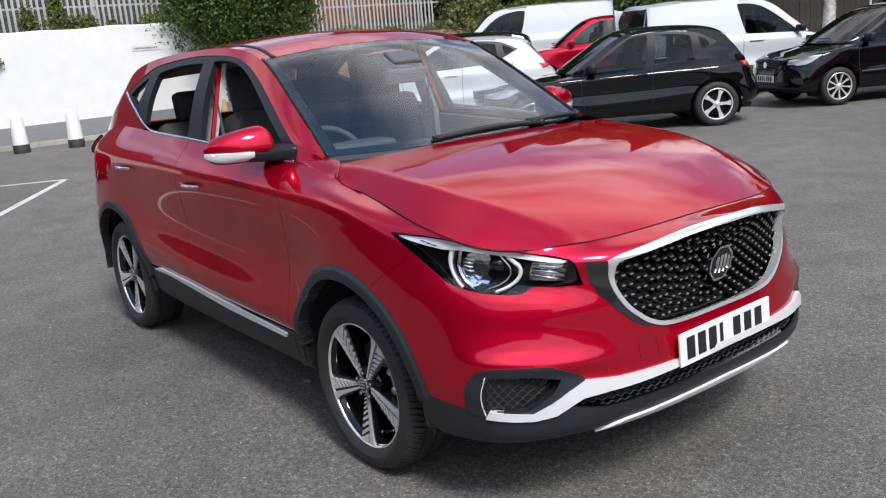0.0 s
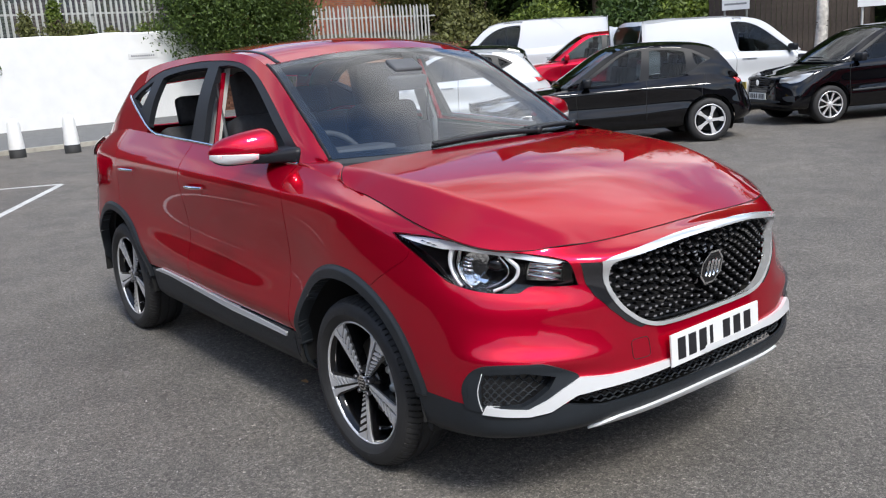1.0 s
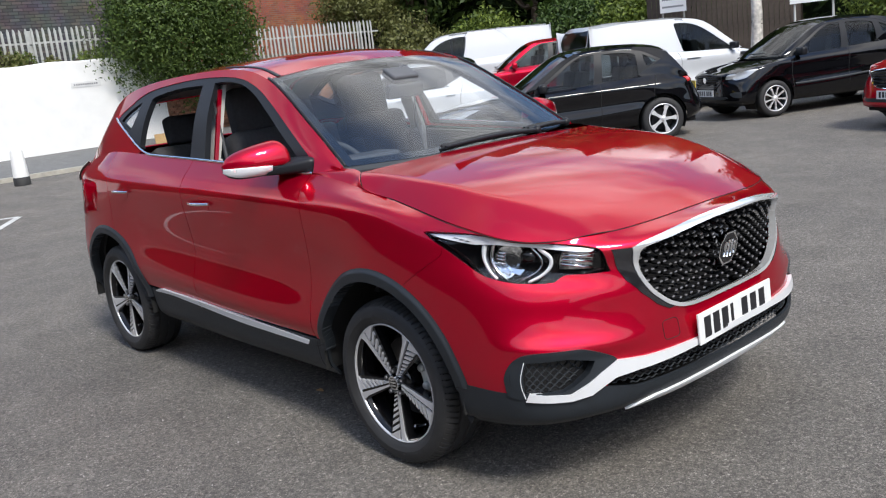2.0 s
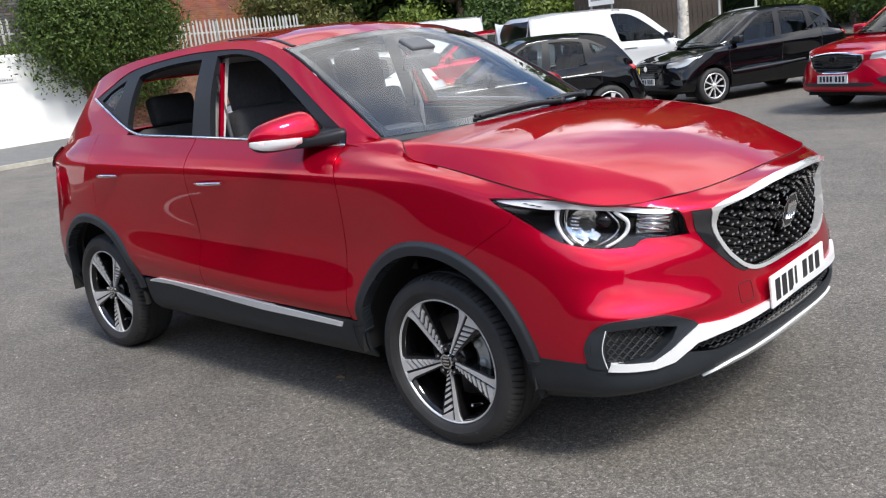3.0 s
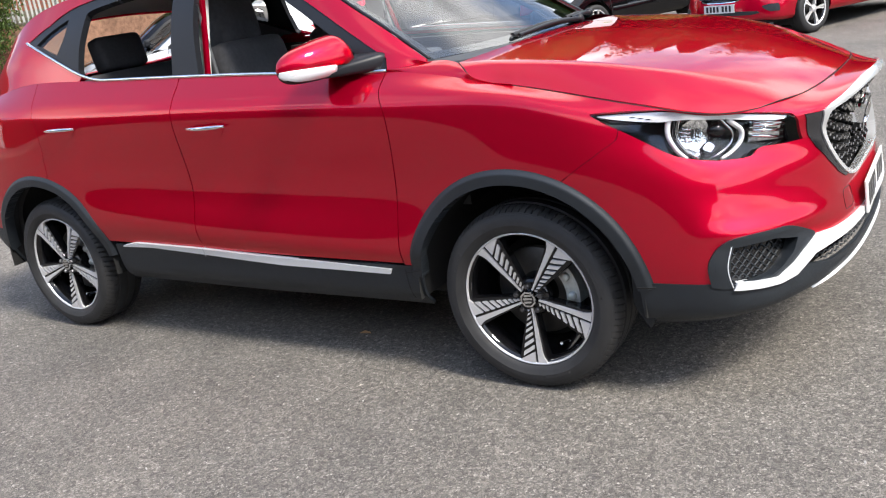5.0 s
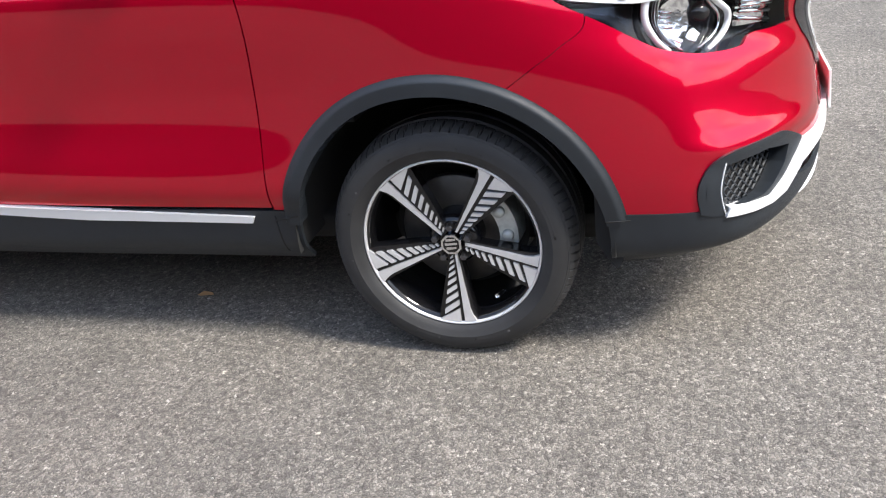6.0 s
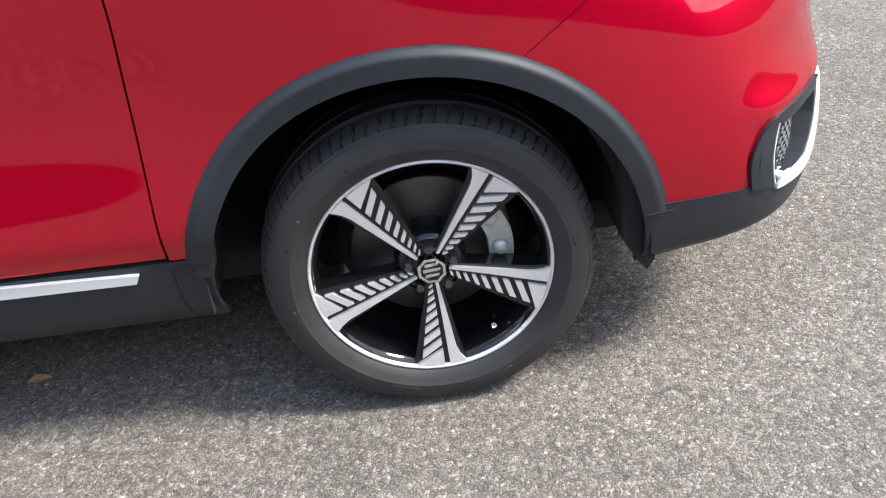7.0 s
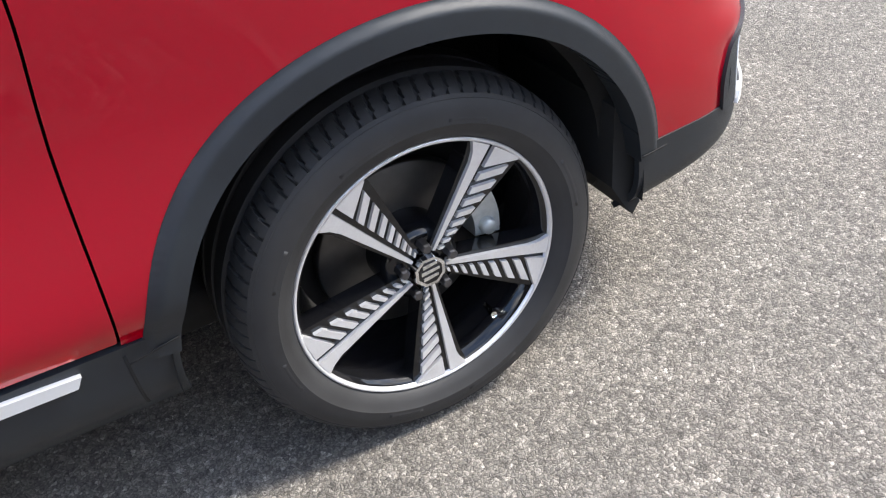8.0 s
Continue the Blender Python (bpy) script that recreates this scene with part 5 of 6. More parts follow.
    # ribbed reflector at the inner end
    sheet("reflector_back", [(10.36, 6.22), (10.64, 5.80), (10.63, 5.02), (10.36, 5.10)], -.040, BOWL, cells=(16, 16))
    for z in (6.05, 5.78, 5.52, 5.30):
        strip(np.array([(10.37, z), (10.50, z - .12), (10.63, z - .24)]), -.030, .009, .008, "reflector_bar", CHROME)
    for u, z in ((10.42, 5.95), (10.53, 5.74)):
        sheet("reflector_cell", [(u, z + .18), (u + .07, z + .12), (u + .07, z - .16), (u, z - .10)], -.024, CLEAR_PLASTIC, cells=(8, 8))
    return h


BOWL = mat("lamp_bowl_chrome", (0.86, 0.87, 0.89), 0.10, 1.0, vary=0.7, scale=60, bump=.4, bump_scale=55)
LENS = glass("lamp_cover_glass", ior=1.35, clear=0.97)
headlamp(-1)
headlamp(1)

# ---- parked cars, shaped from the same body lines ----
X_KNOTS, Z_KNOTS = (-3.41, -2.72, -1.02, -.36, .955), (0, .33, .95, 1.16, 1.59, 1.75)
TYRE_FAR = mat("parked_tyre_rubber", (0.02, 0.02, 0.021), 0.7)
WINDOW = glass("parked_window_glass", (0.80, 0.90, 0.92), ior=1.48, clear=0.34)
LAMP_CLEAR = mat("parked_lamp_glass", (0.42, 0.44, 0.46), 0.15, 0.3, coat=1)
LAMP_RED = mat("parked_lamp_red", (0.45, 0.012, 0.012), 0.12, coat=1)
SHUT = mat("shut_line_dark", (0.01, 0.01, 0.01), 0.9)
PLATE_W = mat("parked_plate_white", (0.75, 0.75, 0.73), 0.3)
PLATE_Y = mat("parked_plate_yellow", (0.7, 0.52, 0.05), 0.3)


def simple_wheel(parent, x, y, r, rim, spokes, s, double=False):
    """A wheel whose outer face looks along the sign of y."""
    w = new("wheel")
    w.parent = parent
    w.matrix_basis = Matrix.Translation((x, y, r)) @ (Matrix.Identity(4) if y < 0 else Matrix.Rotation(math.pi, 4, "Z"))
    k = r / .33
    v, f = lathe([(.20 * k, .15), (.31 * k, .155), (r, .13), (r, -.03), (r - .012, -.05), (.27 * k, -.062), (.235 * k, -.055), (.225 * k, -.03)], 48)
    v[:, 2] = np.maximum(v[:, 2], -r + .006)
    mesh_object("tyre", v, f, TYRE_FAR, w)
    v, f = lathe([(.238 * k, -.045), (.228 * k, -.052), (.215 * k, -.048), (.205 * k, -.01), (.20 * k, .10), (.0, .10)], 40)
    mesh_object("rim", v, f, s, w)
    v, f = lathe([(.240 * k, -.050), (.236 * k, -.060), (.224 * k, -.058), (.214 * k, -.040)], 40)
    mesh_object("rim_lip", v, f, rim, w)
    for i in range(spokes):
        a = 2 * math.pi * i / spokes + 0.3
        for off in ((-.16, .16) if double else (0,)):
            wd = .011 if double else (.030 if spokes < 7 else .014)
            o = [(-wd * .8, .02), (wd * .8, .02), (wd * .62 + off * .06, .13 * k), (wd * 1.35 + off * .12, .222 * k), (-wd * 1.35 + off * .12, .222 * k), (-wd * .62 + off * .06, .13 * k)]
            o = [(p * math.cos(a) + q * math.sin(a), -p * math.sin(a) + q * math.cos(a)) for p, q in o]
            mesh_object("spoke", *prism(o, -.045, -.015), rim, w, smooth=False)
    v, f = lathe([(0, -.05), (.04, -.048), (.05, -.03), (.05, 0)], 16)
    mesh_object("hub_cap", v, f, rim, w)
    v, f = lathe([(.17 * k, .03), (.0, .03)], 24)
    mesh_object("brake_disc", v, f, DARK, w)


def parked_car(label, at, heading, paint, nose=.87, a_base=-.35, roof_front=-1.05, roof_end=-2.6, tail=-3.3, wheelbase=2.55, width=1.74, belt=.96, roof=1.46,
               r=.305, rim=None, spokes=5, double=False, chrome=False, van=False, grille_h=1.0, black_rim=None, group="parked cars", low=.30, name="parked_car", kind_word="car", moulding=False, upright=1.0):
    c = thing(name, label, kind_word, group=group)
    x, y = at
    c.matrix_basis = pose(x, y, float(rise(x, y)), 0, 0, heading)
    sy = width / 1.83
    def warp(a):
        a = np.array(a, float)
        out = a.copy()
        out[..., 0] = np.interp(a[..., 0], X_KNOTS, (tail, roof_end, roof_front, a_base, nose))
        out[..., 1] *= sy
        out[..., 2] = np.interp(a[..., 2], Z_KNOTS, (0, low, belt * .83, belt, roof, roof + .06))
        return out
    body = Loft(warp(BODY_LINES), mirror=True)
    be, ra = warp(BELT), warp(RAIL)
    ra[:, 1] *= upright
    if van:
        ra[4:, 2], ra[5, 0], ra[6, 0] = roof, -2.6, tail + .35
        ra[6, 2], ra[4, 2], ra[3, 2] = roof - .04, roof, roof - .01
    side = Loft([ra, be * .5 + ra * .5 + np.array([0, -.014, 0]), be])
    e = body.at(np.linspace(7.6, 11.05, 12), np.full(12, 7.0))
    lp = body.at(np.linspace(11.05, 12, 6), np.full(6, 7.0))
    lp = np.concatenate([lp, lp[-2::-1] * [1, -1, 1]])
    cw = np.array([e[0], (e[0][0] + .07 - .14, e[0][1] * .6, e[0][2] + .03), (e[0][0] - .09, 0, e[0][2] + .04), (e[0][0] - .07, -e[0][1] * .6, e[0][2] + .03), e[0] * [1, -1, 1]])
    bonnet = Coons(e, e * [1, -1, 1], cw, lp, bonnet_lift)
    q = side.at(np.linspace(6.0, 2, 12), np.zeros(12))
    flip = np.array([1, -1, 1])
    brow = [q[-1], q[-1] * [1, .5, 1] + [.035, 0, .035], q[-1] * [1, 0, 1] + [.05, 0, .045], q[-1] * [1, -.5, 1] + [.035, 0, .035], q[-1] * flip]
    hind = [q[0], q[0] * [1, .5, 1] + [-.07, 0, .05], q[0] * [1, 0, 1] + [-.09, 0, .06], q[0] * [1, -.5, 1] + [-.07, 0, .05], q[0] * flip]
    rf = Coons(q, q * flip, hind, brow)
    pp = side.at(np.linspace(2, 0, 10), np.zeros(10))
    sill = [pp[-1], pp[-1] * [1, .6, 1] + [.10, 0, 0], pp[-1] * [1, 0, 1] + [.13, 0, 0], pp[-1] * [1, -.6, 1] + [.10, 0, 0], pp[-1] * flip]
    sc = Coons(pp, pp * flip, brow, sill)
    tt = side.at(np.linspace(7, 6.0, 6), np.zeros(6))
    bottom = body.at(np.array([2, 1, 0.]), np.full(3, 7.0))
    tg = Coons(tt, tt * flip, [tt[0], bottom[1], bottom[2], bottom[1] * flip, tt[0] * flip], hind)

    def circle(cx, rad, box):
        a = np.radians(np.linspace(0, 359, 60))
        return find_uv(body, np.stack([cx + rad * np.cos(a), np.maximum(r + rad * np.sin(a), low * .8)], 1), (0, 2), box)
    af, ar = circle(0, r + .065, (6.5, 0, 10.5, 7)), circle(-wheelbase, r + .065, (2.3, 0, 6.2, 7))

    def pair(nm, vf, material, lab=""):
        mesh_object(nm, *vf, material, c, lab)
        mesh_object(nm, *flipped(vf), material, c, lab)
    mesh_object("body", *panel(body, box=(0, 0, 12, 7), holes=(af, ar), cells=(200, 46), mirror=True), paint, c)
    windows = (W_FRONT,) if van else (W_FRONT, W_REAR, W_QUARTER)
    pair("side_frame", panel(side, box=(0, 0, 7, 2), holes=((W_FRONT,) if van else (DLO,)), cells=(130, 34)), paint)
    if not van:
        pair("window_frame", panel(side, DLO, windows, cells=(120, 36), offset=-.003), GLOSS_TRIM)
    for w in windows:
        pair("window_glass", panel(side, w, cells=(20, 10), offset=-.012, thick=0), WINDOW)
    mesh_object("bonnet", *panel(bonnet, box=(0.004, .004, .996, .996), cells=(30, 40)), paint, c)
    mesh_object("roof", *panel(rf, box=(0, 0, 1, 1), cells=(24, 24)), paint, c)
    mesh_object("windscreen", *panel(sc, box=(0, .03, 1, .97), cells=(16, 24), thick=0), WINDOW, c)
    pair("screen_pillar", panel(sc, box=(0, 0, 1, .04), cells=(16, 2), offset=.003), paint)
    tw = np.array([(0.3, 0.12), (0.9, 0.10), (0.9, 0.90), (0.3, 0.88)])
    mesh_object("tailgate", *panel(tg, box=(0, 0, 1, 1), holes=(tw,), cells=(24, 40)), paint, c)
    mesh_object("rear_glass", *panel(tg, tw, cells=(8, 16), offset=-.003, thick=0), GLASS_DARK, c)
    pair("headlamp", panel(body, HEAD, cells=(40, 30), offset=.005), LAMP_CLEAR, "clear headlamp")
    pair("tail_lamp", panel(body, LAMP_R, cells=(20, 24), offset=.005), LAMP_RED, "red tail lamp")
    mesh_object("grille", *panel(body, HOLE, cells=(30, 20), offset=.006, mirror=True), GLOSS_BLACK, c)
    for k in range(5):
        line = np.stack([np.linspace(11.15, 12, 12), np.full(12, 3.9 + .42 * k)], 1)
        p, n = on_line(body, line, .010)
        p, n = np.r_[p, p[-2::-1] * flip], np.r_[n, n[-2::-1] * flip]
        mesh_object("grille_bar", *ribbon(p, n, .012, .006), PLASTIC, c)
    mesh_object("grille_frame", *panel(body, FRAME, cutter(HOLE), cells=(60, 50), offset=.009, mirror=True), CHROME if chrome else GLOSS_TRIM, c)
    mesh_object("lower_grille", *panel(body, INTAKE, cells=(30, 8), offset=.006, mirror=True), PLASTIC, c)
    pair("fog_grille", panel(body, FOG_MESH, cells=(16, 10), offset=.006), PLASTIC)
    bz = float(body.at([12], [4.9])[0, 2])
    bd = mesh_object("badge", *prism(octagon(.05, .05), float(body.at([12], [4.9])[0, 0]) + .03, float(body.at([12], [4.9])[0, 0]), .05, "x"), CHROME, c, smooth=False)
    bd.matrix_basis = pose(0, 0, bz)
    fx = float(body.at([12], [2.9])[0, 0])
    pl = part("number_plate", block(fx + .004, -.26, .40, fx + .014, .26, .51, .002), PLATE_W, c, "white number plate with plain bars")
    for yy in (-.20, -.14, -.08, -.02, .07, .13, .19):
        part("plate_bar", block(fx + .0142, yy - .018, .418, fx + .0155, yy + .018, .492), INK, pl)
    rx = float(body.at([0], [3.5])[0, 0])
    part("rear_plate", block(rx - .014, -.26, .68, rx - .004, .26, .79, .002), PLATE_Y, c)
    for sh in (shut_f, shut_b, shut_r):
        p, n = on_line(body, along(sh, 24), .0005)
        vf = ribbon(p, n, .008, .0012)
        pair("shut_line", (vf[0], np.array([f if len(f) == 4 else f[:4] for f in vf[1]])), SHUT)
    for uvh in (((5.83, 5.3), (6.11, 5.3)), ((4.45, 5.3), (4.80, 5.3))):
        if van and uvh[0][0] < 5:
            continue
        p, n = on_line(body, along(np.array(uvh), 10), .012)
        vf = ribbon(p, n, .022, .018)
        pair("door_handle", (vf[0], np.array([f if len(f) == 4 else f[:4] for f in vf[1]])), paint)
    if moulding:
        p, n = on_line(body, np.stack([np.linspace(5.0, 7.0, 30), np.full(30, 3.3)], 1), .004)
        vf = ribbon(p, n, .035, .010)
        pair("side_moulding", (vf[0], np.array([f if len(f) == 4 else f[:4] for f in vf[1]])), PLASTIC)
    m0 = side.at([1.25], [1.9])[0]
    for s in (-1, 1):
        o = part("door_mirror", block(-.055, -.10, -.065, .055, .10, .065, .045, 3), GLOSS_TRIM if paint is not RED else paint, c, smooth=True)
        o.matrix_basis = Matrix.Translation((m0[0] - .03, -s * m0[1] + s * .12, m0[2] + .055))
        part("mirror_arm", block(-.03, -.07, -.015, .03, .07, .015, .01), GLOSS_TRIM, o).matrix_basis = pose(.0, -s * .10, -.055)
    for ax in (0, -wheelbase):
        a = np.radians(np.linspace(-25, 205, 24))
        rows = [np.stack([ax + q2 * np.cos(a), np.full(24, y2 * sy), r + q2 * np.sin(a)], 1) for q2, y2 in ((r + .06, -.84), (r + .06, -.50), (.05, -.50))]
        pair("arch_liner", (np.concatenate(rows), np.array([(i * 24 + j, i * 24 + j + 1, (i + 1) * 24 + j + 1, (i + 1) * 24 + j) for i in range(2) for j in range(23)])), DARK)
        for s in (-1, 1):
            simple_wheel(c, ax, s * (width / 2 - .06), r, rim or MACHINED, spokes, black_rim or GLOSS_BLACK, double)
    mesh_object("floor_pan", *prism([(tail + .2, low), (nose - .2, low), (nose - .2, low - .08), (tail + .2, low - .08)], -.68 * sy, .68 * sy), DARK, c)
    mesh_object("cabin_lining", *prism([(a_base - .1, low + .1), (a_base - .1, belt - .03), (tail + .5, belt - .02), (tail + .5, low + .1)], -.60 * sy, .60 * sy), TRIM_DARK, c, smooth=False)
    for xx in (a_base - .95, a_base - 1.75):
        for yy in (-.36, .36):
            if van and xx < a_base - 1.2:
                continue
            cushion("seat_back", (.14, .44, .40), pose(xx, yy, belt + .02, 0, -12), CLOTH, c, .06)
            cushion("headrest", (.09, .24, .15), pose(xx - .09, yy, belt + .28, 0, -10), CLOTH, c, .04)
    if van:
        mesh_object("bulkhead", *prism([(a_base - 1.25, belt), (a_base - 1.25, roof - .05), (a_base - 1.29, roof - .05), (a_base - 1.29, belt)], -.58 * sy, .58 * sy), TRIM_DARK, c, smooth=False)
    for d, ln in ((.25, .45), (-.3, .42)):
        pt = sc.at(np.full(8, .90), np.linspace(.5 + d * .8, .5 + d * .8 - .28, 8)) + [.02, 0, .025]
        mesh_object("wiper", *tube(pt, .010, 5), GLOSS_TRIM, c)
    return c


def axle(wheel, heading, side, half):
    """The axle's middle from the outer face of a wheel on the given side (+1: the car's left)."""
    a = radians(heading)
    return (wheel[0] + side * half * math.sin(a), wheel[1] - side * half * math.cos(a))


parked_car("glossy red hatchback with a chrome-edged grille", axle((-.92, 9.45), -117, 1, .80), -117, RED, nose=.84, a_base=-.25, roof_front=-.95, roof_end=-2.5, tail=-3.15, wheelbase=2.52, width=1.73, belt=1.0, roof=1.50, r=.308, spokes=5, double=True, chrome=True)
parked_car("black hatchback with silver multi-spoke wheels", axle((-4.62, 11.0), -119, 1, .77), -119, BLACK_PAINT, nose=.80, a_base=-.22, roof_front=-.95, roof_end=-2.45, tail=-3.1, wheelbase=2.46, width=1.65, belt=.97, roof=1.46, r=.295, spokes=9, black_rim=PLASTIC, moulding=True)
b_ax = axle((-5.08, 8.48), -127, 1, .80)
parked_car("black five-door hatchback with star-spoke alloy wheels", (b_ax[0] + 2.66 * math.cos(radians(-127)), b_ax[1] + 2.66 * math.sin(radians(-127))), -127, BLACK_PAINT, nose=.80, a_base=-.62, roof_front=-1.30, roof_end=-2.78, tail=-3.43, wheelbase=2.66, width=1.75, belt=.91, roof=1.42, r=.315, spokes=5, black_rim=PLASTIC, upright=1.09)
parked_car("white panel van with tinted cab windows", (-7.25, 13.9), 66, WHITE_PAINT, nose=.78, a_base=-.05, roof_front=-.85, roof_end=-3.2, tail=-3.55, wheelbase=2.72, width=1.82, belt=1.10, roof=1.76, r=.315, spokes=6, van=True, low=.32, name="parked_van", kind_word="van", group="parked vans")
parked_car("white hatchback beside the black hatchback", (-11.1, 6.7), -128, WHITE_PAINT, nose=.85, wheelbase=2.57, tail=-3.35, belt=.98, roof=1.46)
parked_car("red tall hatchback behind the white hatchback", (-13.0, 12.7), -128, RED, nose=.85, wheelbase=2.6, tail=-3.4, belt=1.08, roof=1.62)
parked_car("dark grey estate car seen over the white hatchback", (-12.85, 7.6), -128, BLACK_PAINT, nose=.85, roof_end=-3.2, tail=-3.6, wheelbase=2.65, belt=1.0, roof=1.52)
parked_car("white long panel van at the back of the car park", (-17.4, 14.0), -132, WHITE_PAINT, nose=.85, a_base=0, roof_front=-.8, roof_end=-3.9, tail=-4.3, wheelbase=3.1, width=1.95, belt=1.25, roof=2.05, r=.33, van=True, low=.35, name="parked_van", kind_word="van", group="parked vans")
parked_car("red hatchback at a marked bay", (-12.1, -.78), 64, RED, nose=.86, chrome=True)
parked_car("white hatchback by the bollards with its tail to the lot", (-17.2, -2.2), 244, WHITE_PAINT)

# ---- surroundings ----
def brick_mat(name, c1, c2, mortar, scale):
    m = mat(name, c1, 0.9)
    nt = m.node_tree
    p = nt.nodes["Principled BSDF"]
    tc, mp, bt, nz, mx, bp = (nt.nodes.new("ShaderNode" + k) for k in ("TexCoord", "SeparateXYZ", "TexBrick", "TexNoise", "Mix", "Bump"))
    face = nt.nodes.new("ShaderNodeCombineXYZ")
    nt.links.new(mp.outputs["Y"], face.inputs["X"])
    nt.links.new(mp.outputs["Z"], face.inputs["Y"])
    bt.inputs["Color1"].default_value, bt.inputs["Color2"].default_value, bt.inputs["Mortar"].default_value = (*c1, 1), (*c2, 1), (*mortar, 1)
    bt.inputs["Scale"].default_value, bt.inputs["Mortar Size"].default_value = scale, 0.018
    bt.inputs["Brick Width"].default_value, bt.inputs["Row Height"].default_value = 0.5, 0.165
    nz.inputs["Scale"].default_value, nz.inputs["Detail"].default_value = 1.6, 6
    mx.data_type, mx.blend_type = "RGBA", "MULTIPLY"
    mx.inputs["Factor"].default_value = 0.7
    nt.links.new(tc.outputs["Object"], mp.inputs[0])
    nt.links.new(face.outputs[0], bt.inputs["Vector"])
    nt.links.new(tc.outputs["Object"], nz.inputs["Vector"])
    nt.links.new(bt.outputs["Color"], mx.inputs["A"])
    nt.links.new(nz.outputs["Color"], mx.inputs["B"])
    nt.links.new(mx.outputs["Result"], p.inputs["Base Color"])
    nt.links.new(bt.outputs["Fac"], bp.inputs["Height"])
    bp.inputs["Distance"].default_value, bp.invert = 0.01, True
    nt.links.new(bp.outputs["Normal"], p.inputs["Normal"])
    return m


def leaf_mat(name, dark, light):
    m = mat(name, dark, 0.55, spec=0.35)
    nt = m.node_tree
    p = nt.nodes["Principled BSDF"]
    g, r = nt.nodes.new("ShaderNodeNewGeometry"), nt.nodes.new("ShaderNodeValToRGB")
    r.color_ramp.elements[0].color, r.color_ramp.elements[1].color = (*dark, 1), (*light, 1)
    nt.links.new(g.outputs["Random Per Island"], r.inputs["Fac"])
    nt.links.new(r.outputs["Color"], p.inputs["Base Color"])
    t, mx, out = nt.nodes.new("ShaderNodeBsdfTranslucent"), nt.nodes.new("ShaderNodeMixShader"), nt.nodes["Material Output"]
    nt.links.new(r.outputs["Color"], t.inputs["Color"])
    mx.inputs[0].default_value = 0.3
    nt.links.new(p.outputs[0], mx.inputs[1])
    nt.links.new(t.outputs[0], mx.inputs[2])
    nt.links.new(mx.outputs[0], out.inputs["Surface"])
    return m


WALL_WHITE = mat("white_painted_render", (0.76, 0.76, 0.745), 0.85, vary=0.05, scale=3, bump=0.3, bump_scale=25)
BRICK_RED = brick_mat("red_brick", (0.46, 0.14, 0.065), (0.30, 0.085, 0.045), (0.24, 0.19, 0.15), 2.2)
BRICK_DARK = brick_mat("sooty_brick", (0.075, 0.075, 0.08), (0.15, 0.14, 0.13), (0.045, 0.045, 0.045), 1.6)
GALV = mat("weathered_galvanised_steel", (0.43, 0.44, 0.42), 0.6, 0.3, vary=0.2, scale=6)
CONCRETE = mat("pale_kerb_stone", (0.36, 0.34, 0.29), 0.9, vary=0.2, scale=12, bump=0.3, bump_scale=60)
PAVING = mat("pavement_tarmac", (0.15, 0.15, 0.145), 0.9, vary=0.2, scale=40, bump=0.4, bump_scale=120)
LINE = mat("worn_white_road_paint", (0.55, 0.55, 0.53), 0.8, vary=0.25, scale=25)
TIMBER = mat("dark_timber", (0.055, 0.042, 0.034), 0.85, vary=0.35, scale=9, bump=0.3, bump_scale=60)
PLY = mat("plywood_sheet", (0.50, 0.33, 0.15), 0.75, vary=0.12, scale=8)
BARK_BIRCH = mat("birch_bark", (0.55, 0.52, 0.47), 0.85, vary=0.5, scale=9, bump=0.4, bump_scale=40)
BARK = mat("brown_bark", (0.07, 0.05, 0.035), 0.9, vary=0.3, scale=14)
LEAF_BUSH = leaf_mat("bush_leaf", (0.045, 0.078, 0.012), (0.19, 0.25, 0.042))
LEAF_HEDGE = leaf_mat("hedge_leaf", (0.030, 0.056, 0.012), (0.125, 0.185, 0.040))
LEAF_TREE = leaf_mat("tree_leaf", (0.018, 0.04, 0.010), (0.085, 0.14, 0.03))
LEAF_DRY = leaf_mat("scrub_leaf", (0.07, 0.075, 0.02), (0.20, 0.21, 0.07))
SOIL = mat("bank_soil", (0.07, 0.06, 0.04), 0.95, vary=0.3, scale=5)


def foliage(blobs, count, size, rng):
    """Leaves scattered through and over clumps (x, y, z, rx, ry, rz)."""
    b = np.array(blobs, float)
    share = np.cbrt(b[:, 3] * b[:, 4] * b[:, 5]) ** 2
    pick = rng.choice(len(b), count, p=share / share.sum())
    d = rng.normal(size=(count, 3))
    d /= np.linalg.norm(d, axis=1, keepdims=True)
    rad = 0.55 + 0.5 * rng.random((count, 1)) ** 0.6
    lump = 1 + 0.22 * np.sin(d[:, :1] * 7 + pick[:, None]) * np.cos(d[:, 1:2] * 6 + 2 * pick[:, None]) + 0.14 * np.sin(d[:, 2:] * 11 + pick[:, None] * 3)
    c = b[pick, :3] + d * b[pick, 3:] * rad * lump
    n = d + rng.normal(size=(count, 3)) * 0.7
    n /= np.linalg.norm(n, axis=1, keepdims=True)
    a = np.cross(n, rng.normal(size=(count, 3)))
    a /= np.linalg.norm(a, axis=1, keepdims=True)
    e = np.cross(n, a)
    s = size * (0.6 + 0.8 * rng.random((count, 1)))
    tip, left, right, base = c + a * s, c + e * s * 0.45 - n * s * .12, c - e * s * 0.45 - n * s * .12, c - a * s
    v = np.stack([base, left, tip, right], 1).reshape(-1, 3)
    i = np.arange(count)[:, None] * 4
    return v, i + np.array([[0, 1, 2, 3]])


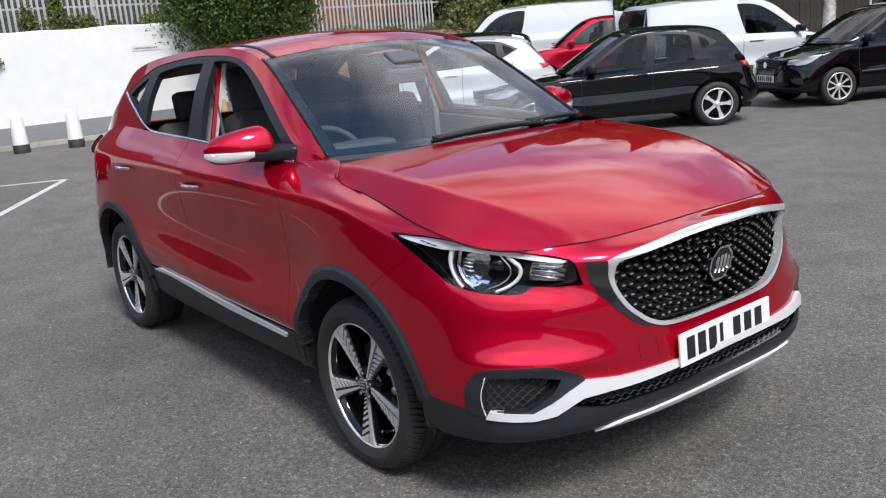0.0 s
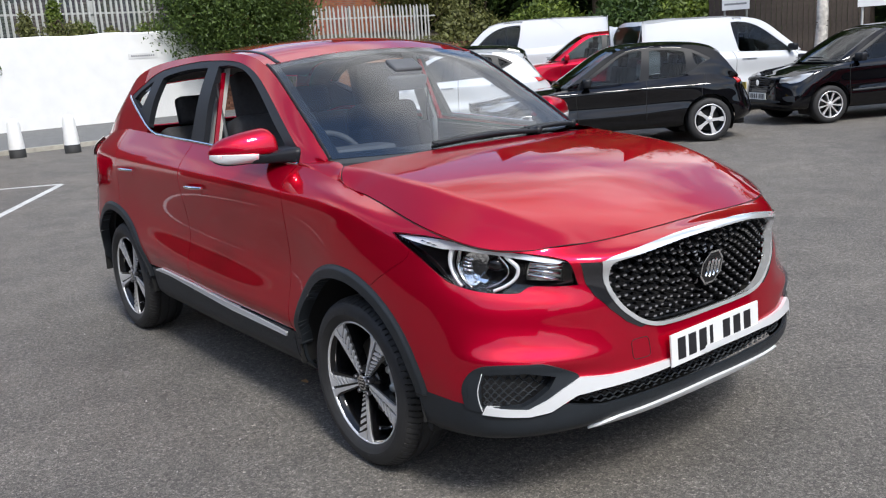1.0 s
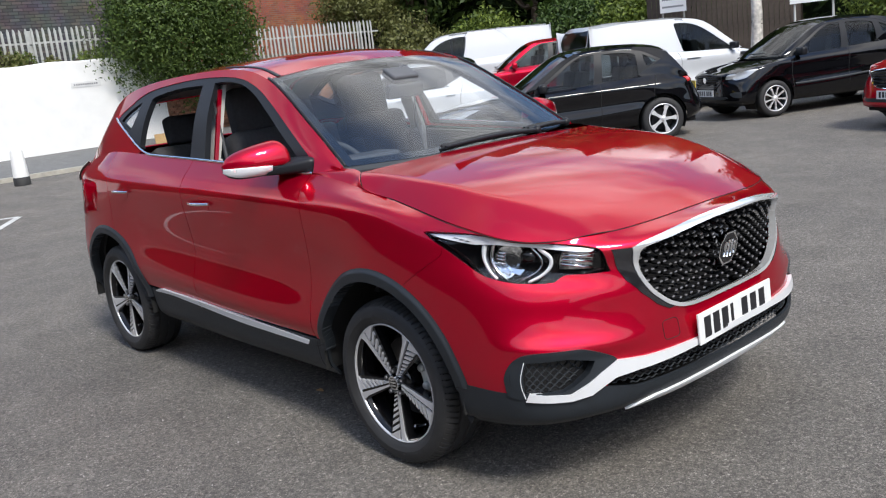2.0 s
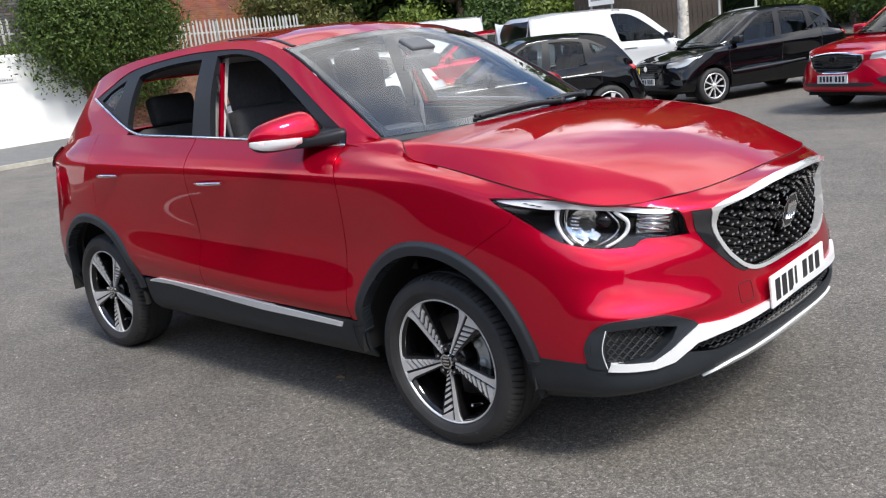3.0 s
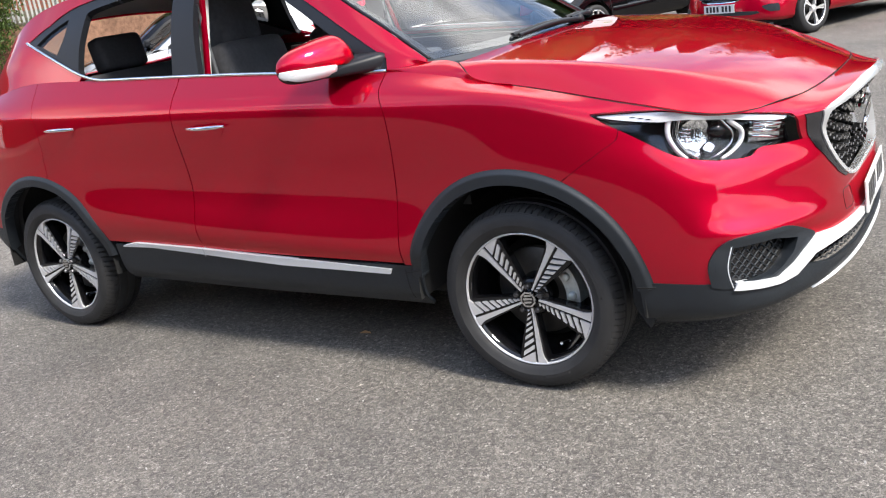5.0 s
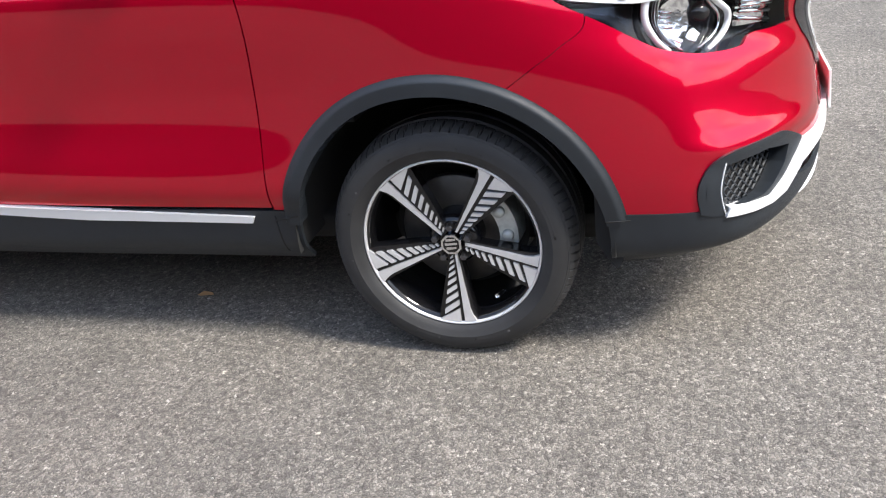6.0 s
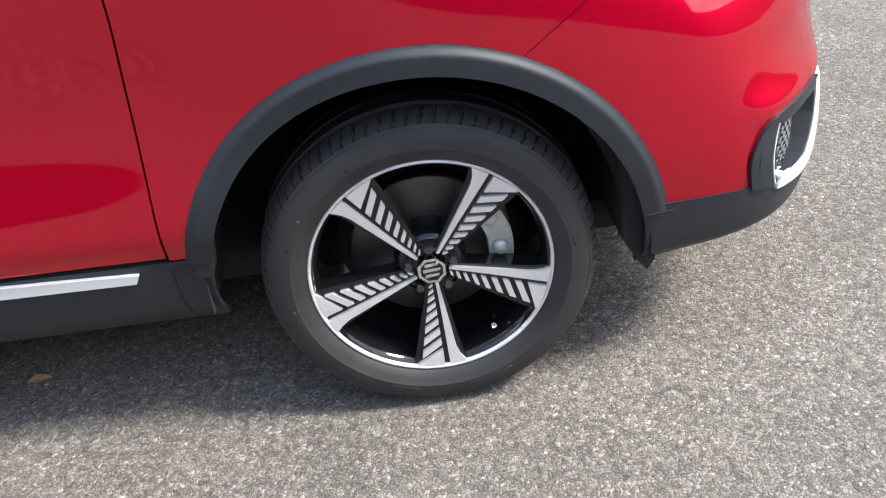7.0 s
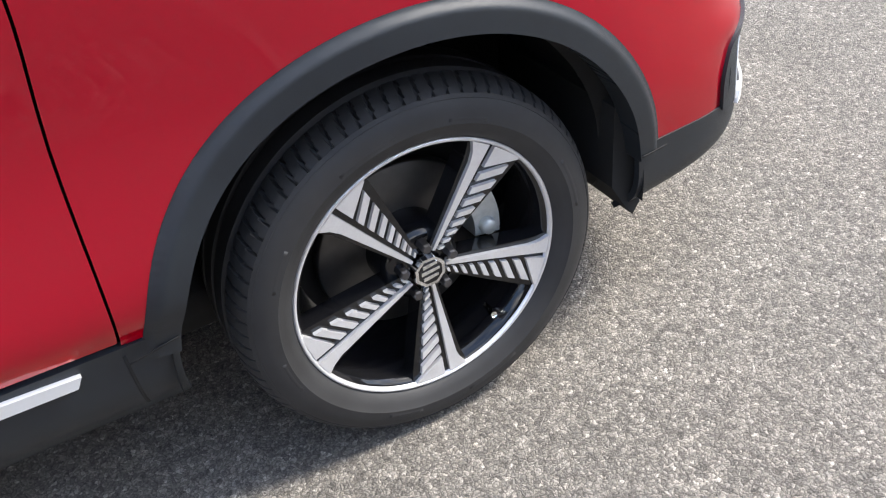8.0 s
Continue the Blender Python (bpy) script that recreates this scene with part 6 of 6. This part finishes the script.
def leaf_object(name, vf, material, parent):
    v, f = vf
    me = bpy.data.meshes.new(name)
    me.vertices.add(len(v))
    me.vertices.foreach_set("co", v.astype(np.float32).ravel())
    me.loops.add(f.size)
    me.loops.foreach_set("vertex_index", f.astype(np.int32).ravel())
    me.polygons.add(len(f))
    me.polygons.foreach_set("loop_start", np.arange(0, f.size, 4, dtype=np.int32))
    me.update()
    me.materials.append(material)
    ob = new(name, me)
    ob.parent = parent
    return ob


rng = np.random.default_rng(5)


def plant(name, label, category, base, blobs, count, size, material, trunk=0.0, bark=None, height=2.0, group=""):
    t = thing(name, label, category, Matrix.Translation(base), group)
    leaf_object("crown", foliage(blobs, count, size, rng), material, t)
    big = max(blobs, key=lambda q: q[5])
    for k in range(5 if trunk else 7):
        q = blobs[k % len(blobs)]
        r0 = trunk if trunk and k == 0 else max(trunk * .45, .03)
        start = (0, 0, 0) if k == 0 or not trunk else (0, 0, height * .5)
        bend = rng.normal(size=3) * .15
        mid = np.array([q[0] * .4, q[1] * .4, q[2] * .5]) + bend
        mesh_object("limb", *tube(curve([start, mid, (q[0] + bend[0], q[1] + bend[1], q[2])], 10), np.linspace(r0, r0 * .35, 10), 7), bark or BARK, t)
    return t


def cluster(cx, cy, cz, rx, ry, rz, n):
    """n clumps filling an ellipsoid."""
    out = [(cx, cy, cz, rx * .75, ry * .75, rz * .75)]
    for _ in range(n):
        d = rng.normal(size=3)
        d /= np.linalg.norm(d)
        d[2] = abs(d[2]) * .9 - .25
        k = .35 + .25 * rng.random()
        out.append((cx + d[0] * rx * .75, cy + d[1] * ry * .75, cz + d[2] * rz * .75, rx * k, ry * k, rz * k))
    return out


def slab(name, pts, z0, z1, material, label, category="", kind="structure"):
    """A wall along a line in plan, with thickness."""
    p = np.array(pts, float)
    t = np.gradient(p, axis=0)
    t /= np.linalg.norm(t, axis=1, keepdims=True)
    s = np.stack([-t[:, 1], t[:, 0]], 1) * .14
    n = len(p)
    rows = [np.column_stack([p + s, np.full(n, z0)]), np.column_stack([p + s, np.full(n, z1)]), np.column_stack([p - s, np.full(n, z1)]), np.column_stack([p - s, np.full(n, z0)])]
    v = np.concatenate(rows)
    f = [[a * n + i, ((a + 1) % 4) * n + i, ((a + 1) % 4) * n + i + 1, a * n + i + 1] for a in range(4) for i in range(n - 1)]
    f += [[0, n, 2 * n, 3 * n], [n - 1, 4 * n - 1, 3 * n - 1, 2 * n - 1]]
    ob = mesh_object(name, v, f, material, smooth=False)
    return tagged(ob, label, category or "wall", kind=kind)


# white wall: an uneven rendered face with a rounded top
yy = np.linspace(-9, 8.3, 80)
top = 2.62 + .02 * np.sin(yy * 1.3) + .015 * np.sin(yy * 3.7 + 1)
top[-8:] -= np.linspace(0, .16, 8) ** 1.0
prof = [(0, lambda t: 0 * t), (0.0, lambda t: t - .04), (-.03, lambda t: t), (-.24, lambda t: t), (-.28, lambda t: t - .05), (-.28, lambda t: 0 * t)]
v = np.concatenate([np.stack([np.full(80, -21.6 + dx), yy, fz(top)], 1) for dx, fz in prof])
f = [[a * 80 + i, a * 80 + i + 1, (a + 1) * 80 + i + 1, (a + 1) * 80 + i] for a in range(5) for i in range(79)] + [[a * 80 + 79 for a in range(6)], [a * 80 for a in range(6)][::-1]]
wall = tagged(mesh_object("wall_white", v, f, WALL_WHITE, smooth=False), "white painted boundary wall", "wall", kind="structure")
sign = tagged(part("wall_sign", block(-21.6, 5.72, 1.93, -21.585, 6.52, 2.07, .004), mat("sign_grey", (0.66, 0.66, 0.65), 0.6)), "small pale sign strip with dark bar on the white wall", "sign")
for k in range(11):
    part("sign_bar", block(-21.584, 5.79 + .06 * k, 1.978, -21.58, 5.832 + .06 * k, 2.022), mat("faded_sign_ink", (0.24, 0.24, 0.25), 0.7) if k == 0 else bpy.data.materials["faded_sign_ink"], sign)

# bank behind the walls, pavement and kerb before them
bank_v, bank_f = prism([(-21.75, 0), (-21.75, 1.95), (-26.5, 2.5), (-60, 2.9), (-60, 0)], -30, 40)
tagged(mesh_object("bank", bank_v, bank_f, SOIL, smooth=False), "earth bank behind the boundary walls", "ground", kind="structure")
ys = np.linspace(-24, 14, 39)
gz = rise(np.full(39, -16.6), ys)
for nm, x0, x1, h0, mt, lab in (("pavement", -16.75, -21.6, .085, PAVING, "raised tarmac pavement along the wall"), ("kerb", -16.6, -16.75, .09, CONCRETE, "pale stone kerb")):
    rows = [np.stack([np.full(39, x0), ys, gz - .05], 1), np.stack([np.full(39, x0), ys, gz + h0], 1), np.stack([np.full(39, x1), ys, rise(np.full(39, x1), ys) + h0], 1), np.stack([np.full(39, x1), ys, gz - .05], 1)]
    v = np.concatenate(rows)
    f = [[a * 39 + i, a * 39 + i + 1, (a + 1) * 39 + i + 1, (a + 1) * 39 + i] for a in range(3) for i in range(38)] + [[0, 39, 78, 117], [38, 155, 116, 77]]
    tagged(mesh_object(nm, v, f, mt, smooth=False), lab, nm, kind="structure")

# low broken brick wall with its own bricks
BRICK_ONE = mat("old_red_brick", (0.31, 0.145, 0.090), 0.9, vary=0.4, scale=18, bump=0.4, bump_scale=80)
nt = BRICK_ONE.node_tree
oi, hs = nt.nodes.new("ShaderNodeObjectInfo"), nt.nodes.new("ShaderNodeHueSaturation")
src = nt.nodes["Principled BSDF"].inputs["Base Color"].links[0].from_socket
rmp = nt.nodes.new("ShaderNodeMapRange")
rmp.inputs["To Min"].default_value, rmp.inputs["To Max"].default_value = 0.55, 1.25
nt.links.new(oi.outputs["Random"], rmp.inputs["Value"])
nt.links.new(rmp.outputs[0], hs.inputs["Value"])
nt.links.new(src, hs.inputs["Color"])
nt.links.new(hs.outputs["Color"], nt.nodes["Principled BSDF"].inputs["Base Color"])
MORTAR = mat("lime_mortar", (0.25, 0.135, 0.085), 0.95, vary=0.45, scale=10, bump=.8, bump_scale=18)
low_wall = slab("wall_brick", [(-21.78, 8.3), (-21.78, 16), (-21.5, 22)], 0, 1.9, MORTAR, "low broken red brick retaining wall")

# dark and red brick buildings behind
slab("wall_dark_building", [(-27.5, -14), (-27.5, 10.4)], 1.5, 8, BRICK_DARK, "sooty dark brick building wall")
slab("wall_red_building", [(-27.0, 9.8), (-27.0, 19.5)], 1.5, 7.2, BRICK_RED, "red brick building wall")

# palisade fences
pv, pf = prism([(-.034, 0), (-.034, 1.72), (-.012, 1.80), (.012, 1.80), (.034, 1.72), (.034, 0)], -.004, .010)
fold = pv.copy()
fold[:, 1] += np.where(abs(fold[:, 0]) > .02, .012, 0)
pale_mesh = bpy.data.meshes.new("pale")
pale_mesh.from_pydata([tuple(map(float, q)) for q in fold[:, [1, 0, 2]]], [], [list(map(int, q)) for q in pf])
pale_mesh.materials.append(GALV)


def palisade(y0, y1, x, z, lean=0.0):
    t = thing("palisade_fence", "weathered galvanised palisade fence on the bank", "fence", pose(x, y0, z), "palisade fences", "")
    n = int((y1 - y0) / .152)
    for i in range(n):
        o = new("pale", pale_mesh)
        o.parent = t
        o.matrix_basis = pose(0, i * .152, .02 * math.sin(i * 2.1), 0, 0.8 * math.sin(i * 1.7), 2 * math.sin(i * 3.1))
    for h in (.35, 1.42):
        part("rail", block(-.05, -.1, h - .025, -.012, y1 - y0 + .05, h + .025, .004), GALV, t)
    for k in range(int((y1 - y0) / 2.75) + 1):
        part("post", block(-.10, k * 2.75 - .05, -.3, -.05, k * 2.75 + .05, 1.75, .006), GALV, t)
    return t


palisade(-14, 7.2, -22.6, 1.80)
palisade(10.6, 16.8, -22.3, 1.43)

# bushes and trees
plant("bush", "large leafy green bush over the end of the white wall", "bush", (-22.0, 8.95, 1.9), cluster(.75, .1, 1.35, 1.05, 2.05, 2.3, 30) + [(.95, .5, -.15, .75, 1.3, .8), (.9, -.5, .2, .6, 1.0, .7), (1.0, 1.1, .1, .6, .8, 1.0)], 60000, .052, LEAF_HEDGE)
for y in (-3.2, 0.4, 1.9, 4.4, 6.6):
    plant("wall_ivy", "ivy trailing over the top of the white wall", "climber", (-22.0, y, 2.3), cluster(0, 0, .25, .35, .5 + .2 * rng.random(), .5, 5), 900, .05, LEAF_BUSH if y != 4.4 else LEAF_DRY, group="wall ivy")
for y, z, h, w in ((1.3, 2.1, .5, .7), (2.0, 1.95, .45, .5), (3.4, 2.6, .7, .25), (4.1, 2.9, .9, .22), (4.9, 2.5, .6, .4), (5.6, 2.4, .45, .3)):
    plant("wall_ivy", "ivy climbing the fence above the white wall", "climber", (-22.15 if y > 3 else -21.62, y, z), cluster(0, 0, 0, .22, w, h, 6), 1300, .05, LEAF_BUSH if y not in (3.4, 5.6) else LEAF_DRY, group="wall ivy")
for k, y in enumerate((10.9, 12.8, 14.6, 16.5)):
    plant("bank_weeds", "weeds at the foot of the palisade fence", "weeds", (-22.0, y, 1.7), cluster(0, 0, .2, .4, .9, .35, 5), 900, .045, LEAF_DRY, group="bank weeds")
plant("shrub", "arching green shrub between the palisade fence and the red building", "shrub", (-24.6, 17.9, 2.2), cluster(0, 0, 1.5, .7, 1.9, 1.35, 14), 9000, .065, LEAF_DRY, group="shrubs")
scrub = [(-22.2, 18.6, 1.6, 2.4), (-21.2, 21.4, 1.9, 2.6), (-19.4, 23.8, 2.2, 2.7), (-17.2, 25.6, 2.3, 2.8), (-14.8, 27.0, 2.2, 2.9), (-8.4, 27.0, 2.0, 2.6), (-5.2, 26.6, 2.2, 2.4), (-1.8, 26.0, 2.2, 2.3), (1.8, 25.2, 2.2, 2.4), (5.2, 24.0, 2.2, 2.4)]
for k, (x, y, r0, h) in enumerate(scrub):
    plant("shrub", "dense green shrub at the edge of the car park", "shrub", (x, y, .3), cluster(0, 0, h * .62, r0 * .8, r0, h * .62, 12), 7500, .085, LEAF_DRY if k == 0 else (LEAF_BUSH if k % 2 else LEAF_TREE), group="shrubs")
woods = [(-25.5, 21.5, 8), (-23, 26, 10), (-19, 29.5, 11.5), (-14.5, 32, 12), (-9.5, 33.5, 12), (-4, 33, 12), (1.5, 32, 11.5), (7, 30, 11), (12, 27, 10), (-29.5, 24, 10), (16.5, 22.5, 9.5), (20.5, 17, 9)]
for x, y, h in woods:
    plant("tree", "leafy broadleaf tree behind the car park", "tree", (x, y, .5), cluster(0, 0, h * .60, 2.9, 2.9, h * .44, 18), 9000, .17, LEAF_TREE, trunk=.22, height=h * .6, group="trees")

# thick woods behind the trees
line = along(curve([(-31, 17.5), (-27, 25), (-21, 31), (-14, 35), (-5, 36.5), (4, 35.5), (12, 31), (19, 24), (23, 15)], 60), 90)
out = np.array([line[:, 0] + 4, line[:, 1] - 12]).T
out /= np.linalg.norm(out, axis=1, keepdims=True)
wv, wf = [], []
for i in range(90):
    top = 10.5 + 1.6 * math.sin(i * .7) + 1.2 * math.sin(i * 1.9 + 1) + rng.random()
    for k in range(15):
        d = .7 * math.sin(i * 1.3 + k * 1.7) + .5 * math.sin(i * .6 - k * 2.3) - .12 * k
        wv.append((*(line[i] + out[i] * d), .2 + top * k / 14))
for i in range(89):
    for k in range(14):
        a = i * 15 + k
        wf.append([a, a + 1, a + 16, a + 15])
tagged(mesh_object("woods", np.array(wv), wf, mat("deep_foliage", (0.018, 0.034, 0.010), 0.9, vary=.7, scale=3, bump=1.0, bump_scale=5)), "dense dark woods behind the car park", "woods", kind="stuff")
blobs = [(*(line[i] - out[i] * .9), 1.2 + 9.5 * rng.random(), 1.7, 1.7, 1.5) for i in range(90) for _ in range(3)]
woods_leaf = leaf_object("far_foliage", foliage(blobs, 30000, .22, rng), LEAF_TREE, None)
tagged(woods_leaf, "leaves of the dense woods behind", "leaves", kind="stuff")

birch = thing("birch_tree", "birch with a pale trunk beside the timber fence", "tree", (Matrix.Translation((-9.5, 19.4, .3))))
mesh_object("trunk", *tube(curve([(0, 0, 0), (.06, .02, 1.5), (.0, .05, 3.2), (.08, .1, 6)], 24), np.linspace(.17, .09, 24), 12), BARK_BIRCH, birch)
for k in range(26):
    a, z = rng.random() * 6.28, .3 + 3.6 * rng.random()
    rad = .165 - .011 * z
    w = .25 + .5 * rng.random()
    arc = np.array([(.06 * min(z / 1.5, 1) * (1 if z < 1.6 else .6) + rad * math.cos(a + d) * 1.01, .02 + rad * math.sin(a + d) * 1.01, z) for d in np.linspace(0, w, 6)])
    mesh_object("bark_scar", *tube(arc, .012, 5), BARK, birch)
for k in range(6):
    a = k * 1.05
    mesh_object("limb", *tube(curve([(.05, .06, 4 + .3 * k), (.6 * math.cos(a), .6 * math.sin(a), 5 + .3 * k), (1.5 * math.cos(a), 1.5 * math.sin(a), 5.3 + .3 * k)], 8), np.linspace(.04, .012, 8), 6), BARK, birch)
leaf_object("crown", foliage(cluster(0, 0, 6.0, 1.9, 1.9, 1.6, 10), 5000, .07, rng), LEAF_BUSH, birch)

# timber fence of upright boards
tf = thing("timber_fence", "tall dark timber board fence", "fence", Matrix.Translation((-13.6, 20.6, .25)) @ pose(0, 0, 0, 0, 0, 31))
board = block(-.07, -.012, 0, .07, .012, 3.0, .004)
bme = bpy.data.meshes.new("board")
board.to_mesh(bme)
board.free()
bme.materials.append(TIMBER)
for k in range(30):
    o = new("board", bme)
    o.parent = tf
    o.matrix_basis = pose(k * .146, .012 * (k % 2), .02 * math.sin(k * 1.9))
for h in (.5, 2.4):
    part("rail", block(-.1, .03, h, 4.35, .09, h + .1), TIMBER, tf)

# signs
def sign_board(at, yaw, w, z0, z1, label, bars, blue=False):
    s = thing("sign_board", label, "sign", pose(at[0], at[1], float(rise(*at)), 0, 0, yaw))
    part("panel", block(-w / 2, -.015, z0, w / 2, .015, z1, .006), mat("sign_white", (0.78, 0.79, 0.79), 0.4), s)
    for x in (-w * .4, w * .4):
        mesh_object("post", *tube(along([(x, .05, 0), (x, .05, z1)], 3), .03, 8), GALV, s)
    for x0, x1, za, zb, c in bars:
        part("bar", block(x0, -.018, za, x1, -.0152, zb), c, s)
    return s


BLUE = mat("sign_blue", (0.02, 0.08, 0.35), 0.4)
GREY = mat("sign_text_grey", (0.25, 0.26, 0.27), 0.6)
sign_board((-11.9, 19.3), 34, .72, 1.95, 2.62, "white parking sign with a blue square", [(.14, .32, 2.30, 2.56, BLUE), (-.30, .08, 2.40, 2.46, GREY), (-.30, .04, 2.28, 2.33, GREY), (-.30, .28, 2.08, 2.13, GREY)])
sign_board((-7.95, 19.5), 25, 1.12, 1.78, 3.4, "large white notice board with faint lines of text", [(-.45, .45, 2.12, 2.16, GREY), (-.45, .1, 1.95, 1.98, GREY), (.2, .45, 2.35, 2.5, mat("sign_green", (0.25, 0.5, 0.15), 0.5))])

# bollards, board, bay lines
def bollard(x, y):
    b = thing("bollard", "white tapered concrete bollard with a black base", "bollard", pose(x, y, float(rise(x, y)) - .01), "bollards")
    def turned(prof):
        v, f = lathe(prof, 24)
        return v[:, [0, 2, 1]] * [1, 1, 1], [q[::-1] for q in f]
    mesh_object("shaft", *turned([(.145, .17), (.14, .3), (.115, .66), (.095, .72), (.05, .755), (0, .76)]), mat("bollard_white", (0.75, 0.75, 0.73), 0.7, vary=.06, scale=8), b)
    mesh_object("base_band", *turned([(.155, 0), (.153, .17), (.145, .172)]), mat("bollard_black", (0.02, 0.02, 0.02), 0.7), b)


bollard(-15.55, 2.33)
bollard(-15.85, 1.38)
ply = tagged(part("plywood_board", block(-.01, -.215, 0, .01, .215, .72, .003), PLY), "tan plywood sheet standing by the kerb", "board")
ply.matrix_basis = pose(-13.52, 4.495, float(rise(-13.52, 4.495)), 0, -5, 0)
for k, (a, b) in enumerate((((-10.75, .84), (-4.6, -2.65)), ((-10.75, .84), (-12.9, -3.7)))):
    p = along([a, b], 30)
    t = (p[-1] - p[0]) / np.linalg.norm(p[-1] - p[0])
    s = np.array([-t[1], t[0]]) * .05
    v = np.r_[on_ground(p + s, .004 + .001 * k), on_ground(p - s, .004 + .001 * k)]
    tagged(mesh_object("road_line", v, [(i, 30 + i, 31 + i, i + 1) for i in range(29)], LINE), "worn white bay marking on the asphalt", "road marking", group="bay markings", kind="structure")

# plain walls added unseen behind the camera: they close the place, darken reflections
DULL = mat("unseen_dark_wall", (0.035, 0.030, 0.026), 0.9, vary=.1, scale=2)
slab("wall_unseen_west", [(-21.74, -24), (-21.74, -9)], 0, 7.5, DULL, "unseen plain dark wall added to darken reflections")
slab("wall_unseen_south", [(-24, -15), (26, -15)], 0, 7.5, DULL, "unseen plain dark wall added to darken reflections")
slab("wall_unseen_east", [(26, -15), (26, 26)], 0, 4.5, mat("plain_wall_east", (0.16, 0.14, 0.13), 0.9, vary=.1, scale=2), "unseen plain wall added to close the place")

# small litter near the red car
lv = np.array([(-.028, 0, 0), (-.01, .016, .006), (.022, .012, .004), (.034, 0, .002), (.02, -.013, .007), (-.012, -.012, .003)])
leafy = tagged(mesh_object("fallen_leaf", lv + [-.954, -.592, .004], [(0, 1, 2, 3), (0, 3, 4, 5)], mat("dry_leaf", (0.50, 0.30, 0.14), 0.8), smooth=False), "curled tan fallen leaf on the asphalt", "leaf")
chip = bmesh.new()
bmesh.ops.create_icosphere(chip, subdivisions=1, radius=.0042)
cme = bpy.data.meshes.new("stone_chip")
chip.to_mesh(cme)
chip.free()
cme.materials.append(mat("pale_stone_chip", (0.42, 0.40, 0.37), 0.8))
for k in range(26):
    x, y = rng.uniform(-3.5, 2.2), rng.uniform(-2.6, -.95)
    if k < 4:
        x, y = ((-.931, -.61), (-1.31, -1.25), (-1.02, -1.73), (-.757, -1.153))[k]
    o = tagged(new("stone_chip", cme), "small pale stone chip on the asphalt", "stone", "stone chips")
    o.matrix_basis = Matrix.LocRotScale((x, y, float(rise(x, y)) + .002), Euler((k, k * 2, k * 3)), (1 + .8 * rng.random(), 1, .6))

# bricks of the low wall
bb = block(-.05, -.1035, -.031, .05, .1035, .031)
brm = bpy.data.meshes.new("brick")
bb.to_mesh(brm)
bb.free()
brm.materials.append(BRICK_ONE)
for row in range(22):
    for k in range(13):
        y = 8.36 + k * .222 + (.111 if row % 2 else 0)
        z = .22 + row * .075
        if rng.random() < .16:
            continue
        o = new("brick", brm)
        o.parent = low_wall
        o.matrix_basis = pose(-21.62 + rng.uniform(-.03, .012), y, z, rng.uniform(-2.5, 2.5), rng.uniform(-2, 2), rng.uniform(-5, 5))
